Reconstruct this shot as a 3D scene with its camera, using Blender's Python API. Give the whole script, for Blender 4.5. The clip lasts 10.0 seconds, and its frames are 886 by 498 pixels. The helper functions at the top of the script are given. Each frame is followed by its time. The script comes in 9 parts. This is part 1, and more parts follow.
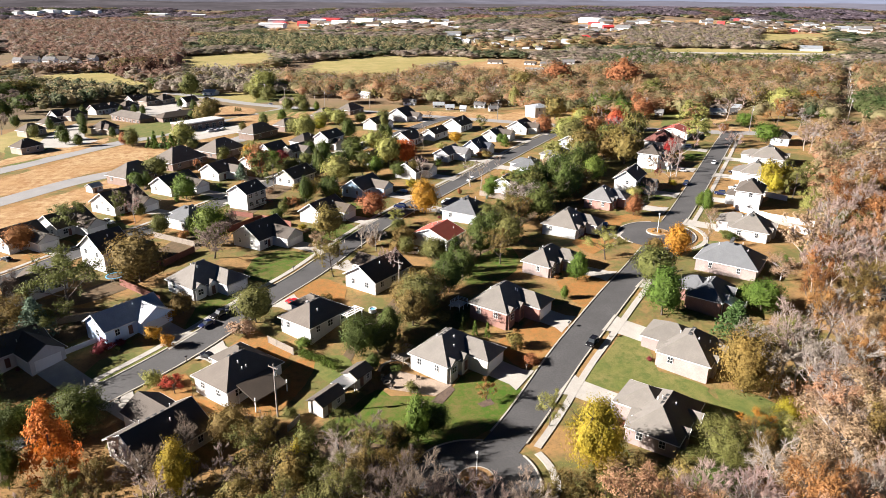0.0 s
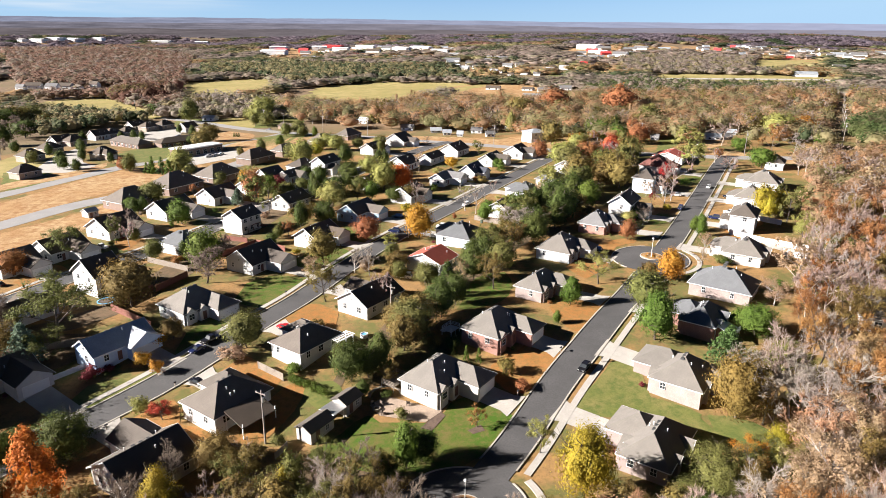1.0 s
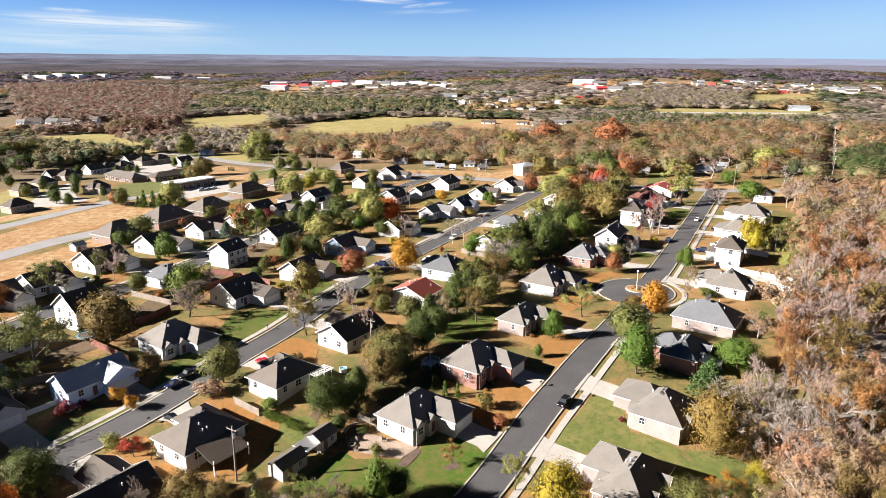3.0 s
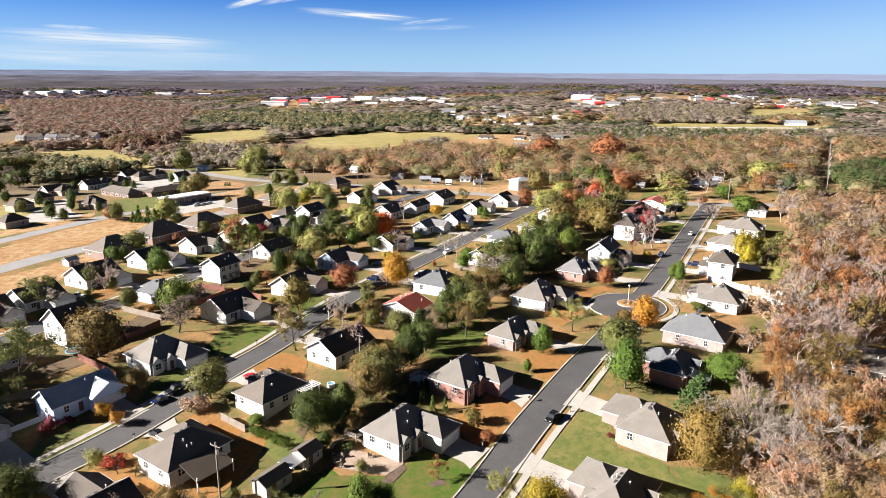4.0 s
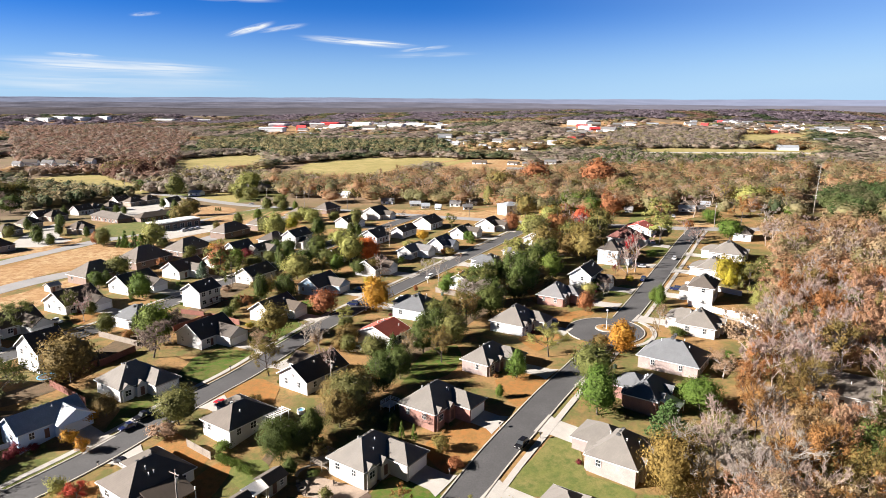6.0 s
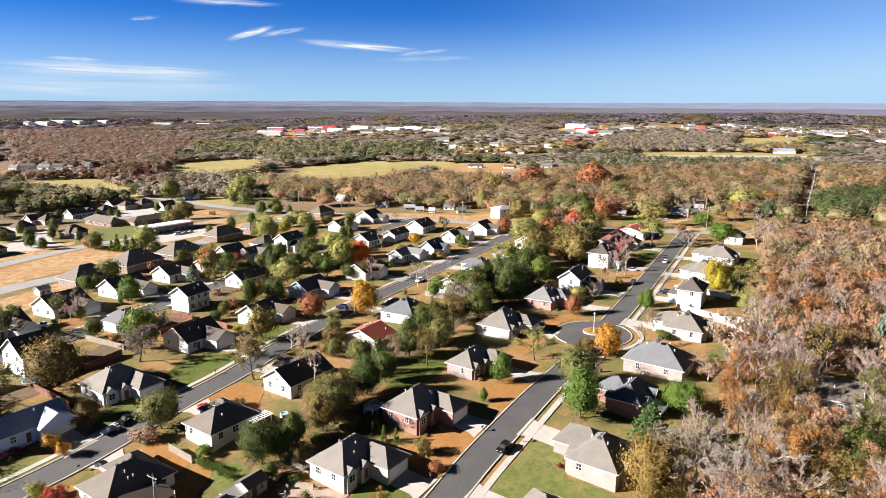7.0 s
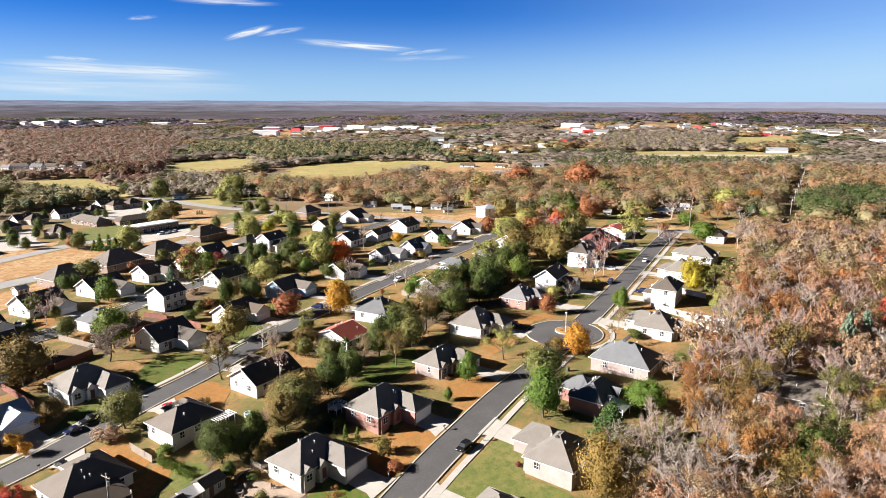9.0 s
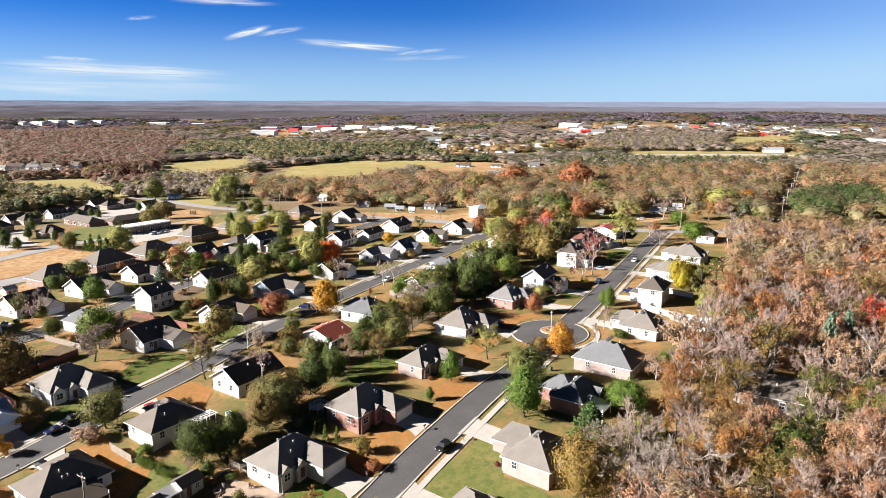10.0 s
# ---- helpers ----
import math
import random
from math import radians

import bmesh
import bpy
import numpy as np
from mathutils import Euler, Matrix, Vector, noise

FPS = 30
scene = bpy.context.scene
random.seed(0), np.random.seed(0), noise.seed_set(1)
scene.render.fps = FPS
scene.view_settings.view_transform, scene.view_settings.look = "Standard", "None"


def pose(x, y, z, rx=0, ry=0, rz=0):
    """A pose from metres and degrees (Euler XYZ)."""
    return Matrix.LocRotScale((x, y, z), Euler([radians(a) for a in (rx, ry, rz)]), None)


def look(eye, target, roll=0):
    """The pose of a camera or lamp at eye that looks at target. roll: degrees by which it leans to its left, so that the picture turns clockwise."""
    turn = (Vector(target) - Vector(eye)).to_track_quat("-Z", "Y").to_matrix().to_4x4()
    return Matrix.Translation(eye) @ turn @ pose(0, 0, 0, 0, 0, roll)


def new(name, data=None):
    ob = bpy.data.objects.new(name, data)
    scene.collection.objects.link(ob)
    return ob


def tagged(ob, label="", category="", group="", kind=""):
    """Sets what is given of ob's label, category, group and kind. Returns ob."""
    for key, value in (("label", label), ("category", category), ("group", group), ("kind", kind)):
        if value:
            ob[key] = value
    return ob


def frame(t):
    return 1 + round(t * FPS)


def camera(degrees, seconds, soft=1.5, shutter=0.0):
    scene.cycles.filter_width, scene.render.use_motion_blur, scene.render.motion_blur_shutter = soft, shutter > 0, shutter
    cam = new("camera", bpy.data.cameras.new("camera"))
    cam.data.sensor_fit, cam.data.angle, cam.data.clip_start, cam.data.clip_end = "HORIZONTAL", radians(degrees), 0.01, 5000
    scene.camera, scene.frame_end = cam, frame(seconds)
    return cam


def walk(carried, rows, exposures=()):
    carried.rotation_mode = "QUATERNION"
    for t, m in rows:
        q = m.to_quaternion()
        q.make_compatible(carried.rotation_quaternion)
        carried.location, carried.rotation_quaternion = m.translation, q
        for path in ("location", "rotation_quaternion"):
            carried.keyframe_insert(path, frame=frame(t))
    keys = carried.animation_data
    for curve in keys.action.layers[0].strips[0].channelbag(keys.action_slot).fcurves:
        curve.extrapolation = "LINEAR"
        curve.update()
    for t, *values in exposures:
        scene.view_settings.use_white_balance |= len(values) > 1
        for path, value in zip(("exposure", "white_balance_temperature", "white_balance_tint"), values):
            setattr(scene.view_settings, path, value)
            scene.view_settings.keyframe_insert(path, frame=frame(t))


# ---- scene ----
cam = camera(67.1, 10.0, soft=0.65)
METRES, EYE, TILT, LEAN, TURN = 31.5, 70.0, -21.1, -0.69, 0.0
ROWS = [
    (0.0, 0.0, 0.0, 0.0, 0.0, 0.0, 0.0),
    (0.5, 0.0305, 0.0038, 0.0016, 0.03, 1.05, 0.03),
    (1.0, 0.0635, 0.007, 0.003, 0.05, 2.08, 0.05),
    (1.5, 0.0986, 0.0095, 0.0037, 0.08, 2.91, 0.08),
    (2.0, 0.1352, 0.0118, 0.0045, 0.09, 3.58, 0.09),
    (2.5, 0.1736, 0.0144, 0.0053, 0.1, 4.24, 0.11),
    (4.0, 0.2983, 0.0213, 0.005, 0.15, 6.16, 0.23),
    (4.5, 0.3451, 0.0226, 0.0054, 0.16, 6.75, 0.25),
    (5.0, 0.3948, 0.0235, 0.005, 0.16, 7.33, 0.28),
    (5.5, 0.4472, 0.0241, 0.0048, 0.16, 7.88, 0.3),
    (7.0, 0.6173, 0.025, 0.003, 0.15, 8.58, 0.36),
    (7.5, 0.678, 0.0246, 0.0022, 0.14, 8.57, 0.38),
    (8.0, 0.7402, 0.0234, 0.0015, 0.13, 8.55, 0.39),
    (8.5, 0.8035, 0.0221, 0.0009, 0.12, 8.54, 0.41),
    (9.0, 0.8678, 0.0205, 0.0002, 0.12, 8.53, 0.43),
    (9.5, 0.933, 0.0187, -0.0006, 0.12, 8.53, 0.45),
    (10.0, 0.9989, 0.0172, -0.0016, 0.11, 8.52, 0.47),
]
walk(cam, [(t, pose(0, 0, EYE, TILT, LEAN, TURN) @ pose(METRES * x, METRES * y, METRES * z, 90 + pitch, roll, yaw)) for t, x, y, z, yaw, pitch, roll in ROWS])

# ---- world, sun and exposure ----
world = bpy.data.worlds.new("world")
scene.world = world
world.use_nodes = True
wn = world.node_tree.nodes
sky = wn.new("ShaderNodeTexSky")
sky.sky_type = "NISHITA"
sky.sun_disc = False
SUN_EL, SUN_AZ = 22.0, 263.0          # degrees above the horizon, clockwise from +y
sky.sun_elevation = radians(SUN_EL)
sky.sun_rotation = radians(SUN_AZ)
sky.altitude, sky.air_density, sky.dust_density, sky.ozone_density = 2800, 0.95, 0.0, 1.5
wn["Background"].inputs[1].default_value = 0.0179
grade = wn.new("ShaderNodeHueSaturation")       # the clear, deep blue of the day
grade.inputs["Saturation"].default_value = 1.12
tint = wn.new("ShaderNodeMix")
tint.data_type, tint.blend_type = "RGBA", "MULTIPLY"
tint.inputs[0].default_value = 1.0
tint.inputs[7].default_value = (0.64, 1.0, 1.88, 1)
world.node_tree.links.new(sky.outputs[0], tint.inputs[6])
world.node_tree.links.new(tint.outputs[2], grade.inputs["Color"])
way = wn.new("ShaderNodeTexCoord")
up = wn.new("ShaderNodeSeparateXYZ")
world.node_tree.links.new(way.outputs["Generated"], up.inputs[0])


def sky_span(axis, lo, hi, a, b):
    """A factor that runs smoothly from a to b as the sky's direction goes from lo to hi along an axis."""
    n = wn.new("ShaderNodeMapRange")
    n.interpolation_type = "SMOOTHSTEP"
    for key, v in zip(("From Min", "From Max", "To Min", "To Max"), (lo, hi, a, b)):
        n.inputs[key].default_value = v
    world.node_tree.links.new(up.outputs[axis], n.inputs["Value"])
    return n.outputs[0]


def sky_times(colour, factor):
    n = wn.new("ShaderNodeVectorMath")
    n.operation = "SCALE"
    world.node_tree.links.new(colour, n.inputs[0])
    world.node_tree.links.new(factor, n.inputs["Scale"])
    return n.outputs[0]


deep = sky_times(grade.outputs[0], sky_span("Z", 0.08, 0.55, 1.0, 0.08))      # darker towards the zenith
haze = wn.new("ShaderNodeMix")                   # the paler air along the horizon, all round
haze.data_type = "RGBA"
haze.inputs[7].default_value = (6.8, 10.4, 14.2, 1)
veil = wn.new("ShaderNodeMath")                  # thicker opposite the sun
veil.operation, veil.use_clamp = "ADD", True
world.node_tree.links.new(sky_span("Z", 0.125, -0.02, 0.0, 0.8), veil.inputs[0])
across = wn.new("ShaderNodeMath")
across.operation = "MULTIPLY"
world.node_tree.links.new(sky_span("X", -0.05, 0.75, 0.0, 0.5), across.inputs[0])
world.node_tree.links.new(sky_span("Z", 0.5, 0.05, 0.0, 1.0), across.inputs[1])
world.node_tree.links.new(across.outputs[0], veil.inputs[1])
world.node_tree.links.new(veil.outputs[0], haze.inputs[0])
world.node_tree.links.new(deep, haze.inputs[6])
world.node_tree.links.new(haze.outputs[2], wn["Background"].inputs[0])
sun_data = bpy.data.lights.new("sun", "SUN")
sun_data.energy, sun_data.angle, sun_data.color = 5.6, radians(0.5), (1.0, 0.935, 0.885)
sun = new("sun", sun_data)
sun_dir = Vector((math.sin(radians(SUN_AZ)) * math.cos(radians(SUN_EL)), math.cos(radians(SUN_AZ)) * math.cos(radians(SUN_EL)), math.sin(radians(SUN_EL))))
sun.matrix_world = look(sun_dir * 500, (0, 0, 0))
scene.view_settings.exposure = 1.92


# ---- terrain ----
def ss(a, b, v):
    w = np.clip((v - a) / (b - a), 0, 1)
    return w * w * (3 - 2 * w)


def gz(x, y):
    """Height of the ground."""
    r = np.hypot(x, y)
    roll_ = 7.0 * np.sin(x / 310.0 + 1.3) * np.sin(r / 260.0 + 0.6 * np.sin(x / 500.0))
    return (12.0 * np.tanh(x / 400.0) - 1.6 + 4.9 * ss(100, 148, y) + 1.0 * ss(148, 320, y) - 4.3 * ss(340, 470, y)
            + 3.0 * ss(1300, 1800, r) - 26.0 * ss(2550, 3200, r) + roll_ * ss(1100, 2200, r)
            + 7.0 * np.sin(r / 190.0 + 1.2 * np.sin(x / 480.0) + 0.7 * np.sin(x / 170.0 + y / 900.0)) * ss(1650, 2300, r))


def gzf(x, y):
    return float(gz(np.float64(x), np.float64(y)))


# ---- materials ----
MATS = {}


def nodes_of(name):
    m = bpy.data.materials.new(name)
    m.use_nodes = True
    nt = m.node_tree
    return m, nt, nt.nodes, nt.links, nt.nodes["Principled BSDF"]


def mixed(nt, fac, a, b):
    """A colour mix; a, b and fac are sockets or values."""
    n = nt.nodes.new("ShaderNodeMix")
    n.data_type = "RGBA"
    for sock, val in ((n.inputs[0], fac), (n.inputs[6], a), (n.inputs[7], b)):
        if isinstance(val, bpy.types.NodeSocket):
            nt.links.new(val, sock)
        elif isinstance(val, (int, float)):
            sock.default_value = val
        else:
            sock.default_value = (*val, 1)
    return n.outputs[2]


def noise_of(nt, scale, detail=4.0, coord="Object", rough=0.6, stretch=(1, 1, 1)):
    tc = nt.nodes.new("ShaderNodeTexCoord")
    mp = nt.nodes.new("ShaderNodeMapping")
    mp.inputs["Scale"].default_value = stretch
    nt.links.new(tc.outputs[coord], mp.inputs[0])
    n = nt.nodes.new("ShaderNodeTexNoise")
    n.inputs["Scale"].default_value, n.inputs["Detail"].default_value, n.inputs["Roughness"].default_value = scale, detail, rough
    nt.links.new(mp.outputs[0], n.inputs["Vector"])
    return n.outputs["Fac"]


def ramp(nt, sock, lo, hi):
    n = nt.nodes.new("ShaderNodeMapRange")
    n.inputs["From Min"].default_value, n.inputs["From Max"].default_value = lo, hi
    nt.links.new(sock, n.inputs["Value"])
    return n.outputs["Result"]


def bumped(nt, height, strength, distance):
    b = nt.nodes.new("ShaderNodeBump")
    b.inputs["Strength"].default_value, b.inputs["Distance"].default_value = strength, distance
    nt.links.new(height, b.inputs["Height"])
    nt.links.new(b.outputs[0], nt.nodes["Principled BSDF"].inputs["Normal"])


def plain(name, c, rough=0.7, vary=0.18, scale=2.0, metal=0.0, fine=22.0, bump=0.15):
    """Paint, concrete, brick and the like: two scales of mottling, a little per object."""
    if name in MATS:
        return MATS[name]
    m, nt, ns, ln, p = nodes_of(name)
    dark = tuple(v * (1 - vary) for v in c)
    light = tuple(min(1, v * (1 + vary)) for v in c)
    big = mixed(nt, ramp(nt, noise_of(nt, scale), 0.3, 0.7), dark, light)
    col = mixed(nt, ramp(nt, noise_of(nt, fine), 0.42, 0.75), big, tuple(v * (1 - vary * 1.3) for v in c))
    ln.new(col, p.inputs["Base Color"])
    p.inputs["Roughness"].default_value, p.inputs["Metallic"].default_value = rough, metal
    bumped(nt, noise_of(nt, fine), bump, 0.03)
    MATS[name] = m
    return m


def ruled(name, c, step, rough=0.8, depth=0.25, vary=0.2, axis="z", gap=0.5):
    """Siding, shingles and brick: courses at a true step with mottling."""
    if name in MATS:
        return MATS[name]
    m, nt, ns, ln, p = nodes_of(name)
    tc = ns.new("ShaderNodeTexCoord")
    w = ns.new("ShaderNodeTexWave")
    w.wave_profile, w.bands_direction = "SAW", {"x": "X", "y": "Y", "z": "Z"}[axis]
    w.inputs["Scale"].default_value = 0.314 / step
    w.inputs["Distortion"].default_value = 0.0
    ln.new(tc.outputs["Object"], w.inputs["Vector"])
    oi = ns.new("ShaderNodeObjectInfo")
    dark = tuple(v * (1 - vary) for v in c)
    light = tuple(min(1, v * (1 + vary)) for v in c)
    col = mixed(nt, ramp(nt, noise_of(nt, 0.5), 0.3, 0.7), dark, light)
    col = mixed(nt, ramp(nt, noise_of(nt, 7.0, 6), 0.35, 0.75), col, tuple(v * (1 - vary * 1.5) for v in c))
    col = mixed(nt, ramp(nt, noise_of(nt, 0.9, 3, stretch=(3, 3, 0.25)), 0.55, 0.9), col, tuple(v * 0.8 for v in c))
    edge = ramp(nt, w.outputs["Fac"], 0.82, 1.0)
    sc = ns.new("ShaderNodeMath")
    sc.operation, sc.inputs[1].default_value = "MULTIPLY", gap
    ln.new(edge, sc.inputs[0])
    col = mixed(nt, sc.outputs[0], col, tuple(v * 0.55 for v in c))
    hs = ns.new("ShaderNodeHueSaturation")
    ln.new(col, hs.inputs["Color"])
    ln.new(ramp(nt, oi.outputs["Random"], -4.5, 5.5), hs.inputs["Value"])
    hs.inputs["Value"].default_value = 1
    mr = [n for n in ns if n.type == "MAP_RANGE"][-1]
    mr.inputs["From Min"].default_value, mr.inputs["From Max"].default_value = 0, 1
    mr.inputs["To Min"].default_value, mr.inputs["To Max"].default_value = 0.9, 1.08
    ln.new(hs.outputs[0], p.inputs["Base Color"])
    p.inputs["Roughness"].default_value = rough
    bumped(nt, w.outputs["Fac"], depth, 0.03)
    MATS[name] = m
    return m


WALLS = {"white": (0.516, 0.512, 0.503), "cream": (0.404, 0.374, 0.344), "paleblue": (0.533, 0.585, 0.636), "lightblue": (0.43, 0.55, 0.722),
         "skyblue": (0.284, 0.396, 0.516)}
BRICKS = {"redbrick": (0.274, 0.144, 0.114), "pinkbrick": (0.304, 0.239, 0.217), "rosebrick": (0.38, 0.205, 0.167), "brownbrick": (0.198, 0.137, 0.106), "tanbrick": (0.319, 0.258, 0.205)}
ROOFS = {"greytan": (0.152, 0.137, 0.12), "grey": (0.148, 0.144, 0.143), "charcoal": (0.0798, 0.0654, 0.0532), "brown": (0.118, 0.0988, 0.0821),
         "brownblack": (0.0912, 0.0684, 0.0502), "black": (0.129, 0.108, 0.0897), "slate": (0.118, 0.122, 0.128), "palegrey": (0.66, 0.70, 0.74),
         "maroon": (0.152, 0.057, 0.0456), "redmetal": (0.418, 0.076, 0.0532), "redshingle": (0.38, 0.076, 0.0456), "navy": (0.057, 0.0646, 0.0836)}
for k, c in WALLS.items():
    ruled(k, c, 0.18, 0.55, 0.2, 0.06, gap=0.35)
for k, c in BRICKS.items():
    ruled(k, c, 0.15, 0.85, 0.2, 0.22, gap=0.3)
for k, c in ROOFS.items():
    ruled(k + "_roof", c, 0.14, 0.42 if k == "palegrey" else 0.9, 0.3, 0.16, gap=0.45)
metal_roof = MATS["palegrey_roof"].node_tree.nodes["Principled BSDF"]      # painted sheet metal
metal_roof.inputs["Metallic"].default_value = 0.6
trim_mat = plain("white_trim", (0.671, 0.662, 0.645), 0.5, 0.06)
door_mat = plain("garage_white", (0.636, 0.636, 0.628), 0.5, 0.05)
front_mat = plain("door_paint", (0.122, 0.0532, 0.038), 0.5, 0.1)
conc_mat = plain("concrete", (0.35, 0.327, 0.293), 0.85, 0.14, 0.35, fine=6.0)
kerb_mat = plain("kerb_concrete", (0.35, 0.319, 0.274), 0.85, 0.15, 0.8)
asphalt = plain("asphalt", (0.0638, 0.0616, 0.0616), 0.85, 0.22, 0.16, fine=3.0)
oldroad = plain("worn_asphalt", (0.228, 0.22, 0.213), 0.9, 0.12, 0.15, fine=3.0)
bark = plain("bark", (0.0988, 0.076, 0.0608), 0.9, 0.3, 3.0)
greybark = plain("grey_bark", (0.334, 0.296, 0.266), 0.9, 0.25, 3.0)
tanbark = plain("tan_bark", (0.35, 0.274, 0.22), 0.9, 0.25, 3.0)
wood = plain("weathered_wood", (0.228, 0.19, 0.152), 0.85, 0.2, 3.0)
redwood = plain("red_stained_wood", (0.198, 0.076, 0.0532), 0.85, 0.25, 3.0)
metal = plain("galvanised", (0.45, 0.45, 0.45), 0.4, 0.1, 3.0, 0.7)
vent_mat = plain("vent_white", (0.645, 0.645, 0.645), 0.5, 0.05)
mulch = plain("mulch", (0.0988, 0.0646, 0.0456), 0.95, 0.35, 1.0)
m, nt, ns, ln, p = nodes_of("window_glass")
ln.new(mixed(nt, noise_of(nt, 0.4), (0.0152, 0.019, 0.0228), (0.0456, 0.0494, 0.0532)), p.inputs["Base Color"])
p.inputs["Roughness"].default_value = 0.08
glass = m


def turf(name, base, other, third, s1=0.05, s2=0.6):
    """Grass: large patches, tufts and fine blades."""
    m, nt, ns, ln, p = nodes_of(name)
    a = mixed(nt, ramp(nt, noise_of(nt, s1, 5, rough=0.7), 0.42, 0.6), base, other)
    b = mixed(nt, ramp(nt, noise_of(nt, s2, 6, rough=0.75), 0.42, 0.62), a, third)
    c = mixed(nt, ramp(nt, noise_of(nt, 5.0, 4), 0.5, 0.85), b, tuple(v * 0.6 for v in base))
    ln.new(c, p.inputs["Base Color"])
    p.inputs["Roughness"].default_value = 0.95
    p.inputs["Specular IOR Level"].default_value = 0.15
    bumped(nt, noise_of(nt, 4.0, 6), 0.35, 0.08)
    return m


dormant = turf("dormant_grass", (0.198, 0.11, 0.0456), (0.228, 0.144, 0.0646), (0.129, 0.106, 0.0418))
green_lawn = turf("green_lawn", (0.048, 0.10, 0.010), (0.085, 0.105, 0.020), (0.125, 0.10, 0.034), 0.14, 0.5)
olive_lawn = turf("olive_lawn", (0.118, 0.129, 0.0342), (0.171, 0.148, 0.0532), (0.0798, 0.103, 0.0266), 0.09, 0.5)
orange_lawn = turf("leafy_lawn", (0.281, 0.125, 0.038), (0.304, 0.156, 0.057), (0.19, 0.114, 0.038), 0.1, 0.8)
straw = turf("straw_field", (0.33, 0.205, 0.095), (0.39, 0.28, 0.15), (0.235, 0.12, 0.05), 0.05, 0.3)
pasture = turf("pasture", (0.281, 0.224, 0.0874), (0.327, 0.262, 0.114), (0.213, 0.19, 0.0646), 0.012, 0.08)
litter = turf("leaf_litter", (0.129, 0.0874, 0.0532), (0.167, 0.114, 0.0684), (0.0836, 0.0646, 0.038), 0.05, 0.5)


def ground_material():
    """Dormant grass near the houses, woodland floor and mixed farmland away from them."""
    m, nt, ns, ln, p = nodes_of("ground")
    near = mixed(nt, ramp(nt, noise_of(nt, 0.05, 5, rough=0.7), 0.45, 0.55), (0.266, 0.156, 0.0646), (0.11, 0.11, 0.0365))
    near = mixed(nt, ramp(nt, noise_of(nt, 0.35, 6, rough=0.75), 0.45, 0.7), near, (0.198, 0.122, 0.057))
    near = mixed(nt, ramp(nt, noise_of(nt, 1.1, 5, rough=0.8), 0.5, 0.72), near, (0.114, 0.0798, 0.0342))
    far = mixed(nt, ramp(nt, noise_of(nt, 0.006, 4), 0.46, 0.6), (0.167, 0.118, 0.076), (0.137, 0.114, 0.0608))
    far = mixed(nt, ramp(nt, noise_of(nt, 0.06, 5, rough=0.8), 0.45, 0.7), far, (0.19, 0.133, 0.0836))
    tc = ns.new("ShaderNodeTexCoord")
    ln_ = ns.new("ShaderNodeVectorMath")
    ln_.operation = "LENGTH"
    ln.new(tc.outputs["Object"], ln_.inputs[0])
    col = mixed(nt, ramp(nt, ln_.outputs["Value"], 400, 480), near, far)
    ln.new(col, p.inputs["Base Color"])
    p.inputs["Roughness"].default_value = 0.95
    p.inputs["Specular IOR Level"].default_value = 0.1
    bumped(nt, noise_of(nt, 2.5, 6), 0.5, 0.15)
    return m


def foliage(name, c1, c2, cell=0.0, patch=0.35, c3=None):
    """Leaves: sun through them, patches over the crown, a spread per leaf and per tree."""
    m, nt, ns, ln, p = nodes_of(name)
    geo = ns.new("ShaderNodeNewGeometry")
    a = mixed(nt, ramp(nt, noise_of(nt, patch, 3), 0.35, 0.65), c1, c2)
    if cell:
        tc = ns.new("ShaderNodeTexCoord")
        v = ns.new("ShaderNodeTexVoronoi")
        v.inputs["Scale"].default_value = cell
        ln.new(tc.outputs["Object"], v.inputs["Vector"])
        sp = ns.new("ShaderNodeSeparateColor")
        ln.new(v.outputs["Color"], sp.inputs[0])
        a = mixed(nt, ramp(nt, sp.outputs[0], 0.25, 0.75), c1, c2)
        if c3:
            a = mixed(nt, ramp(nt, sp.outputs[1], 0.62, 0.8), a, c3)
        # boughs and gaps within a crown, gap shade painted as darker noise
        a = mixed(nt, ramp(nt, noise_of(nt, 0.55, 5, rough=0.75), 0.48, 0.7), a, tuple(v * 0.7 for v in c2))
        bumped(nt, noise_of(nt, 0.5, 5, rough=0.75), 0.7, 1.0)
    hs = ns.new("ShaderNodeHueSaturation")
    ln.new(a, hs.inputs["Color"])
    mr = ns.new("ShaderNodeMapRange")
    mr.inputs["To Min"].default_value, mr.inputs["To Max"].default_value = (0.9, 1.1) if cell else (0.75, 1.25)
    ln.new(geo.outputs["Random Per Island"], mr.inputs["Value"])
    ln.new(mr.outputs[0], hs.inputs["Value"])
    oi = ns.new("ShaderNodeObjectInfo")
    mh = ns.new("ShaderNodeMapRange")
    mh.inputs["To Min"].default_value, mh.inputs["To Max"].default_value = 0.485, 0.515
    ln.new(oi.outputs["Random"], mh.inputs["Value"])
    ln.new(mh.outputs[0], hs.inputs["Hue"])
    ln.new(hs.outputs[0], p.inputs["Base Color"])
    p.inputs["Roughness"].default_value = 0.75
    p.inputs["Specular IOR Level"].default_value = 0.2
    tr = ns.new("ShaderNodeBsdfTranslucent")
    ln.new(hs.outputs[0], tr.inputs["Color"])
    mx = ns.new("ShaderNodeMixShader")
    mx.inputs[0].default_value = 0.55 if cell else 0.4 if "twig" in name else 0.3
    ln.new(p.outputs[0], mx.inputs[1])
    ln.new(tr.outputs[0], mx.inputs[2])
    ln.new(mx.outputs[0], ns["Material Output"].inputs["Surface"])
    return m


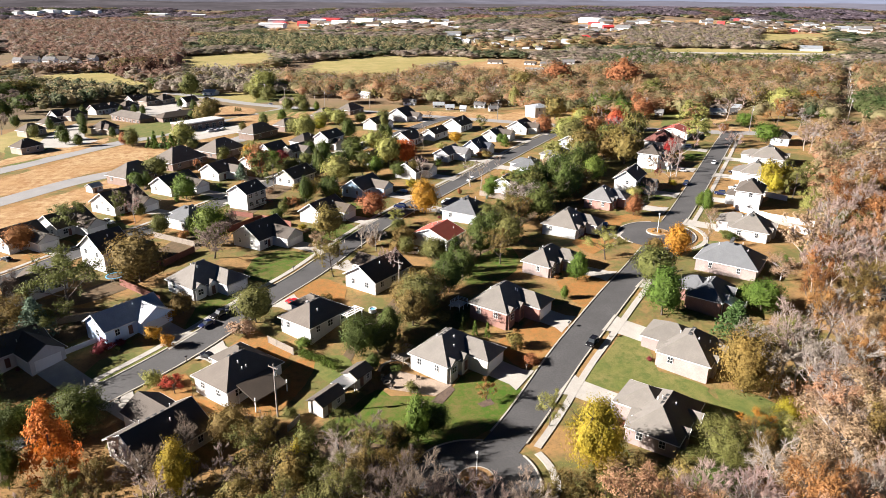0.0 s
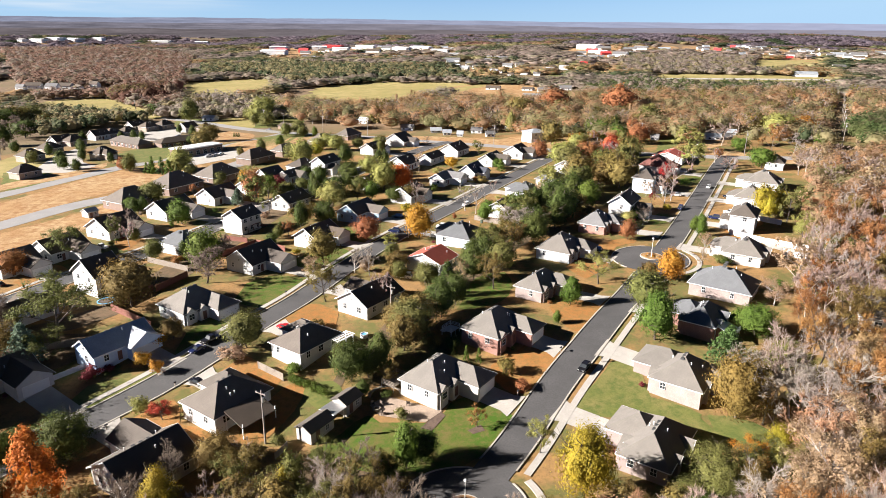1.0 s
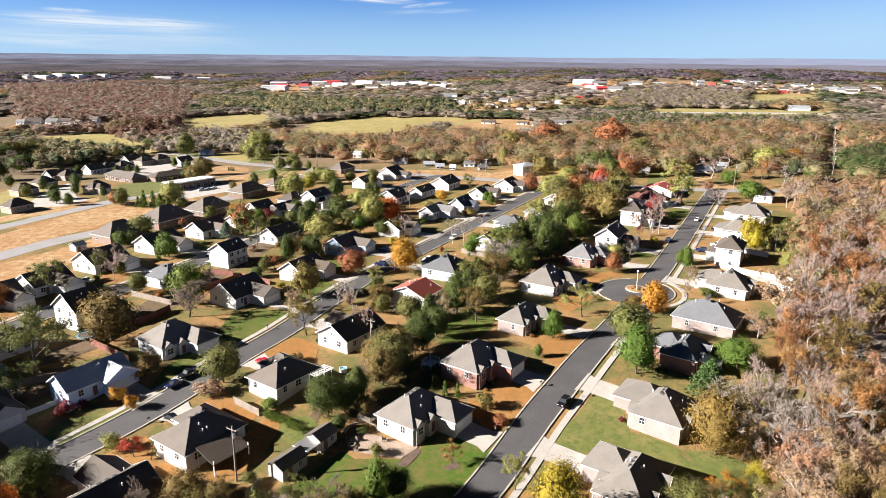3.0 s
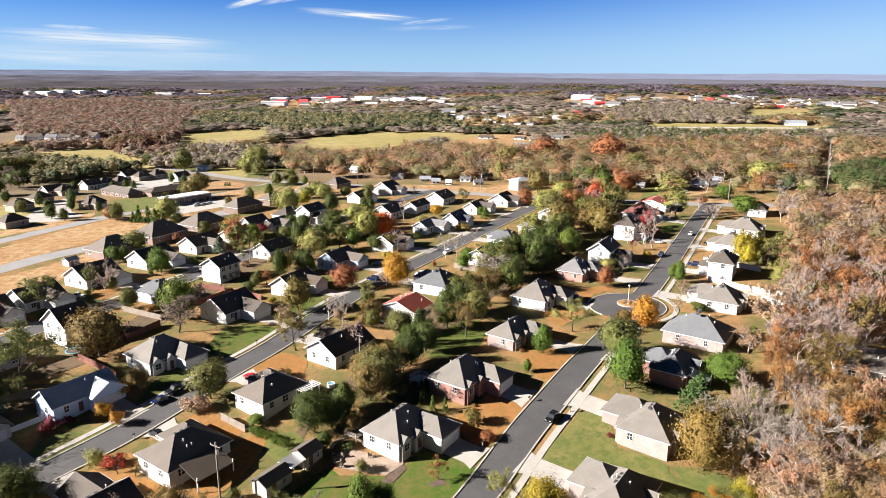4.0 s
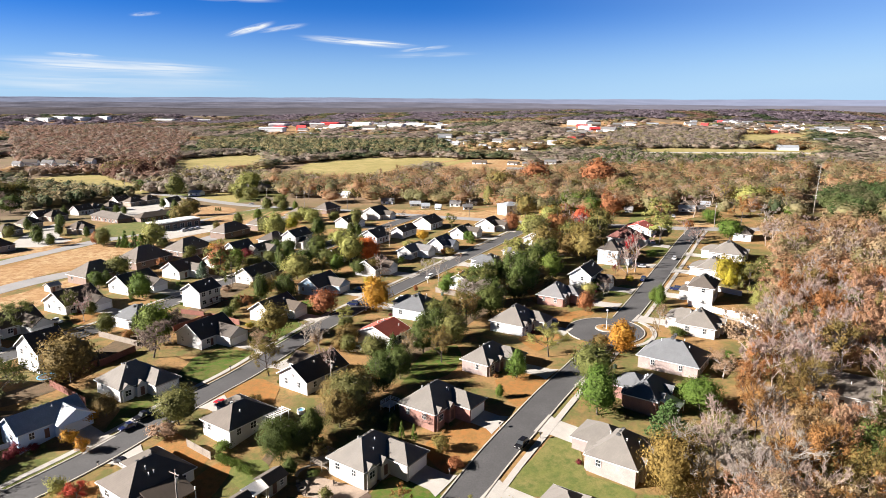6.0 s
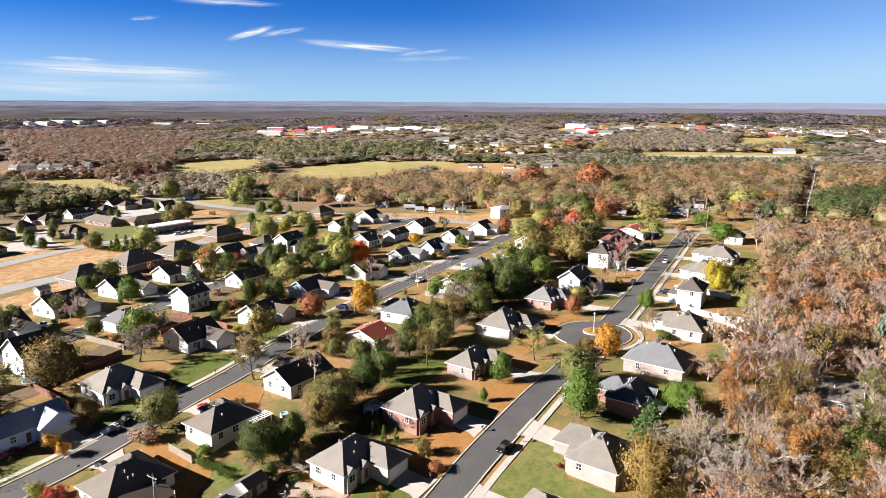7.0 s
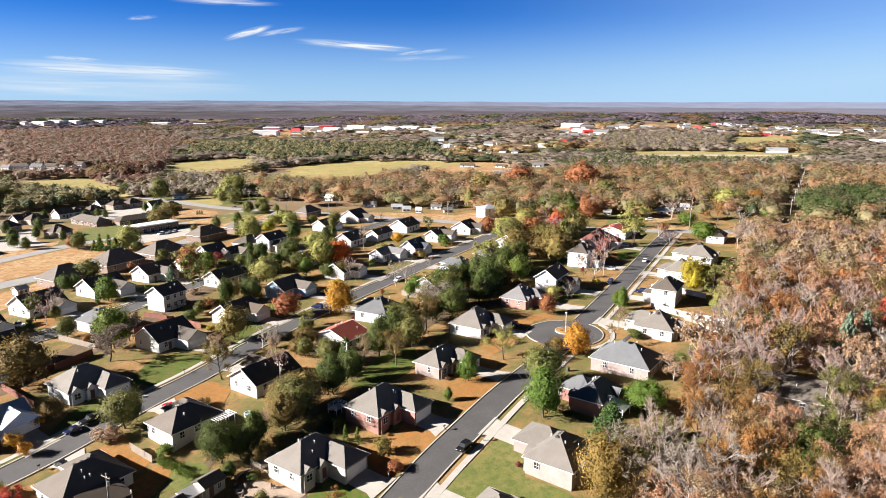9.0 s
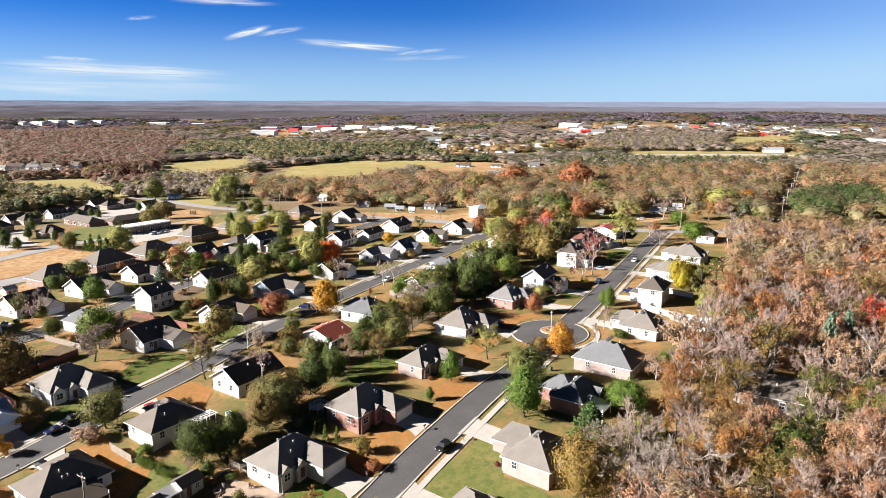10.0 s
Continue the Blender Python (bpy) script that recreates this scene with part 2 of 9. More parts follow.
LEAF = {
    "green": foliage("green_leaves", (0.076, 0.12, 0.0167), (0.114, 0.148, 0.0258)),
    "olive": foliage("olive_leaves", (0.11, 0.118, 0.0304), (0.152, 0.141, 0.0418)),
    "brownolive": foliage("brown_olive_leaves", (0.182, 0.122, 0.0342), (0.137, 0.118, 0.038)),
    "yellow": foliage("yellow_leaves", (0.30, 0.20, 0.018), (0.19, 0.20, 0.024)),
    "lime": foliage("lime_leaves", (0.258, 0.243, 0.0684), (0.198, 0.205, 0.0608)),
    "gold": foliage("golden_leaves", (0.397, 0.22, 0.0274), (0.331, 0.144, 0.022)),
    "orange": foliage("orange_leaves", (0.456, 0.132, 0.022), (0.397, 0.0935, 0.022)),
    "rust": foliage("rust_leaves", (0.275, 0.116, 0.0441), (0.22, 0.11, 0.0388)),
    "red": foliage("red_leaves", (0.35, 0.0456, 0.0304), (0.38, 0.076, 0.038)),
    "burgundy": foliage("burgundy_leaves", (0.144, 0.0274, 0.0327), (0.22, 0.0388, 0.0441)),
    "umber": foliage("umber_leaves", (0.215, 0.12, 0.035), (0.175, 0.12, 0.038)),
    "cedar": foliage("cedar_needles", (0.055, 0.08, 0.016), (0.088, 0.10, 0.023)),
    "pine": foliage("pine_needles", (0.062, 0.118, 0.034), (0.085, 0.135, 0.038)),
    "bluepine": foliage("blue_spruce_needles", (0.129, 0.182, 0.129), (0.152, 0.194, 0.125)),
    "pink": foliage("pinkish_twigs", (0.342, 0.236, 0.201), (0.319, 0.243, 0.205)),
    "darktwig": foliage("dark_twigs", (0.205, 0.156, 0.129), (0.167, 0.125, 0.0988)),
    "tan": foliage("tan_leaves", (0.319, 0.22, 0.129), (0.281, 0.198, 0.122)),
    "woodrust": foliage("wood_rust_leaves", (0.32, 0.185, 0.092), (0.305, 0.205, 0.118)),
    "greytwig": foliage("grey_twigs", (0.348, 0.297, 0.252), (0.297, 0.252, 0.213)),
    "browntwig": foliage("brown_twigs", (0.369, 0.287, 0.236), (0.315, 0.239, 0.198)),
}
# several canopy colours carry extra blue that stands in for distance haze
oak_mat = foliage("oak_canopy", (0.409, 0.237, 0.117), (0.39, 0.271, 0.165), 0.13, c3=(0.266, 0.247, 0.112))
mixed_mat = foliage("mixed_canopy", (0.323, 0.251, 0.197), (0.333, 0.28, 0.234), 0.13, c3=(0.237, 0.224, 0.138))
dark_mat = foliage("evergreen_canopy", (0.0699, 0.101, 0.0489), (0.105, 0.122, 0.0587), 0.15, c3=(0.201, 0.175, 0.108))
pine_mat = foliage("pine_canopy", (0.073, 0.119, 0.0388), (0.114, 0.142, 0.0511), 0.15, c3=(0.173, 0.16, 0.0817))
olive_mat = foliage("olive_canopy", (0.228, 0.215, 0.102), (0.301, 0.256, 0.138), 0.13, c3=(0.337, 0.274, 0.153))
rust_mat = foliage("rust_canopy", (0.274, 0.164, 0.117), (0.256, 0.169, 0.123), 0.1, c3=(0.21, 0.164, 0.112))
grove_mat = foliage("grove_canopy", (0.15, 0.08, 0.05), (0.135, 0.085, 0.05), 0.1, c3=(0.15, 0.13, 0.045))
# distance haze is put into these far crown colours: mauve-grey, raised blue
far_mat = foliage("hazed_bare_canopy", (0.196, 0.153, 0.178), (0.232, 0.191, 0.219), 0.01, c3=(0.175, 0.143, 0.148))
far_rust = foliage("hazed_rust_canopy", (0.275, 0.164, 0.113), (0.265, 0.185, 0.142), 0.012, c3=(0.201, 0.159, 0.107))
far_olive = foliage("hazed_olive_canopy", (0.201, 0.175, 0.0889), (0.265, 0.212, 0.107), 0.014, c3=(0.138, 0.148, 0.0711))
far_dark = foliage("hazed_evergreen_canopy", (0.0644, 0.0874, 0.0414), (0.092, 0.11, 0.0552), 0.014, c3=(0.129, 0.12, 0.0644))


# ---- mesh helpers ----
def quick(name, verts, faces, mat, smooth=False):
    """A mesh from arrays: verts (n, 3), faces (m, k)."""
    me = bpy.data.meshes.new(name)
    verts, faces = np.asarray(verts, np.float32), np.asarray(faces, np.int32)
    k = faces.shape[1]
    me.vertices.add(len(verts))
    me.vertices.foreach_set("co", verts.ravel())
    me.loops.add(faces.size)
    me.loops.foreach_set("vertex_index", faces.ravel())
    me.polygons.add(len(faces))
    me.polygons.foreach_set("loop_start", np.arange(0, faces.size, k, dtype=np.int32))
    me.update(calc_edges=True)
    me.polygons.foreach_set("use_smooth", np.full(len(faces), smooth))
    me.materials.append(mat)
    return me


def bm_mesh(name, bm, mat):
    bmesh.ops.recalc_face_normals(bm, faces=bm.faces)
    me = bpy.data.meshes.new(name)
    bm.to_mesh(me)
    bm.free()
    me.materials.append(mat)
    return me


def put(name, me, parent=None, m=None, label=""):
    ob = new(name, me)
    ob.parent = parent
    if m is not None:
        ob.matrix_local = m
    if label:
        ob["label"] = label
    return ob


def part(name, bm, material, parent, label=""):
    return put(name, bm_mesh(name, bm, material), parent, None, label)


def add_box(bm, x0, x1, y0, y1, z0, z1, bevel=0.0):
    vs = [bm.verts.new(c) for c in ((x0, y0, z0), (x1, y0, z0), (x1, y1, z0), (x0, y1, z0), (x0, y0, z1), (x1, y0, z1), (x1, y1, z1), (x0, y1, z1))]
    fs = [bm.faces.new([vs[i] for i in f]) for f in ((3, 2, 1, 0), (4, 5, 6, 7), (0, 1, 5, 4), (1, 2, 6, 5), (2, 3, 7, 6), (3, 0, 4, 7))]
    if bevel:
        bmesh.ops.bevel(bm, geom=list({e for f in fs for e in f.edges}), offset=bevel, segments=1, affect="EDGES")
    return vs


def add_poly(bm, pts, z0, z1):
    """An upright prism on the outline pts."""
    lo = [bm.verts.new((x, y, z0)) for x, y in pts]
    hi = [bm.verts.new((x, y, z1)) for x, y in pts]
    bm.faces.new(hi)
    bm.faces.new(lo[::-1])
    for i in range(len(pts)):
        j = (i + 1) % len(pts)
        bm.faces.new((lo[i], lo[j], hi[j], hi[i]))


def add_tube(bm, a, b, ra, rb, n=8):
    a, b = Vector(a), Vector(b)
    q = (b - a).to_track_quat("Z", "Y")
    rings = [[bm.verts.new(o + q @ Vector((r * math.cos(i * math.tau / n), r * math.sin(i * math.tau / n), 0))) for i in range(n)] for o, r in ((a, ra), (b, rb))]
    for i in range(n):
        j = (i + 1) % n
        bm.faces.new((rings[0][i], rings[0][j], rings[1][j], rings[1][i]))
    bm.faces.new(rings[0][::-1])
    bm.faces.new(rings[1])


def empty(name, x, y, z=None, turn=0.0, label="", category="", group="", kind=""):
    e = new(name)
    e.empty_display_size = 0.3
    e.matrix_world = pose(x, y, gzf(x, y) if z is None else z, 0, 0, turn)
    return tagged(e, label, category, group, kind)


# ---- ground, roads, pavements ----
def build_ground():
    xs = np.unique(np.concatenate([np.arange(-260, 260.1, 4), np.sign(np.linspace(-1, 1, 141)) * 4900 * np.abs(np.linspace(-1, 1, 141)) ** 2.2]))
    ys = np.unique(np.concatenate([np.arange(40, 480.1, 4), np.sign(np.linspace(-1, 1, 161)) * 4900 * np.abs(np.linspace(-1, 1, 161)) ** 2.0]))
    X, Y = np.meshgrid(xs, ys)
    v = np.stack([X, Y, gz(X, Y)], -1).reshape(-1, 3)
    n, k = len(xs), len(ys)
    i = (np.arange(k - 1)[:, None] * n + np.arange(n - 1)[None, :]).ravel()
    ob = put("ground", quick("ground", v, np.stack([i, i + 1, i + n + 1, i + n], -1), ground_material(), True))
    tagged(ob, "tan dormant grass and woodland floor over gentle hills", "ground", kind="structure")


def smooth_line(pts, step=3.0):
    """Catmull-Rom through the points, at even steps."""
    P = [np.array(q, float) for q in pts]
    P = [2 * P[0] - P[1]] + P + [2 * P[-1] - P[-2]]
    out = []
    for i in range(1, len(P) - 2):
        a, b, c, d = P[i - 1:i + 3]
        n = max(2, int(np.linalg.norm(c - b) / step))
        for t in np.arange(n) / n:
            out.append(0.5 * (2 * b + (c - a) * t + (2 * a - 5 * b + 4 * c - d) * t * t + (3 * b - a - 3 * c + d) * t ** 3))
    out.append(P[-2])
    return np.array(out)


def ribbon(name, line, left, right, lift, mat, thick=0.3, across=3):
    """A strip along a line from offset left to right (to its right positive), lying on the ground with sides."""
    d = np.gradient(line, axis=0)
    d /= np.linalg.norm(d, axis=1)[:, None]
    nrm = np.stack([d[:, 1], -d[:, 0]], -1)
    offs = np.linspace(left, right, across)
    rows = [line + nrm * o for o in offs]
    top = [np.column_stack([r, gz(r[:, 0], r[:, 1]) + lift]) for r in rows]
    first, last = top[0].copy(), top[-1].copy()
    first[:, 2] -= thick
    last[:, 2] -= thick
    v = np.stack([first, *top, last], 1)
    k, n = v.shape[1], v.shape[0]
    i = (np.arange(n - 1)[:, None] * k + np.arange(k - 1)[None, :]).ravel()
    return put(name, quick(name, v.reshape(-1, 3), np.stack([i, i + 1, i + k + 1, i + k], -1), mat))


def patch(name, pts, lift, mat, cell=4.0, wobble=0.0, seed=1):
    """A ground-hugging area inside the outline pts, cut into small cells."""
    rng = random.Random(seed)
    if wobble:
        pts = [tuple(p) for p in smooth_line([*pts, pts[0]], 3.0)[:-1]]
        pts = [(x + rng.uniform(-wobble, wobble), y + rng.uniform(-wobble, wobble)) for x, y in pts]
    bm = bmesh.new()
    f = bm.faces.new([bm.verts.new((x, y, 0)) for x, y in pts])
    lo = [min(q[i] for q in pts) for i in (0, 1)]
    hi = [max(q[i] for q in pts) for i in (0, 1)]
    for i in (0, 1):
        n = max(1, int((hi[i] - lo[i]) / cell))
        for k in range(1, n):
            co = [0, 0, 0]
            co[i] = lo[i] + (hi[i] - lo[i]) * k / n
            bmesh.ops.bisect_plane(bm, geom=bm.verts[:] + bm.edges[:] + bm.faces[:], plane_co=co, plane_no=(1, 0, 0) if i == 0 else (0, 1, 0))
    for v in bm.verts:
        v.co.z = gzf(v.co.x, v.co.y) + lift
    me = bm_mesh(name, bm, mat)
    if me.polygons and me.polygons[0].normal.z < 0:
        me.flip_normals()
    return put(name, me)


def disc(cx, cy, r, n=28):
    return [(cx + r * math.cos(i * math.tau / n), cy + r * math.sin(i * math.tau / n)) for i in range(n)]


build_ground()
ROADS = {
    "A": smooth_line([(4.5, 84), (13.5, 98.5), (24.3, 117.5), (34.6, 133), (43, 146), (51.4, 159.4), (61.5, 176.7), (78.7, 207.4), (103.4, 254), (126, 297), (138, 319)]),
    "B": smooth_line([(-92, 70), (-74.3, 94.8), (-66.5, 106.4), (-53.6, 121.7), (-44.4, 135.5), (-34, 154.5), (-25, 177.5), (-13.2, 203.7), (9.5, 243.8), (52.8, 319.5), (66, 343)]),
    "C": smooth_line([(-130, 124), (-110.9, 154.6), (-102.2, 172.1), (-90, 190.9), (-74.6, 220.7), (-55, 263), (-17.5, 337), (0, 372), (8, 381)]),
}
EDGES = {"A": (-2.8, 3.8), "B": (-4.0, 2.8), "C": (-3.7, 3.4)}
for k, line in ROADS.items():
    e0, e1 = EDGES[k]
    tagged(ribbon("road_" + k.lower(), line, e0, e1, 0.08, asphalt), "dark grey asphalt street between concrete kerbs", "road", kind="structure")
    clear_ = [np.hypot(line[:, 0] - cx, line[:, 1] - cy) > r for cx, cy, r in ((5.5, 84.0, 10.4), (62.4, 181.5, 10.6))]
    ok = clear_[0] & clear_[1]
    runs = [r for r in np.split(np.arange(len(line)), np.where(np.diff(ok.astype(int)) != 0)[0] + 1) if ok[r[0]] and len(r) > 2]
    for a, b in ((e0 - 0.25, e0 + 0.05), (e1 - 0.05, e1 + 0.25)):
        for run in runs:
            tagged(ribbon("kerb", line[run], a, b, 0.2, kerb_mat, 0.4, 2), "pale concrete kerb along the street", "kerb", kind="structure")
for cx, cy, r in ((5.5, 84.0, 10.6), (62.4, 181.5, 10.8)):
    tagged(patch("road_bulb", disc(cx, cy, r), 0.10, asphalt, 3.0), "round asphalt turning area of a cul-de-sac", "road", kind="structure")
ring = smooth_line([(-260, 560), (-186, 507), (-119, 455), (-50, 417), (-7, 386), (24, 366), (58, 345.5), (96, 333), (140, 319), (188, 311), (260, 290)])
tagged(ribbon("cross_road", ring, -4.2, 4.2, 0.07, oldroad), "worn pale grey through road", "road", kind="structure")
road_d = smooth_line([(-170, 195), (-154, 224), (-141.3, 249), (-124.5, 268.5), (-108, 300), (-96, 330), (-84, 362), (-70, 395), (-52, 418)])
tagged(ribbon("loop_road", road_d, -5.2, 5.2, 0.06, oldroad), "pale worn loop road beside a dry field", "road", kind="structure")
road_e = smooth_line([(-205, 225), (-181, 267), (-157, 315), (-134.5, 351), (-116.5, 393), (-100, 442)])
tagged(ribbon("entry_road", road_e, -4.8, 4.8, 0.05, oldroad), "pale grey entry road past the field", "road", kind="structure")


# ---- houses ----
def gable_roof(bm, W, L, e, pitch, ov=0.45, t=0.2, x0=0.0, along="y", y0=0.0):
    """A two-slope slab roof, W across the ridge and L along it."""
    a, b = W / 2 + ov, L / 2 + ov
    lo, hi = e - pitch * ov, e + pitch * W / 2
    prof = [(-a, lo + t), (0, hi + t), (a, lo + t), (a, lo), (0, hi), (-a, lo)]
    ends = []
    for s in (-b, b):
        ends.append([bm.verts.new((x + x0, s + y0, z) if along == "y" else (s + x0, -x + y0, z)) for x, z in prof])
    for i in range(6):
        j = (i + 1) % 6
        bm.faces.new((ends[0][i], ends[1][i], ends[1][j], ends[0][j]))
    for en in ends:
        bm.faces.new((en[0], en[1], en[4], en[5]))
        bm.faces.new((en[1], en[2], en[3], en[4]))


def hip_roof(bm, W, L, e, pitch, ov=0.45, t=0.2, x0=0.0, y0=0.0):
    a, b = W / 2 + ov, L / 2 + ov
    lo = e - pitch * ov
    c = min(a, b)
    h = lo + t + pitch * c
    r = [(0, -(b - a), h), (0, b - a, h)] if b > a + 0.3 else [(-(a - b), 0, h), (a - b, 0, h)] if a > b + 0.3 else [(0, -0.15, h), (0, 0.15, h)]
    base = [(-a, -b), (a, -b), (a, b), (-a, b)]
    B = [bm.verts.new((x + x0, y + y0, lo)) for x, y in base]
    T = [bm.verts.new((x + x0, y + y0, lo + t)) for x, y in base]
    R = [bm.verts.new((x + x0, y + y0, z)) for x, y, z in r]
    bm.faces.new(B[::-1])
    for i in range(4):
        j = (i + 1) % 4
        bm.faces.new((B[i], B[j], T[j], T[i]))
    if a > b + 0.3:
        bm.faces.new((T[0], T[1], R[1], R[0]))
        bm.faces.new((T[2], T[3], R[0], R[1]))
        bm.faces.new((T[1], T[2], R[1]))
        bm.faces.new((T[3], T[0], R[0]))
    else:
        bm.faces.new((T[0], T[1], R[0]))
        bm.faces.new((T[1], T[2], R[1], R[0]))
        bm.faces.new((T[2], T[3], R[1]))
        bm.faces.new((T[3], T[0], R[0], R[1]))


def wall_block(bm, W, L, e, pitch, gable, x0=0.0, y0=0.0, along="y", low=-1.6):
    """The outer walls, with gable ends where the roof has two slopes."""
    def at(x, y, z):
        return bm.verts.new((x + x0, y + y0, z) if along == "y" else (y + x0, -x + y0, z))
    a, b, e = W / 2, L / 2, e - 0.02
    f0 = [at(-a, -b, low), at(a, -b, low), at(a, -b, e), at(-a, -b, e)]
    f1 = [at(-a, b, low), at(a, b, low), at(a, b, e), at(-a, b, e)]
    if gable:
        g0, g1 = at(0, -b, e + pitch * a), at(0, b, e + pitch * a)
        bm.faces.new((f0[0], f0[1], f0[2], g0, f0[3]))
        bm.faces.new((f1[1], f1[0], f1[3], g1, f1[2]))
        bm.faces.new((f0[2], f1[2], g1, g0))
        bm.faces.new((f0[3], g0, g1, f1[3]))
    else:
        bm.faces.new(f0)
        bm.faces.new(f1[::-1])
        bm.faces.new((f0[3], f0[2], f1[2], f1[3]))
    bm.faces.new((f0[1], f1[1], f1[2], f0[2]))
    bm.faces.new((f0[0], f0[3], f1[3], f1[0]))
    bm.faces.new((f0[0], f1[0], f1[1], f0[1]))


def frame_mesh(w, h):
    key = ("frame", w, h)
    if key not in MATS:
        bm = bmesh.new()
        xs = (-w / 2 - .06, -w / 2, -.02, .02, w / 2, w / 2 + .06)
        zs = (-.08, 0, h / 2 - .025, h / 2 + .025, h, h + .06)
        g = [[bm.verts.new((q, -0.08, z)) for q in xs] for z in zs]
        for i in range(5):
            for k in range(5):
                if not (i in (1, 3) and k in (1, 3)):
                    bm.faces.new((g[i][k], g[i][k + 1], g[i + 1][k + 1], g[i + 1][k]))
        ex = bmesh.ops.extrude_face_region(bm, geom=bm.faces[:])
        for v in ex["geom"]:
            if isinstance(v, bmesh.types.BMVert):
                v.co.y = 0.02
        MATS[key] = bm_mesh("window_frame", bm, trim_mat)
        bm = bmesh.new()
        add_box(bm, -w / 2, w / 2, -0.035, 0.02, 0, h)
        MATS[("pane", w, h)] = bm_mesh("pane", bm, glass)
    return MATS[key], MATS[("pane", w, h)]


def add_window(parent, x, y, z, turn, w=1.0, h=1.35):
    f, g = frame_mesh(w, h)
    o = put("window", f, parent, pose(x, y, z, 0, 0, turn))
    put("pane", g, o, pose(0, 0, 0))


def garage_door_mesh():
    if "gdoor" not in MATS:
        bm = bmesh.new()
        g = [[bm.verts.new((-2.45 + 0.6125 * k, -0.05, 0.5375 * i)) for k in range(9)] for i in range(5)]
        fs = [bm.faces.new((g[i][k], g[i][k + 1], g[i + 1][k + 1], g[i + 1][k])) for i in range(4) for k in range(8)]
        bmesh.ops.inset_individual(bm, faces=fs, thickness=0.07, depth=0.03)
        MATS["gdoor"] = bm_mesh("garage_door", bm, door_mat)
        bm = bmesh.new()
        for a in ((-2.6, -2.45, 0, 2.3), (2.45, 2.6, 0, 2.3), (-2.45, 2.45, 2.15, 2.3)):
            add_box(bm, a[0], a[1], -0.08, 0.02, a[2], a[3])
        MATS["gframe"] = bm_mesh("door_frame", bm, trim_mat)
        bm = bmesh.new()
        add_box(bm, -0.48, 0.48, -0.05, 0.02, 0, 2.05)
        for z in (0.2, 0.8, 1.45):
            add_box(bm, -0.36, -0.04, -0.075, -0.05, z, z + 0.45)
            add_box(bm, 0.04, 0.36, -0.075, -0.05, z, z + 0.45)
        MATS["fdoor"] = bm_mesh("front_door", bm, front_mat)
        bm = bmesh.new()
        add_tube(bm, (0, 0, -0.4), (0, 0, 0.5), 0.09, 0.09, 8)
        add_tube(bm, (0, 0, 0.5), (0, 0, 0.56), 0.14, 0.1, 8)
        MATS["vent"] = bm_mesh("vent_pipe", bm, vent_mat)
        bm = bmesh.new()
        add_box(bm, -0.35, 0.35, -0.35, 0.35, -0.5, 0.12)
        add_box(bm, -0.28, 0.28, -0.28, 0.28, 0.12, 0.2)
        MATS["boxvent"] = bm_mesh("roof_vent", bm, plain("dark_vent", (0.05, 0.05, 0.05), 0.6))
    return MATS["gdoor"]


HOUSES = []
WORDS = {"white": "white-sided", "cream": "cream-sided", "paleblue": "pale blue-grey sided", "lightblue": "light blue sided", "skyblue": "blue-sided",
         "redbrick": "red brick", "pinkbrick": "pinkish brick", "rosebrick": "rose-red brick", "brownbrick": "brown brick", "tanbrick": "tan brick"}
ROOFW = {"greytan": "weathered grey-tan", "palegrey": "pale grey", "brownblack": "dark brown", "redmetal": "bright red metal", "redshingle": "red"}


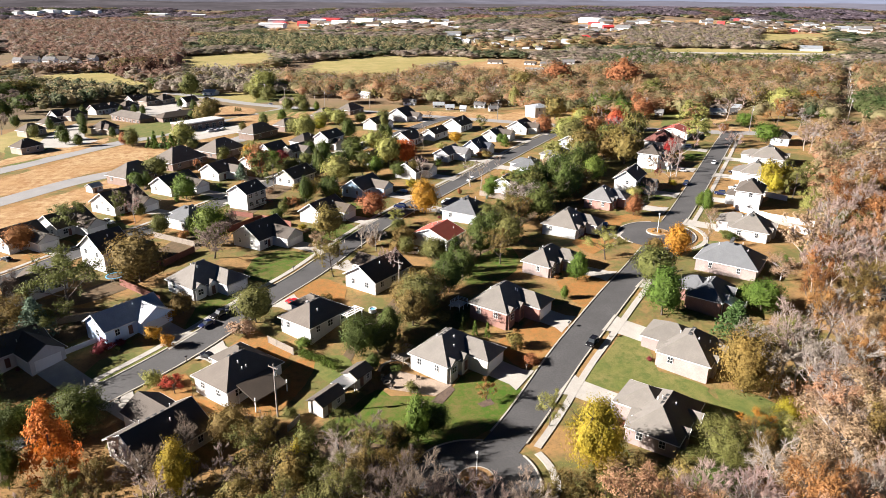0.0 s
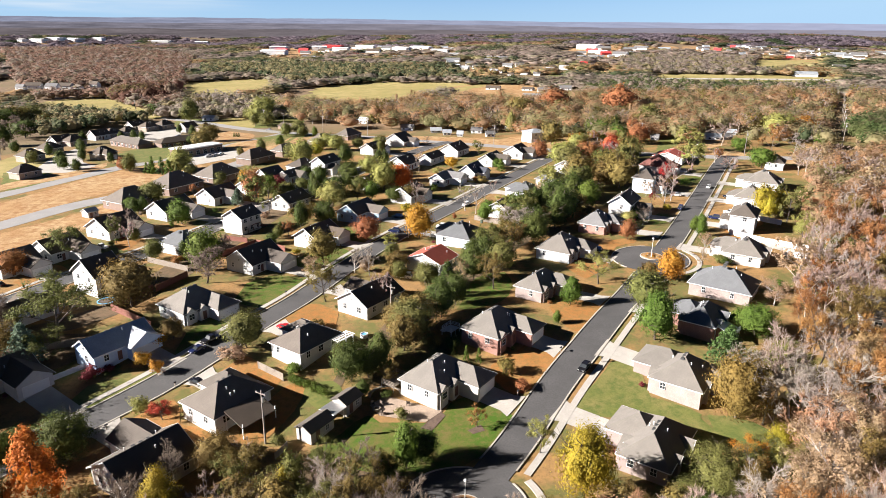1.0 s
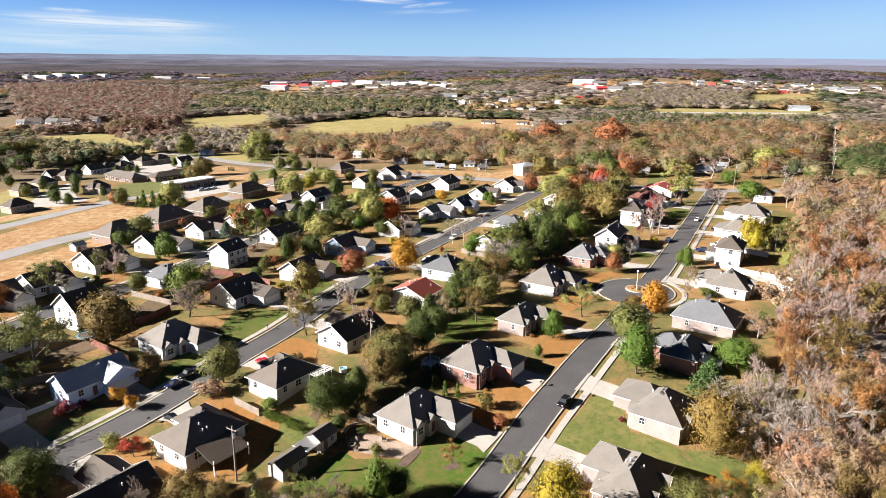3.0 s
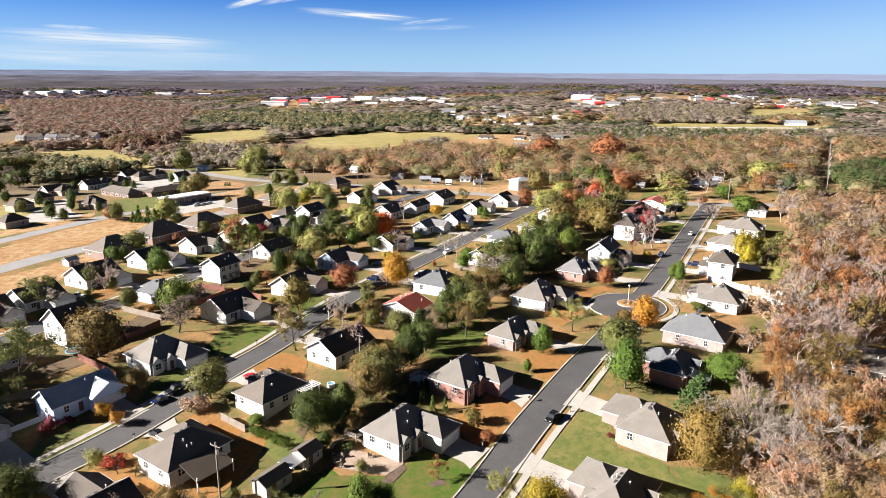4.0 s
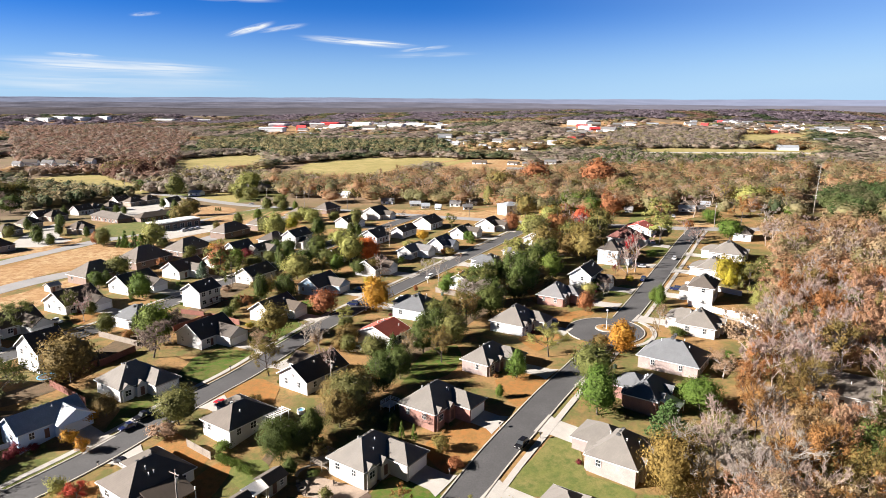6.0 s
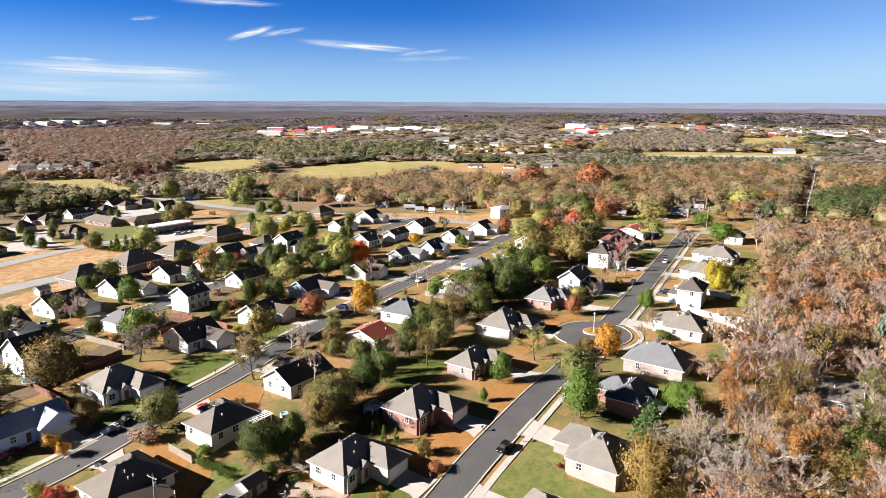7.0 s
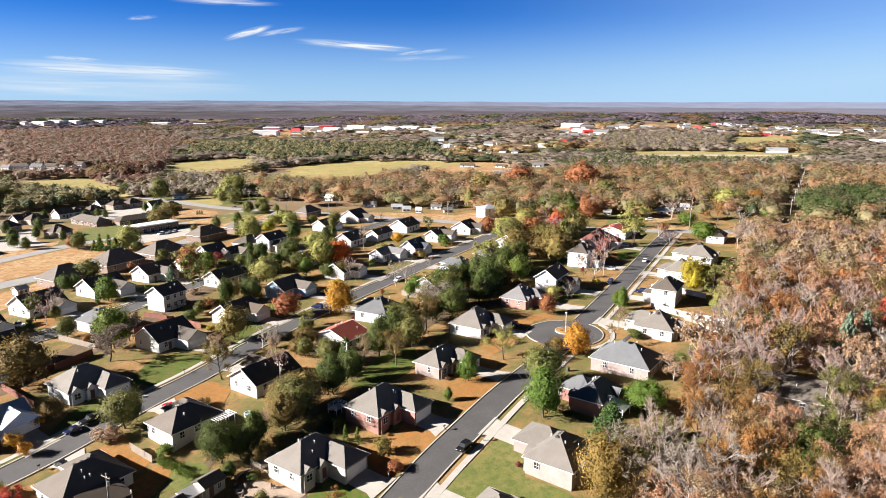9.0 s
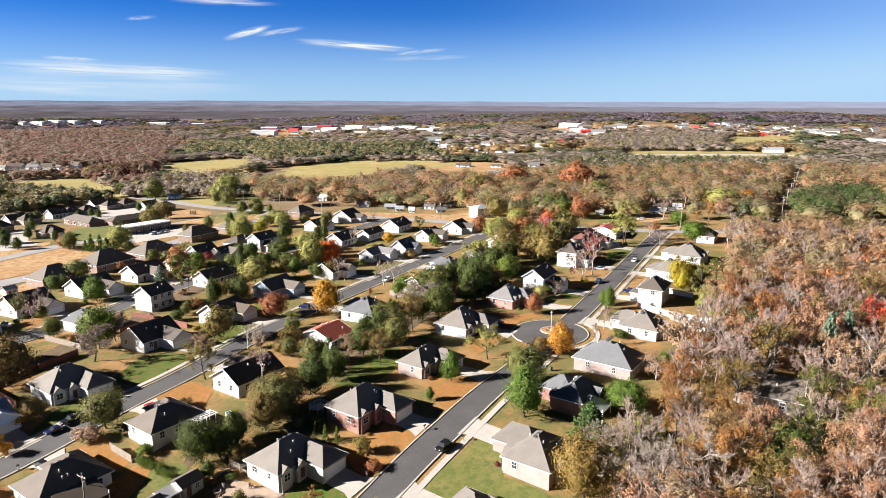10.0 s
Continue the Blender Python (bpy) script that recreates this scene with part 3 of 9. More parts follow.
def house(x, y, head, W, L, e, kind, pitch, wall, roof, wing, near):
    rng = random.Random(int(x * 31 + y * 17))
    base = max(gzf(x, y), (gzf(x + 4, y + 4) + gzf(x - 4, y - 4) + gzf(x + 4, y - 4) + gzf(x - 4, y + 4)) / 4) + 0.25
    storeys = 2 if e > 4.5 else 1
    lab = "%s %s-storey house with a %s %s roof" % (WORDS[wall], "two" if storeys == 2 else "one", ROOFW.get(roof, roof), "hipped" if kind == "hip" else "gabled")
    h = empty("house", x, y, base, -head, lab, "house", "houses of the subdivision")
    wmat, rmat = MATS[wall], MATS[roof + "_roof"]
    HOUSES.append((x, y, head, W, L, wing))
    bm = bmesh.new()
    wall_block(bm, W, L, e, pitch, kind == "gable")
    part("wall", bm, wmat, h)
    bm = bmesh.new()
    (gable_roof if kind == "gable" else hip_roof)(bm, W, L, e, pitch)
    part("roof", bm, rmat, h)
    top = e + pitch * W / 2
    # gutters and rake boards
    a, b, lo = W / 2 + 0.45, L / 2 + 0.45, e - pitch * 0.45
    for s in (-1, 1):
        bm = bmesh.new()
        add_box(bm, min(s * a, s * (a + .12)), max(s * a, s * (a + .12)), -b, b, lo + 0.02, lo + 0.17)
        part("gutter", bm, trim_mat, h, "white gutter")
        if kind == "hip":
            bm = bmesh.new()
            add_box(bm, -a, a, min(s * b, s * (b + .12)), max(s * b, s * (b + .12)), lo + 0.02, lo + 0.17)
            part("gutter", bm, trim_mat, h, "white gutter")
        else:
            bm = bmesh.new()
            q = [(-a, lo - .04), (0, top - .04), (a, lo - .04), (a, lo + .23), (0, top + .23), (-a, lo + .23)]
            f0 = [bm.verts.new((u, s * (b + .004), z)) for u, z in q]
            f1 = [bm.verts.new((u, s * (b + .07), z)) for u, z in q]
            for f in (f0, f1[::-1]):
                bm.faces.new((f[0], f[1], f[4], f[5]))
                bm.faces.new((f[1], f[2], f[3], f[4]))
            for i in range(6):
                bm.faces.new((f0[i], f1[i], f1[(i + 1) % 6], f0[(i + 1) % 6]))
            part("rake_board", bm, trim_mat, h, "white rake board")
    garage_door_mesh()
    if wing:
        ext, ww, fr = wing
        sg = 1 if ext > 0 else -1
        X1 = W / 2 + abs(ext)
        yw = -L / 2 + fr * L
        we, wp = min(e, 2.9), min(pitch, 0.6)
        bm = bmesh.new()
        wall_block(bm, ww, X1, we, wp, kind == "gable", sg * X1 / 2, yw, "x")
        wb = part("wing_wall", bm, wmat, h)
        bm = bmesh.new()
        if kind == "gable":
            gable_roof(bm, ww, X1 - 0.3, we, wp, 0.4, 0.2, sg * (X1 / 2 + 0.15), "x", yw)
        else:
            hip_roof(bm, X1, ww, we, wp, 0.4, 0.2, sg * X1 / 2, yw)
        part("wing_roof", bm, rmat, h)
        xe = sg * (X1 + 0.4)
        lo = we - wp * 0.4
        for s in (-1, 1):
            bm = bmesh.new()
            yy = yw + s * (ww / 2 + 0.4)
            add_box(bm, min(sg * (W / 2 + .6), xe), max(sg * (W / 2 + .6), xe), min(yy, yy + s * .12), max(yy, yy + s * .12), lo + .02, lo + .17)
            part("gutter", bm, trim_mat, h, "white gutter")
        if ww > 5.6:
            put("garage_door", MATS["gdoor"], h, pose(sg * (X1 + 0.01), yw, -0.12, 0, 0, 90 * sg), "white panelled garage door")
            put("garage_frame", MATS["gframe"], h, pose(sg * (X1 + 0.01), yw, -0.12, 0, 0, 90 * sg))
        front_y = yw - ww / 2 - 1.6 if fr > 0.5 else yw + ww / 2 + 1.6
        if near and kind == "hip" and abs(ext) > 3:
            # small entry gable and corner gable between the wing and the end wall
            for nm, fy, bw, out in (("entry_gable", yw - ww / 2 - 1.2, 2.4, 0.9), ("corner_gable", -L / 2 + 1.7, 2.6, 0.5)):
                if fy - bw / 2 < -L / 2 + 0.2:
                    continue
                bx = W / 2 + out
                bm = bmesh.new()
                wall_block(bm, bw, bx, e - 0.35, 0.8, True, sg * bx / 2, fy, "x")
                o = part(nm, bm, wmat, h)
                bm = bmesh.new()
                gable_roof(bm, bw, bx, e - 0.35, 0.8, 0.25, 0.16, sg * bx / 2, "x", fy)
                part("gable_roof", bm, rmat, o)
                if nm == "corner_gable":
                    add_window(h, sg * (bx + 0.01), fy, 0.8, 90 * sg, 1.4, 1.35)
            for fy, bw, out in ((0.16 * L, 3.2, 1.3), (-0.2 * L, 2.2, 0.7)) if sg < 0 else ():
                bx = W / 2 + out
                bm = bmesh.new()
                wall_block(bm, bw, bx, e - 0.3, 0.8, True, bx / 2, fy, "x")
                o = part("rear_gable", bm, wmat, h)
                bm = bmesh.new()
                gable_roof(bm, bw, bx, e - 0.3, 0.8, 0.25, 0.16, bx / 2, "x", fy)
                part("gable_roof", bm, rmat, o)
                bm = bmesh.new()
                for sy in (-1, 1):
                    a0, a1 = (bx + 0.26, fy + sy * (bw / 2 + 0.25), e - 0.5), (bx + 0.26, fy, e - 0.3 + 0.8 * bw / 2)
                    bm.faces.new([bm.verts.new(q) for q in (a0, a1, (a1[0], a1[1], a1[2] + 0.2), (a0[0], a0[1], a0[2] + 0.2))])
                ex = bmesh.ops.extrude_face_region(bm, geom=bm.faces[:])
                bmesh.ops.translate(bm, verts=[v for v in ex["geom"] if isinstance(v, bmesh.types.BMVert)], vec=(0.05, 0, 0))
                part("rake_board", bm, trim_mat, o, "white rake board")
            front_y = yw - ww / 2 - 1.2
            put("front_door", MATS["fdoor"], h, pose(sg * (W / 2 + 1.01), front_y, 0, 0, 0, 90 * sg), "dark panelled front door")
            front_y = 99
    else:
        sg, front_y = (1 if rng.random() < 0.5 else -1), 0
    if abs(front_y) < L / 2 - 0.6:
        put("front_door", MATS["fdoor"], h, pose(sg * (W / 2 + 0.01), front_y, 0, 0, 0, 90 * sg), "dark panelled front door")
    # windows: end wall towards the woods, and both long sides
    for st in range(storeys):
        z = 0.95 + 2.7 * st
        if near:
            for fx in ((-0.25, 0.22) if W > 8 else (0.1,)):
                if rng.random() < 0.75:
                    add_window(h, fx * W, -L / 2 - 0.01, z, 0, rng.choice((0.8, 1.0)), 1.3)
        for s in (-1, 1):
            n = 3 if near else 2
            for k in range(n):
                yk = -L / 2 + L * (k + 0.6) / (n + 0.2)
                if wing and s == sg and st == 0 and abs(yk - (-L / 2 + wing[2] * L)) < wing[1] / 2 + 0.8:
                    continue
                if s == sg and st == 0 and (abs(yk - front_y) < 1.2 or front_y == 99):
                    continue
                add_window(h, s * (W / 2 + 0.01), yk, z, 90 * s, rng.choice((1.0, 1.4)), 1.35)
    if near and kind == "gable":
        add_window(h, 0, -L / 2 - 0.01, e + 0.25, 0, 0.5, 0.6)
    # pipes and vents through the shaded slope
    for k in range(3):
        fx, fy = rng.uniform(0.12, 0.32), rng.uniform(-0.3, 0.35)
        if kind == "hip":
            fy *= 0.6
        s = rng.choice((1, 1, -1))
        zr = e + pitch * (W / 2 - fx * W) + 0.2
        put("vent_pipe", MATS["vent"], h, pose(s * fx * W, fy * L, zr))
    for k in range(3 if near else 0):
        put("roof_vent", MATS["boxvent"], h, pose(-0.4, (k - 1) * 1.3, top + 0.05 - 0.4 * pitch + 0.1), "dark square roof vent")
    return h


def driveway(x, y, head, W, L, wing):
    """A concrete drive from the garage to the kerb of the nearest street."""
    if not wing:
        return
    sg = 1 if wing[0] > 0 else -1
    a = radians(head)
    u, v = np.array([math.sin(a), math.cos(a)]), np.array([math.cos(a), -math.sin(a)]) * sg
    p0 = np.array([x, y]) + u * (-L / 2 + wing[2] * L) + v * (W / 2 + abs(wing[0]) - 0.1)
    for d in np.arange(2, 30, 0.5):
        q = p0 + v * d
        for line in ROADS.values():
            if np.min(np.hypot(*(line - q).T)) < 4.2 or np.hypot(*(q - (62.4, 181.5))) < 11.2 or np.hypot(*(q - (5.5, 84.0))) < 11.0:
                d += 0.4
                pts = [p0 - u * 2.7, p0 + v * (d - 2) - u * 2.7, p0 + v * d - u * 3.6, p0 + v * d + u * 3.6, p0 + v * (d - 2) + u * 2.7, p0 + u * 2.7]
                ob = patch("driveway", [tuple(t) for t in pts], 0.12, conc_mat, 3.0)
                tagged(ob, "pale concrete driveway running down to the street", "driveway", kind="structure")
                return


# street A left side
house(1.6, 118.6, 35.0, 8.8, 12.5, 2.9, "hip", 0.72, "cream", "greytan", (5.2, 6.2, 0.75), 1)
house(14.1, 135.8, 35.0, 9.2, 12.5, 3.0, "hip", 0.74, "redbrick", "greytan", (4.6, 6, 0.76), 1)
house(27.2, 158.4, 34.7, 7.2, 12, 2.9, "hip", 0.74, "pinkbrick", "greytan", (4, 5.8, 0.78), 1)
house(37.2, 186.1, 31.9, 10.1, 12, 2.9, "hip", 0.74, "white", "greytan", (3.8, 5.8, 0.77), 1)
house(53.0, 210.3, 30.0, 8.5, 11, 2.9, "hip", 0.74, "rosebrick", "grey", (3.1, 5.8, 0.75), 1)
house(65.6, 225.3, 30.0, 7.4, 12, 5.4, "gable", 0.72, "white", "charcoal", (5, 6, 0.65), 1)
house(82.8, 259.2, 30.0, 7.8, 10, 5.6, "hip", 0.73, "paleblue", "charcoal", (4, 6, 0.5), 1)
house(97.0, 292.0, 30.0, 11.7, 13, 3.2, "hip", 0.72, "white", "maroon", (4, 7, 0.5), 1)
house(109.3, 311.0, 30.0, 13.0, 12, 3.0, "gable", 0.31, "white", "redmetal", None, 1)
# street A right side
house(39.1, 96.9, 35.0, 8.2, 14, 2.9, "hip", 0.72, "pinkbrick", "greytan", (-4.5, 8, 0.7), 1)
house(50.5, 117.4, 35.0, 9.6, 11.5, 2.9, "hip", 0.72, "pinkbrick", "greytan", (-5, 8, 0.75), 1)
house(61.6, 137.8, 35.0, 6.8, 11, 2.9, "hip", 0.72, "redbrick", "slate", (-4, 7, 0.6), 1)
house(73.2, 155.9, 34.9, 14.2, 11, 2.9, "hip", 0.66, "pinkbrick", "slate", None, 1)
house(88.6, 179.6, 32.5, 9.7, 10.5, 2.9, "hip", 0.72, "cream", "greytan", (-4.5, 7, 0.7), 1)
house(100.1, 208.2, 30.0, 7.4, 11, 5.4, "hip", 0.72, "white", "charcoal", (-3, 6, 0.5), 1)
house(114.7, 236.7, 30.0, 9.4, 11, 3.2, "hip", 0.72, "white", "greytan", (-3, 6, 0.5), 1)
house(129.9, 260.3, 30.0, 11.3, 12, 3.0, "hip", 0.72, "white", "greytan", (-4, 6, 0.5), 1)
house(150.8, 294.7, 30.0, 7.3, 10, 3.0, "hip", 0.72, "paleblue", "charcoal", None, 1)
# street B right side
house(-46.9, 93.9, 35.0, 10.9, 12.5, 2.9, "gable", 0.60, "cream", "charcoal", (-5, 7, 0.75), 1)
house(-38.9, 112.6, 35.0, 9.7, 13.0, 3.0, "hip", 0.66, "white", "brown", (-3, 7, 0.75), 1)
house(-27.2, 131.4, 35.0, 8.9, 11.8, 2.9, "hip", 0.60, "white", "brown", (-3, 6, 0.75), 1)
house(-15.2, 151.5, 35.0, 9.4, 13.2, 3.0, "gable", 0.60, "white", "brownblack", (-3.5, 6, 0.7), 1)
house(-0.5, 177.7, 30.6, 10.9, 9.2, 3.0, "gable", 0.40, "white", "redshingle", None, 1)
house(8.3, 200.0, 28.5, 11.4, 11.5, 2.9, "hip", 0.60, "paleblue", "slate", (-3, 6, 0.7), 1)
house(24.2, 229.8, 28.5, 8.1, 12, 3.0, "gable", 0.60, "paleblue", "charcoal", None, 1)
house(34.4, 251.8, 28.5, 10.3, 11.5, 2.9, "hip", 0.54, "paleblue", "slate", (-3, 6, 0.7), 1)
house(47.3, 271.5, 28.5, 8.8, 12, 2.9, "hip", 0.48, "cream", "grey", None, 1)
house(58.5, 294.5, 28.5, 8.9, 11, 3.0, "gable", 0.60, "white", "greytan", None, 1)
# street B left side
house(-89.6, 120.4, 35.0, 7.6, 15.0, 3.0, "gable", 0.60, "white", "charcoal", (6, 7, 0.78), 1)
house(-68.9, 131.4, 35.0, 7.7, 13.6, 3.0, "gable", 0.66, "lightblue", "palegrey", (2.2, 7, 0.78), 1)
house(-58.2, 149.7, 35.0, 9.9, 12.0, 2.9, "hip", 0.72, "white", "greytan", (4.6, 6, 0.76), 1)
house(-51.5, 181.3, 30.2, 10.2, 12.0, 2.9, "gable", 0.66, "white", "charcoal", (5.5, 6.5, 0.7), 1)
house(-37.2, 201.7, 28.5, 8.7, 12.0, 3.0, "gable", 0.66, "white", "brownblack", (4, 6, 0.75), 1)
house(-27.7, 228.1, 28.5, 8.7, 12.0, 2.9, "gable", 0.66, "skyblue", "brown", (5, 6, 0.7), 1)
house(-10.8, 250.6, 28.5, 9.3, 11.2, 2.9, "gable", 0.60, "white", "brownblack", (3, 6, 0.7), 1)
house(2.8, 276.5, 28.5, 6.7, 12.0, 2.9, "gable", 0.60, "white", "grey", (5, 6, 0.7), 1)
house(15.1, 285.8, 28.5, 7.5, 10.4, 3.2, "gable", 0.79, "white", "navy", (3, 6, 0.6), 1)
house(25.2, 313.3, 28.5, 6.9, 12.0, 2.9, "gable", 0.66, "white", "charcoal", (5, 6, 0.6), 1)
house(39.1, 329.1, 28.5, 10.2, 10.4, 2.9, "gable", 0.60, "white", "charcoal", (4, 6, 0.6), 1)
# street C right side
house(-97.7, 147.2, 35.0, 6.7, 12.0, 3.0, "gable", 0.60, "white", "brownblack", (-3, 6, 0.7), 1)
house(-88.6, 165.4, 32.8, 10.7, 8.0, 5.4, "gable", 0.72, "white", "charcoal", None, 1)
house(-77.3, 196.9, 28.5, 9.5, 10.4, 3.0, "hip", 0.60, "white", "slate", (-3, 6, 0.7), 1)
house(-64.9, 215.8, 28.5, 8.1, 8.8, 5.4, "gable", 0.60, "white", "charcoal", (-3, 6, 0.6), 1)
house(-54.6, 244.1, 28.5, 8.7, 12.0, 3.0, "gable", 0.60, "cream", "charcoal", None, 1)
house(-51.1, 301.4, 28.5, 7.8, 11.2, 5.2, "gable", 0.66, "white", "charcoal", (3, 6, 0.4), 0)
house(-15.8, 306.7, 28.5, 9.7, 11.2, 3.0, "gable", 0.60, "white", "charcoal", None, 0)
house(-3.0, 318.6, 28.5, 6.7, 12.8, 3.0, "gable", 0.60, "white", "brownblack", None, 0)
house(8.3, 338.5, 28.5, 10.1, 12.5, 3.0, "gable", 0.60, "white", "brownblack", None, 0)
house(-26.9, 272.5, 28.5, 7.2, 12.0, 3.0, "gable", 0.60, "white", "brown", None, 1)
# street C left side
house(-121.5, 180.8, 30.2, 9.8, 11.2, 3.0, "gable", 0.60, "white", "brown", (6, 6, 0.7), 1)
house(-114.4, 193.3, 28.5, 10.6, 12.0, 3.0, "gable", 0.60, "white", "brownblack", (6, 6.5, 0.7), 1)
house(-107.6, 214.7, 28.5, 11.9, 12.8, 3.0, "gable", 0.60, "white", "brownblack", (6, 6.5, 0.7), 1)
house(-96.7, 235.4, 28.5, 10.6, 12.8, 3.0, "gable", 0.60, "white", "charcoal", (6, 6, 0.7), 1)
house(-85.5, 254.4, 28.5, 9.7, 12.8, 3.0, "gable", 0.60, "white", "brown", (4, 6, 0.6), 1)
house(-76.3, 269.9, 28.5, 5.2, 12, 3.0, "gable", 0.60, "white", "charcoal", None, 1)
house(-71.8, 281.1, 28.5, 11.3, 10.4, 3.0, "gable", 0.72, "white", "charcoal", (3, 6, 0.6), 1)
house(-63.1, 285.3, 28.5, 6.5, 11.2, 3.0, "gable", 0.66, "white", "brown", (3, 6, 0.6), 1)
house(-62.4, 304.9, 28.5, 8.8, 12, 3.0, "hip", 0.66, "white", "charcoal", None, 0)
house(-34.1, 347.0, 28.5, 8.1, 11.2, 3.0, "gable", 0.60, "white", "charcoal", (4, 6, 0.6), 0)
house(-21.8, 371.5, 28.5, 12.9, 11.2, 3.0, "gable", 0.60, "white", "charcoal", (4, 6, 0.6), 0)
# duplexes on the western loop road
house(-118.1, 250.6, 28.5, 11.2, 16.0, 3.0, "hip", 0.72, "brownbrick", "black", None, 1)
house(-109.2, 273.3, 28.5, 12.7, 17.8, 3.0, "hip", 0.72, "brownbrick", "black", None, 1)
house(-96.8, 290.2, 28.5, 11.6, 17.0, 3.0, "hip", 0.72, "brownbrick", "black", None, 1)
house(-90.5, 329.0, 28.5, 9.8, 17.0, 3.0, "hip", 0.72, "brownbrick", "black", None, 0)
house(-79.6, 346.8, 28.5, 7.4, 13.6, 3.0, "hip", 0.72, "brownbrick", "black", None, 0)
house(-65.8, 377.7, 28.5, 9.9, 13.6, 3.0, "hip", 0.72, "brownbrick", "black", None, 0)
house(-54.6, 404.3, 28.5, 9.1, 13.6, 3.0, "hip", 0.72, "brownbrick", "black", None, 0)
# western subdivision
house(-189.4, 301.8, 27.0, 8.0, 10.5, 3.0, "hip", 0.72, "tanbrick", "brownblack", None, 0)
house(-209.9, 340.9, 27.0, 8.0, 10.5, 3.0, "hip", 0.72, "tanbrick", "brownblack", None, 0)
house(-212.3, 363.1, 27.0, 8.0, 10.5, 3.0, "hip", 0.72, "tanbrick", "brownblack", None, 0)
house(-174.4, 345.5, 27.0, 8.0, 10.5, 3.0, "hip", 0.72, "tanbrick", "brownblack", (4, 6, 0.4), 0)
house(-223.8, 394.7, 27.0, 8.0, 10.5, 3.0, "gable", 0.72, "white", "brownblack", None, 0)
house(-215.3, 393.9, 27.0, 8.0, 10.5, 3.0, "hip", 0.72, "tanbrick", "brownblack", None, 0)
house(-215.2, 423.1, 27.0, 8.0, 10.5, 3.0, "gable", 0.72, "white", "brownblack", None, 0)
house(-211.2, 432.7, 27.0, 8.0, 10.5, 3.0, "hip", 0.72, "tanbrick", "brownblack", None, 0)
house(-204.7, 440.7, 27.0, 8.0, 10.5, 3.0, "hip", 0.72, "tanbrick", "brownblack", None, 0)
house(-212.5, 469.8, 27.0, 8.0, 10.5, 3.0, "gable", 0.72, "white", "brownblack", None, 0)
house(-201.5, 465.2, 27.0, 8.0, 10.5, 3.0, "hip", 0.72, "tanbrick", "brownblack", None, 0)
house(-193.7, 473.6, 27.0, 8.0, 10.5, 3.0, "hip", 0.72, "tanbrick", "brownblack", None, 0)
house(-172.2, 460.0, 27.0, 8.0, 10.5, 3.0, "gable", 0.72, "white", "brownblack", None, 0)
house(-157.8, 453.1, 27.0, 8.0, 10.5, 3.0, "hip", 0.72, "tanbrick", "brownblack", None, 0)
for hh in HOUSES:
    driveway(*hh)


# ---- trees ----


def leaves(n, size, centers, spread, rng, heart=None, calm=1.0):
    """n small leaf sprays of three corners round the given centres; with a heart they mostly face outwards from it."""
    i = rng.randint(0, len(centers), n)
    off = rng.normal(0, 1, (n, 3))
    c = centers[i] + off * spread
    d = rng.normal(0, 1, (n, 3))
    if heart is not None:
        o = c - np.array(heart)
        m = o / (np.linalg.norm(o, axis=1)[:, None] + 1e-9) + calm * (0.55 * off / (np.linalg.norm(off, axis=1)[:, None] + 1e-9) + rng.normal(0, 0.3, (n, 3)))
        m /= np.linalg.norm(m, axis=1)[:, None] + 1e-9
        d = np.cross(m, d)
        e = np.cross(m, d)
    else:
        e = np.cross(d, rng.normal(0, 1, (n, 3)))
    d /= np.linalg.norm(d, axis=1)[:, None] + 1e-9
    e /= np.linalg.norm(e, axis=1)[:, None] + 1e-9
    s = size * rng.uniform(0.6, 1.3, (n, 1))
    v = np.stack([c + d * s, c - d * s * 0.6 + e * s * 0.7, c - d * s * 0.6 - e * s * 0.7], 1)
    return v.reshape(-1, 3)


def limb_tree(rng, levels, h0=1.0, spread=0.5, top=0.97, base=0.3):
    """Branch segments (a, b, ra, rb) of a tree one unit high and one wide, from the trunk to fine twigs."""
    segs = []
    lean = rng.normal(0, 0.02, 2)
    segs.append((np.zeros(3), np.array([lean[0], lean[1], base]), 0.022, 0.017))
    tips = []
    n1 = levels[0]
    main_top = np.array([lean[0] * 2, lean[1] * 2, 0.72])
    segs.append((segs[0][1], main_top, 0.017, 0.006))
    for i in range(n1):
        t = base + (0.72 - base) * (i + 0.3) / n1
        ang = i * 2.4 + rng.uniform(-.4, .4)
        out = spread * rng.uniform(0.55, 0.95) * (1.05 - 0.5 * (t - base))
        a = np.array([lean[0], lean[1], t])
        b = a + np.array([out * math.cos(ang), out * math.sin(ang), rng.uniform(0.12, 0.3)])
        b[2] = min(b[2], top)
        segs.append((a, b, 0.009, 0.004))
        tips.append((a, b))
    tips.append((segs[0][1], main_top))
    for lev, n in enumerate(levels[1:]):
        nxt = []
        for a, b in tips:
            L = np.linalg.norm(b - a)
            for k in range(n):
                s = a + (b - a) * rng.uniform(0.35, 1.0)
                d = (b - a) / L + rng.normal(0, 0.55, 3) + np.array([0, 0, 0.25])
                d /= np.linalg.norm(d)
                e = s + d * L * rng.uniform(0.4, 0.62)
                e[2] = min(e[2], 1.0)
                r = (0.0035, 0.0022, 0.0016)[min(lev, 2)]
                segs.append((s, e, r, r * 0.5))
                nxt.append((s, e))
        tips = nxt
    return segs, tips


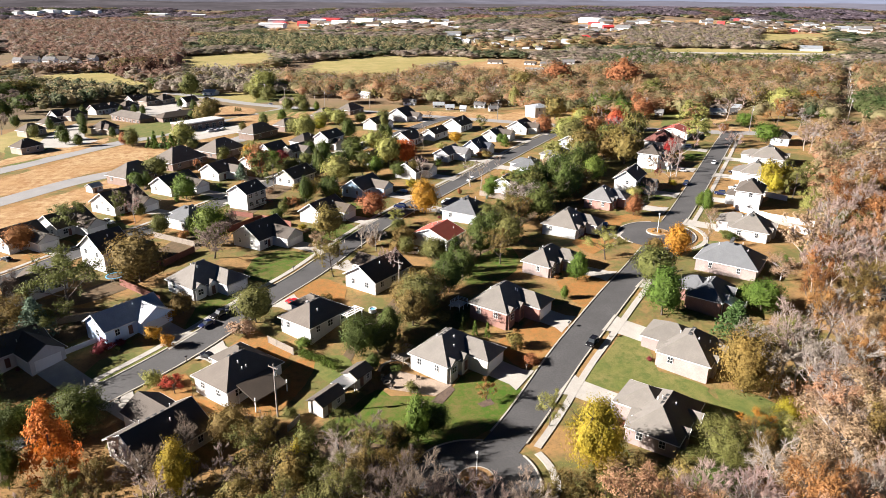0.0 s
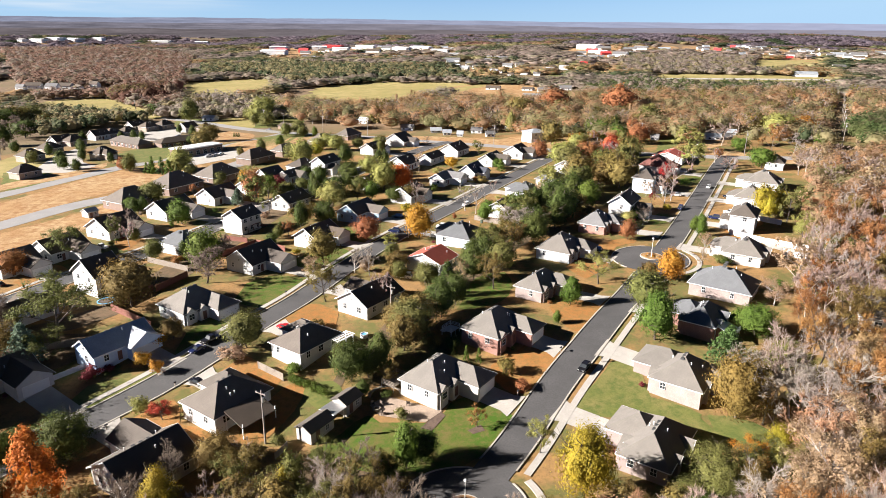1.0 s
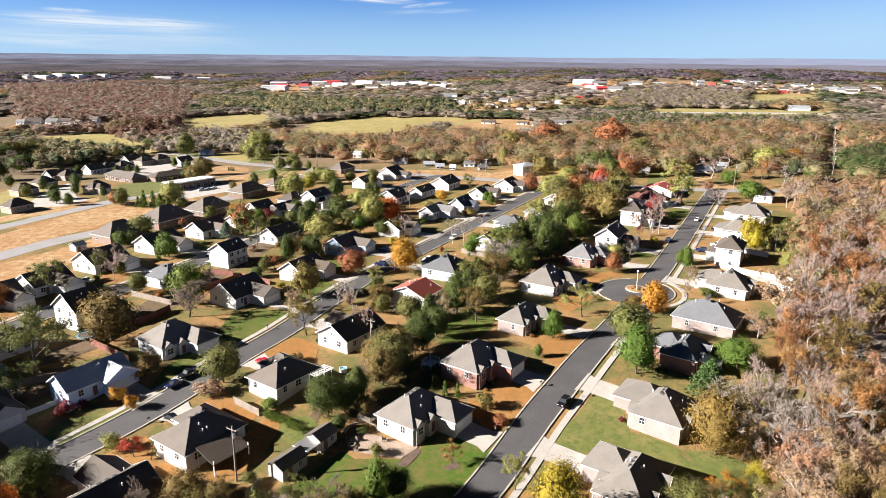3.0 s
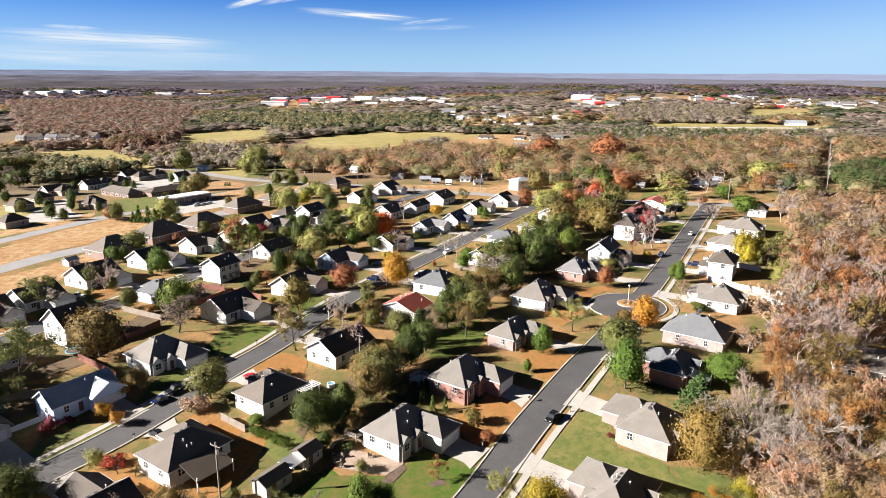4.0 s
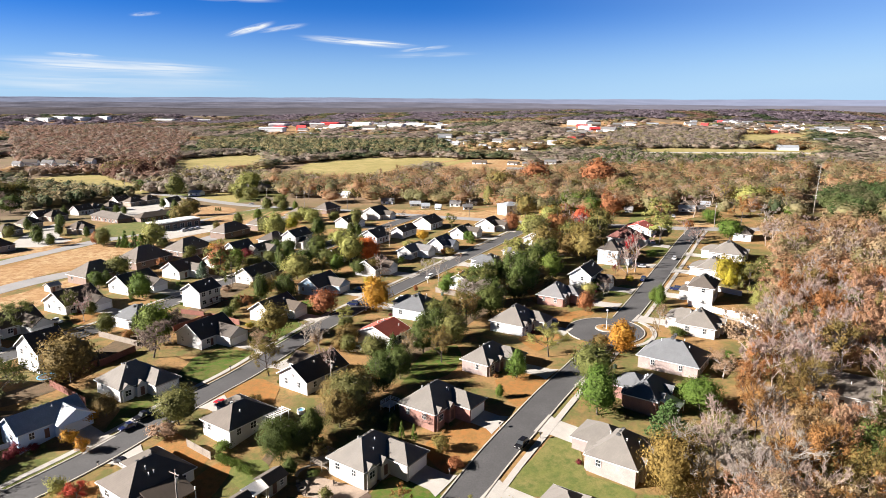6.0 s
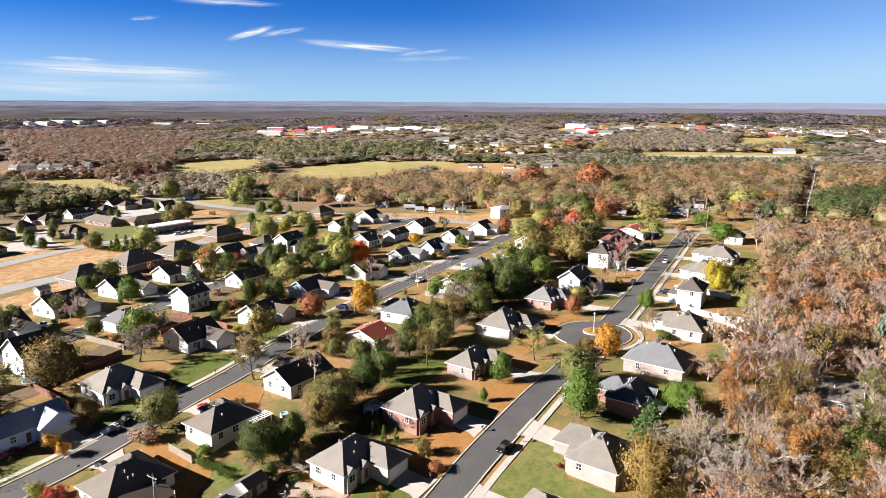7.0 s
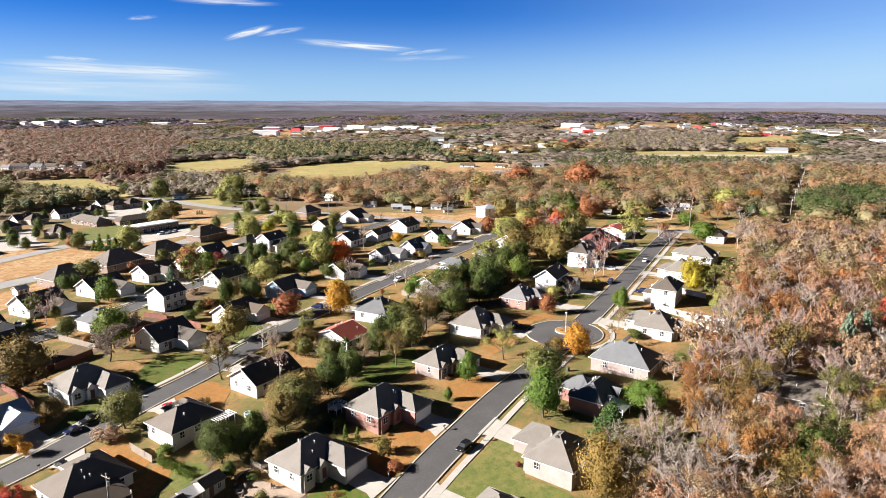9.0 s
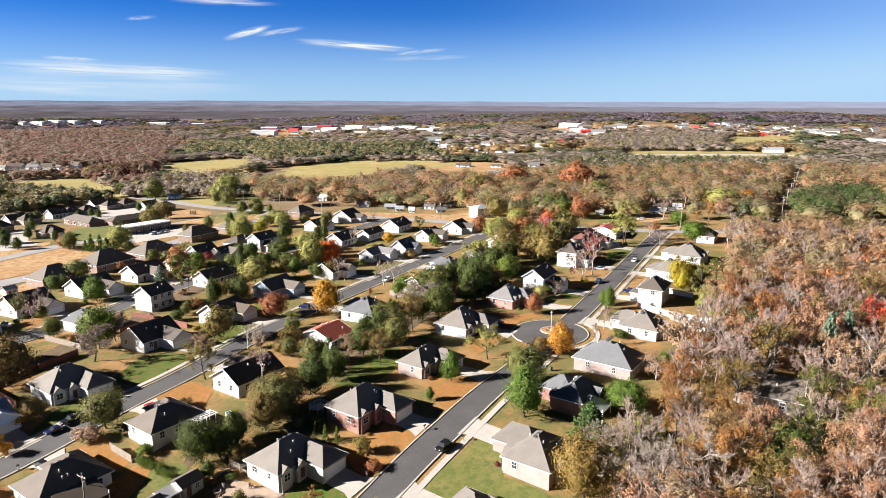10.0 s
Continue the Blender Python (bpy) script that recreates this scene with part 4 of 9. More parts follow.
def tubes(segs, sides=3, thick=1.0):
    """All segments as thin tapered prisms."""
    a = np.array([s[0] for s in segs])
    b = np.array([s[1] for s in segs])
    ra, rb = np.array([s[2] for s in segs]) * thick, np.array([s[3] for s in segs]) * thick
    d = b - a
    d /= np.linalg.norm(d, axis=1)[:, None] + 1e-9
    ref = np.where(np.abs(d[:, 2:3]) > 0.9, [[1.0, 0, 0]], [[0, 0, 1.0]])
    p = np.cross(d, ref)
    p /= np.linalg.norm(p, axis=1)[:, None]
    q = np.cross(d, p)
    V = []
    for o, r in ((a, ra), (b, rb)):
        for i in range(sides):
            t = i * math.tau / sides
            V.append(o + (p * math.cos(t) + q * math.sin(t)) * r[:, None])
    V = np.stack(V, 1)
    n, k = len(segs), 2 * sides
    F = []
    for i in range(sides):
        j = (i + 1) % sides
        F.append(np.stack([np.arange(n) * k + i, np.arange(n) * k + j, np.arange(n) * k + sides + j, np.arange(n) * k + sides + i], -1))
    return V.reshape(-1, 3), np.concatenate(F)


def blades(v):
    return np.arange(len(v)).reshape(-1, 3)


def ico(sub):
    bm = bmesh.new()
    bmesh.ops.create_icosphere(bm, subdivisions=sub, radius=1.0)
    v = np.array([q.co[:] for q in bm.verts])
    f = np.array([[q.index for q in t.verts] for t in bm.faces])
    bm.free()
    return v, f


TREE = {}
ARR = {}


def template(shape, leaf, seed, fine):
    """Trunk and crown meshes of a tree one unit high with a crown one unit wide."""
    key = (shape, leaf, seed, fine)
    if key in TREE:
        return TREE[key]
    rng = np.random.RandomState(seed * 13 + len(shape) + len(leaf) * 7)
    lm = LEAF[leaf]
    if shape in ("round", "oval"):
        segs, tips = limb_tree(rng, (7, 3, 2), spread=0.5)
        n = 130
        d = rng.normal(0, 1, (n, 3))
        d /= np.linalg.norm(d, axis=1)[:, None]
        r = rng.uniform(0.55, 1.0, (n, 1)) ** 0.6
        cen = d * r * np.array([0.46, 0.46, 0.43]) * (1 + rng.uniform(-0.2, 0.12, (n, 1))) + np.array([0, 0, 0.53])
        if shape == "oval":
            cen[:, :2] *= (1.15 - 0.75 * np.clip((cen[:, 2:3] - 0.25) / 0.75, 0, 1))
        v = leaves((1900, 2800, 4600, 9500)[fine], (0.035, 0.029, 0.0225, 0.0165)[fine], cen, 0.06, rng, (0, 0, 0.45), 0.75)
        hv, hf = ico(3 if fine > 1 else 2)
        hv = hv * ((0.66 if fine == 3 else 0.73) + rng.uniform(-0.12, 0.12, (len(hv), 1))) * np.array([0.46, 0.46, 0.43]) + np.array([0, 0, 0.53])
        if shape == "oval":
            hv[:, :2] *= (1.15 - 0.75 * np.clip((hv[:, 2:3] - 0.25) / 0.75, 0, 1))
        v = np.concatenate([v, hv[hf].reshape(-1, 3)])
        tv, tf = tubes(segs[:40], 4)
    elif shape == "cone":
        n = 90
        z = rng.uniform(0.06, 0.98, n) ** 1.15
        ang = rng.uniform(0, math.tau, n)
        r = 0.48 * (1 - z) ** 0.85 * rng.uniform(0.55, 1.05, n) + 0.01
        cen = np.stack([r * np.cos(ang), r * np.sin(ang), z], -1)
        v = leaves((1000, 2300, 3600, 7000)[fine], (0.046, 0.031, 0.025, 0.019)[fine], cen, 0.035, rng, (0, 0, 0.35))
        segs = [(np.zeros(3), np.array([0, 0, 0.95]), 0.02, 0.004)]
        tv, tf = tubes(segs, 6)
    elif shape == "pine":
        segs = [(np.zeros(3), np.array([0, 0, 0.96]), 0.02, 0.004)]
        cs = []
        for z in np.arange(0.14, 0.97, 0.075):
            k = 7
            off = rng.uniform(0, 6)
            for i in range(k):
                R = 0.52 * (1 - z) ** 0.8 * rng.uniform(0.8, 1.1) + 0.02
                t = off + i * math.tau / k
                e = np.array([R * math.cos(t), R * math.sin(t), z - 0.05 + R * 0.12])
                segs.append((np.array([0, 0, z]), e, 0.006, 0.002))
                for f in np.linspace(0.25, 1, 5):
                    cs.append(np.array([0, 0, z]) * (1 - f) + e * f)
        v = leaves((1100, 1900, 3000, 6500)[fine], (0.05, 0.04, 0.03, 0.02)[fine], np.array(cs), 0.022, rng)
        tv, tf = tubes(segs, 4)
    elif shape == "bush":
        n = 30
        d = rng.normal(0, 1, (n, 3))
        d /= np.linalg.norm(d, axis=1)[:, None]
        cen = d * rng.uniform(0.5, 1, (n, 1)) * np.array([0.4, 0.4, 0.38]) + np.array([0, 0, 0.5])
        cen[:, 2] = np.maximum(cen[:, 2], 0.12)
        v = leaves(1300 if fine else 450, 0.045 if fine else 0.07, cen, 0.08, rng, (0, 0, 0.4))
        segs = [(np.zeros(3), np.array([0.3 * math.cos(t), 0.3 * math.sin(t), 0.7]), 0.02, 0.006) for t in np.arange(0, 6, 1.3)]
        tv, tf = tubes(segs, 3)
    else:
        # bare or sparse: fine twigs drawn as slivers, with a few leaves left
        lv = ((6, 3, 2), (7, 4, 2), (9, 5, 4), (10, 6, 4))[fine]
        segs, tips = limb_tree(rng, lv, spread=0.42, base=0.22)
        a = np.array([t[0] for t in tips])
        b = np.array([t[1] for t in tips])
        n = (600, 1400, 2600, 4200)[fine]
        i = rng.randint(0, len(tips), n)
        s = a[i] + (b[i] - a[i]) * rng.uniform(0.2, 1.0, (n, 1))
        d = b[i] - a[i]
        d = d / (np.linalg.norm(d, axis=1)[:, None] + 1e-9) + rng.normal(0, 0.6, (n, 3)) + [0, 0, 0.2]
        d /= np.linalg.norm(d, axis=1)[:, None]
        w = np.cross(d, rng.normal(0, 1, (n, 3)))
        w /= np.linalg.norm(w, axis=1)[:, None] + 1e-9
        ln_ = rng.uniform(0.035, 0.09, (n, 1))
        wd = (0.010, 0.0062, 0.0042, 0.0028)[fine]
        v = np.stack([s - w * wd, s + w * wd, s + d * ln_], 1).reshape(-1, 3)
        if shape == "sparse":
            tuft = b[rng.choice(len(b), min(len(b), 70), replace=False)]
            v = np.concatenate([v, leaves((700, 2000, 3000, 5000)[fine], (0.034, 0.019, 0.0145, 0.012)[fine], tuft, 0.04, rng, (0, 0, 0.4))])
        tv, tf = tubes(segs[:(14, 40, 150, 250)[fine]], 3, 1.1)
    tm = {"greytwig": greybark, "browntwig": tanbark, "darktwig": bark, "pink": greybark, "tan": greybark}.get(leaf, bark)
    ARR[key] = (tv, tf, v, tm, lm)
    TREE[key] = (quick("trunk", tv, tf, tm, True), quick("crown", v, blades(v), lm))
    return TREE[key]


TREEW = {"round": "broad-crowned", "oval": "oval-crowned", "cone": "dense conical", "pine": "tiered", "bush": "low rounded", "bare": "bare-branched", "sparse": "thinly leaved"}
LEAFW = {"darktwig": "dark brown", "woodrust": "rust-leaved", "brownolive": "olive-brown", "umber": "golden-brown", "lime": "yellow-green", "greytwig": "grey", "browntwig": "brown", "bluepine": "blue-green", "cedar": "dark evergreen", "pine": "green needled"}


FAR_TREES = {}
SPOTS = []


def tree(x, y, w, h, shape, leaf, group="trees of the neighbourhood"):
    rng = random.Random(int(x * 57 + y * 91))
    SPOTS.append((x, y))
    r_ = math.hypot(x, y)
    if r_ > FAR_R:
        FAR_TREES.setdefault((shape, leaf), []).append((x, y, w, h, rng.randint(1, 3), rng.uniform(0, math.tau)))
        return
    fine = 3 if (r_ < 125 and w > 6 and shape != "bush") else 2 if r_ < 175 else 1 if r_ < 230 else 0
    tm, cm_ = template(shape, leaf, rng.randint(1, 3), fine)
    what = "shrub" if shape == "bush" else "tree"
    t = empty(what, x, y, gzf(x, y) - 0.1, rng.uniform(0, 360), "%s %s %s" % (TREEW[shape], LEAFW.get(leaf, leaf), "shrub in a yard bed" if what == "shrub" else "tree standing in grass"), what, group)
    t.scale = (w, w, h)
    put("stem" if what == "shrub" else "trunk", tm, t)
    put("crown", cm_, t)
    return t


FAR_R = 318.0
tree(-61.1, 86.9, 11.8, 14.2, "cone", "orange")
tree(-62.7, 98.5, 9.8, 9.4, "round", "cedar")
tree(-67.1, 84.2, 6.5, 9.7, "round", "cedar")
tree(-39.2, 81.4, 6.8, 11.3, "oval", "yellow")
tree(-21.6, 84.1, 3.8, 8.8, "oval", "yellow")
tree(-35.8, 95.9, 8.4, 6.9, "round", "brownolive")
tree(-30.6, 95.1, 5.2, 5.1, "bare", "browntwig")
tree(-3.4, 94.6, 6.0, 10.0, "oval", "green")
tree(-16.0, 120.3, 8.8, 9.7, "round", "cedar")
tree(-10.3, 122.9, 7.1, 9.5, "cone", "cedar")
tree(-4.1, 134.4, 10.7, 10.5, "round", "olive")
tree(2.3, 144.6, 8.7, 10.4, "oval", "cedar")
tree(51.1, 147.2, 11.1, 10.0, "round", "olive")
tree(49.3, 133.0, 10.3, 12.1, "oval", "green")
tree(61.4, 123.6, 10.1, 9.1, "pine", "pine")
tree(56.9, 107.2, 12.2, 13.7, "round", "umber")
tree(24.8, 86.4, 11.0, 14.1, "oval", "yellow")
tree(19.5, 98.2, 5.2, 6.6, "sparse", "lime")
tree(46.4, 90.8, 8.3, 6.6, "round", "olive")
tree(41.0, 79.0, 7.6, 6.1, "round", "green")
tree(62.8, 164.8, 8.9, 9.8, "oval", "gold")
tree(33.8, 150.3, 6.0, 7.8, "oval", "green")
tree(43.4, 163.1, 10.6, 8.2, "sparse", "lime")
tree(60.4, 199.0, 6.6, 7.2, "oval", "rust")
tree(-64.7, 178.1, 11.5, 13.5, "round", "green")
tree(-75.1, 153.5, 14.6, 13.7, "round", "brownolive")
tree(-85.1, 137.1, 18.5, 14.3, "sparse", "olive")
tree(-83.7, 128.4, 9.6, 7.4, "sparse", "olive")
tree(-86.3, 127.4, 9.9, 10.0, "pine", "bluepine")
tree(-40.6, 132.5, 9.7, 9.2, "round", "olive")
tree(-26.9, 154.8, 10.0, 9.6, "sparse", "brownolive")
tree(-32.0, 182.6, 10.2, 10.5, "round", "brownolive")
tree(-21.6, 202.9, 10.5, 8.2, "round", "rust")
tree(-5.0, 204.0, 11.3, 12.3, "oval", "gold")
tree(10.9, 167.2, 9.3, 10.2, "oval", "cedar")
tree(15.7, 161.0, 8.2, 9.2, "sparse", "brownolive")
tree(5.8, 151.4, 7.0, 8.8, "round", "cedar")
tree(15.9, 184.7, 10.2, 10.2, "sparse", "olive")
tree(22.8, 186.8, 11.3, 10.2, "sparse", "brownolive")
tree(19.1, 174.2, 8.8, 9.7, "round", "olive")
tree(30.6, 195.4, 10.7, 11.1, "round", "cedar")
tree(29.4, 214.1, 12.8, 11.6, "sparse", "olive")
tree(42.0, 216.5, 11.9, 13.2, "oval", "cedar")
tree(67.5, 220.6, 6.0, 5.3, "bush", "green")
tree(85.6, 206.7, 4.4, 6.0, "oval", "green")
tree(119.1, 226.5, 10.4, 8.5, "round", "yellow")
tree(145.0, 295.4, 12.6, 9.7, "round", "green")
tree(71.6, 133.7, 9.6, 8.0, "round", "green")
tree(69.5, 136.6, 6.3, 5.1, "bush", "green")
tree(82.1, 147.6, 8.5, 6.6, "sparse", "tan")
tree(-118.8, 177.0, 9.5, 7.9, "round", "rust")
tree(-110.4, 190.7, 13.1, 10.1, "sparse", "olive")
tree(-90.4, 225.5, 8.6, 9.2, "oval", "green")
tree(-45.5, 219.6, 5.5, 8.8, "oval", "cedar")
tree(-36.4, 219.8, 6.6, 9.1, "oval", "cedar")
tree(-56.9, 124.0, 3.6, 3.7, "bush", "gold")
tree(-61.1, 127.1, 4.5, 3.4, "bush", "gold")
tree(-55.7, 111.9, 4.9, 4.1, "bush", "lime")
tree(-50.5, 109.5, 5.3, 4.3, "sparse", "red")
tree(-70.2, 124.1, 4.6, 2.8, "bush", "burgundy")
tree(-70.9, 121.9, 2.9, 2.5, "bush", "burgundy")
tree(-67.5, 124.9, 2.7, 1.9, "bush", "burgundy")
tree(-60.6, 134.2, 4.1, 3.3, "bush", "gold")
tree(-58.3, 136.7, 5.5, 5.2, "round", "brownolive")
tree(8.9, 106.0, 3.7, 4.3, "sparse", "rust")
tree(6.2, 118.9, 3.7, 4.6, "round", "burgundy")
tree(7.6, 126.4, 1.8, 3.8, "cone", "green")
tree(10.2, 125.7, 1.7, 3.8, "cone", "green")
tree(-62.8, 183.7, 11.6, 9.0, "sparse", "darktwig")
tree(-61.3, 168.5, 12.7, 9.8, "sparse", "darktwig")
tree(-26.7, 101.7, 3.2, 2.5, "bush", "olive")
tree(-5.0, 108.8, 3.3, 2.7, "bush", "olive")
tree(-12.5, 152.9, 6.3, 8.2, "bare", "pink")
tree(-22.0, 174.6, 5.3, 7.0, "bare", "greytwig")
tree(-18.9, 175.2, 4.8, 4.5, "bush", "tan")
tree(-10.1, 175.2, 7.1, 6.4, "round", "brownolive")
tree(-28.2, 123.7, 4.9, 2.4, "bush", "green")
tree(-9.0, 168.4, 5.1, 5.7, "round", "olive")
tree(-1.3, 162.8, 8.3, 7.5, "round", "olive")
tree(9.1, 202.8, 6.1, 5.5, "sparse", "tan")
tree(-13.7, 193.2, 5.8, 5.2, "sparse", "lime")
tree(-97.0, 205.8, 4.5, 5.0, "round", "olive")
tree(-96.3, 199.8, 5.7, 8.3, "bare", "pink")
tree(-104.7, 208.6, 5.5, 8.7, "bare", "browntwig")
tree(-99.6, 162.3, 5.1, 4.8, "bush", "olive")
tree(115.8, 252.2, 3.8, 2.2, "bush", "rust")
tree(72.6, 170.1, 3.7, 7.1, "bare", "tan")
tree(80.9, 177.2, 5.2, 2.6, "bush", "olive")
tree(18.6, 116.9, 3.9, 2.4, "bush", "rust")
tree(54.2, 132.9, 2.7, 1.6, "bush", "cedar")
tree(1.1, 144.8, 8.1, 9.8, "oval", "cedar")
tree(3.7, 156.5, 7.2, 9.9, "cone", "cedar")
tree(-3.5, 138.4, 11.0, 9.6, "round", "brownolive")
tree(-7.1, 136.4, 9.0, 8.5, "round", "brownolive")
tree(10.5, 176.4, 7.1, 9.2, "oval", "cedar")
tree(14.1, 177.3, 8.0, 9.9, "round", "cedar")
tree(17.1, 185.4, 11.1, 9.1, "sparse", "olive")
tree(21.1, 192.4, 11.5, 8.8, "sparse", "brownolive")
tree(25.2, 200.2, 13.9, 10.7, "sparse", "greytwig")
tree(29.0, 218.7, 10.7, 11.8, "round", "cedar")
tree(34.2, 223.3, 9.9, 12.2, "oval", "cedar")
tree(39.5, 229.7, 10.1, 12.6, "oval", "cedar")
tree(44.5, 224.0, 11.0, 12.1, "round", "cedar")
tree(44.8, 252.5, 11.1, 12.5, "sparse", "lime")
tree(50.8, 243.8, 10.8, 12.2, "oval", "cedar")
tree(58.3, 271.3, 13.2, 13.3, "round", "brownolive")
tree(7.4, 164.2, 5.0, 7.1, "sparse", "tan")
tree(58.2, 294.6, 14.2, 13.0, "round", "olive")
tree(70.0, 305.3, 14.8, 12.1, "round", "rust")
tree(77.2, 308.7, 13.6, 10.9, "sparse", "pink")
tree(69.9, 332.0, 12.8, 11.8, "round", "lime")
tree(-88.6, 223.9, 8.9, 9.1, "oval", "green")
tree(-114.4, 242.5, 6.6, 5.4, "round", "green")
tree(-116.8, 255.9, 6.3, 5.7, "round", "olive")
tree(-110.9, 253.9, 11.2, 8.7, "round", "olive")
tree(-76.0, 247.6, 5.8, 6.8, "pine", "bluepine")
tree(-93.9, 283.2, 7.2, 5.5, "round", "olive")
tree(-68.4, 247.5, 13.0, 11.8, "sparse", "olive")
tree(-80.7, 274.7, 5.7, 8.1, "round", "gold")
tree(-65.8, 271.8, 7.8, 6.0, "round", "burgundy")
tree(-95.4, 358.4, 5.8, 7.5, "oval", "olive")
tree(-103.5, 347.3, 4.3, 4.6, "oval", "cedar")
tree(-134.7, 310.1, 4.7, 5.7, "cone", "green")
tree(-127.8, 304.9, 6.0, 8.1, "cone", "pine")
tree(-123.3, 302.1, 5.9, 7.3, "cone", "green")
tree(-118.4, 299.0, 4.5, 6.0, "cone", "cedar")
tree(-121.6, 312.4, 11.3, 11.7, "round", "lime")
tree(-114.0, 303.5, 6.5, 5.3, "round", "olive")
tree(-152.1, 316.3, 4.2, 6.6, "oval", "rust")
tree(-146.2, 313.4, 6.9, 8.4, "oval", "olive")
tree(-179.8, 316.6, 6.6, 7.5, "oval", "cedar")
tree(-171.1, 312.0, 5.7, 6.7, "oval", "cedar")
tree(-181.8, 338.2, 4.6, 6.5, "oval", "cedar")
tree(-194.4, 362.4, 4.9, 6.9, "oval", "cedar")
tree(-163.6, 330.7, 4.4, 6.2, "oval", "cedar")
tree(-212.5, 398.5, 6.3, 8.4, "oval", "cedar")
tree(-83.6, 188.3, 6.5, 6.8, "round", "olive")
tree(-75.3, 183.8, 4.5, 3.0, "bush", "rust")
tree(-102.4, 204.0, 5.7, 9.1, "sparse", "olive")
tree(-100.3, 209.7, 9.7, 10.3, "bare", "darktwig")
tree(-102.7, 201.5, 3.0, 2.3, "bush", "olive")
tree(-90.9, 220.7, 2.2, 2.5, "bush", "green")
tree(-82.0, 239.2, 2.8, 1.7, "bush", "green")
tree(-97.9, 261.9, 4.5, 5.3, "sparse", "rust")
tree(-51.5, 200.8, 5.1, 4.0, "round", "cedar")
tree(-50.7, 205.9, 3.5, 4.5, "round", "olive")
tree(-53.7, 198.0, 3.0, 2.1, "bush", "burgundy")
tree(-52.0, 214.5, 2.3, 3.4, "cone", "green")
tree(-45.7, 217.1, 5.4, 9.7, "oval", "cedar")
tree(-41.6, 190.6, 3.3, 2.3, "bush", "yellow")
tree(-37.7, 186.8, 2.5, 1.6, "bush", "green")
tree(-32.8, 170.4, 7.3, 5.9, "sparse", "tan")
tree(-70.4, 326.4, 12.4, 10.7, "round", "olive")
tree(-65.2, 361.0, 9.3, 7.2, "round", "lime")
tree(-60.9, 368.6, 10.9, 8.4, "round", "lime")
tree(-44.3, 317.3, 8.8, 11.1, "oval", "cedar")
tree(-27.8, 312.5, 6.1, 8.6, "oval", "cedar")
tree(-29.2, 341.3, 5.3, 9.5, "round", "olive")
tree(-30.2, 294.4, 11.6, 9.4, "round", "lime")
tree(-21.1, 272.7, 10.7, 8.3, "round", "green")
tree(-39.2, 289.3, 8.6, 7.9, "round", "cedar")
tree(-17.0, 280.9, 9.9, 8.5, "round", "orange")
tree(-7.6, 243.7, 6.3, 9.5, "bare", "pink")
tree(-5.0, 243.3, 4.3, 3.9, "bare", "pink")
tree(-1.1, 264.5, 3.7, 3.3, "bush", "green")
tree(27.1, 303.6, 4.1, 4.9, "round", "green")
tree(0.3, 295.6, 6.1, 3.2, "bush", "lime")
tree(6.6, 306.6, 6.5, 5.4, "round", "gold")
tree(16.6, 277.4, 4.8, 3.1, "bush", "rust")
tree(-49.3, 259.9, 4.8, 10.1, "oval", "cedar")
tree(-46.3, 261.5, 5.8, 9.5, "oval", "cedar")
tree(-39.7, 262.0, 7.9, 8.2, "round", "cedar")
tree(-31.0, 264.0, 8.9, 7.1, "round", "olive")
tree(-38.9, 244.1, 12.8, 9.9, "round", "lime")
tree(-39.0, 221.8, 8.2, 8.4, "oval", "cedar")
tree(-45.0, 225.2, 4.7, 6.6, "round", "brownolive")
tree(-12.8, 186.8, 4.6, 4.1, "round", "olive")
tree(10.7, 234.0, 9.2, 9.7, "bare", "greytwig")
tree(16.6, 220.8, 5.2, 5.6, "round", "green")
tree(24.3, 223.2, 11.0, 8.5, "sparse", "lime")
tree(30.3, 210.5, 6.2, 9.8, "round", "cedar")
tree(6.6, 224.3, 2.0, 2.7, "bush", "rust")
tree(29.4, 207.3, 7.3, 9.5, "round", "cedar")
tree(33.0, 206.0, 7.3, 9.5, "oval", "cedar")
tree(38.0, 221.2, 8.7, 10.1, "oval", "cedar")
tree(41.9, 222.0, 8.7, 10.1, "round", "cedar")
tree(45.0, 243.4, 9.5, 9.8, "round", "cedar")
tree(50.2, 241.8, 10.6, 10.8, "oval", "cedar")
tree(56.0, 259.5, 11.6, 11.5, "round", "olive")
tree(57.0, 301.2, 14.5, 13.2, "round", "lime")
tree(68.9, 268.6, 13.0, 10.8, "round", "brownolive")
tree(59.6, 262.7, 7.7, 9.5, "oval", "cedar")
tree(46.3, 268.9, 9.4, 8.6, "sparse", "lime")
tree(51.1, 334.5, 7.7, 7.7, "sparse", "rust")
tree(72.6, 346.7, 7.4, 7.4, "round", "gold")
tree(82.4, 317.5, 9.3, 10.3, "oval", "red")
tree(84.7, 298.5, 11.6, 10.6, "round", "olive")
tree(93.3, 268.6, 6.9, 8.4, "sparse", "red")
tree(81.9, 232.0, 9.7, 10.2, "bare", "pink")
tree(79.6, 239.2, 3.3, 4.5, "sparse", "burgundy")
tree(82.3, 229.8, 3.7, 3.0, "bush", "yellow")
tree(64.5, 214.9, 5.5, 5.0, "round", "lime")
tree(69.3, 213.6, 4.3, 4.7, "bare", "greytwig")
tree(111.3, 288.4, 14.4, 12.6, "sparse", "lime")
tree(81.6, 176.2, 4.9, 2.4, "bush", "cedar")
tree(80.9, 179.9, 3.3, 1.7, "bush", "olive")
tree(113.1, 218.7, 7.3, 8.4, "oval", "yellow")
tree(-134.1, 516.2, 23.6, 18.2, "round", "lime")
tree(-121.4, 521.1, 12.4, 9.6, "round", "lime")
tree(-142.8, 509.2, 12.3, 10.4, "round", "olive")
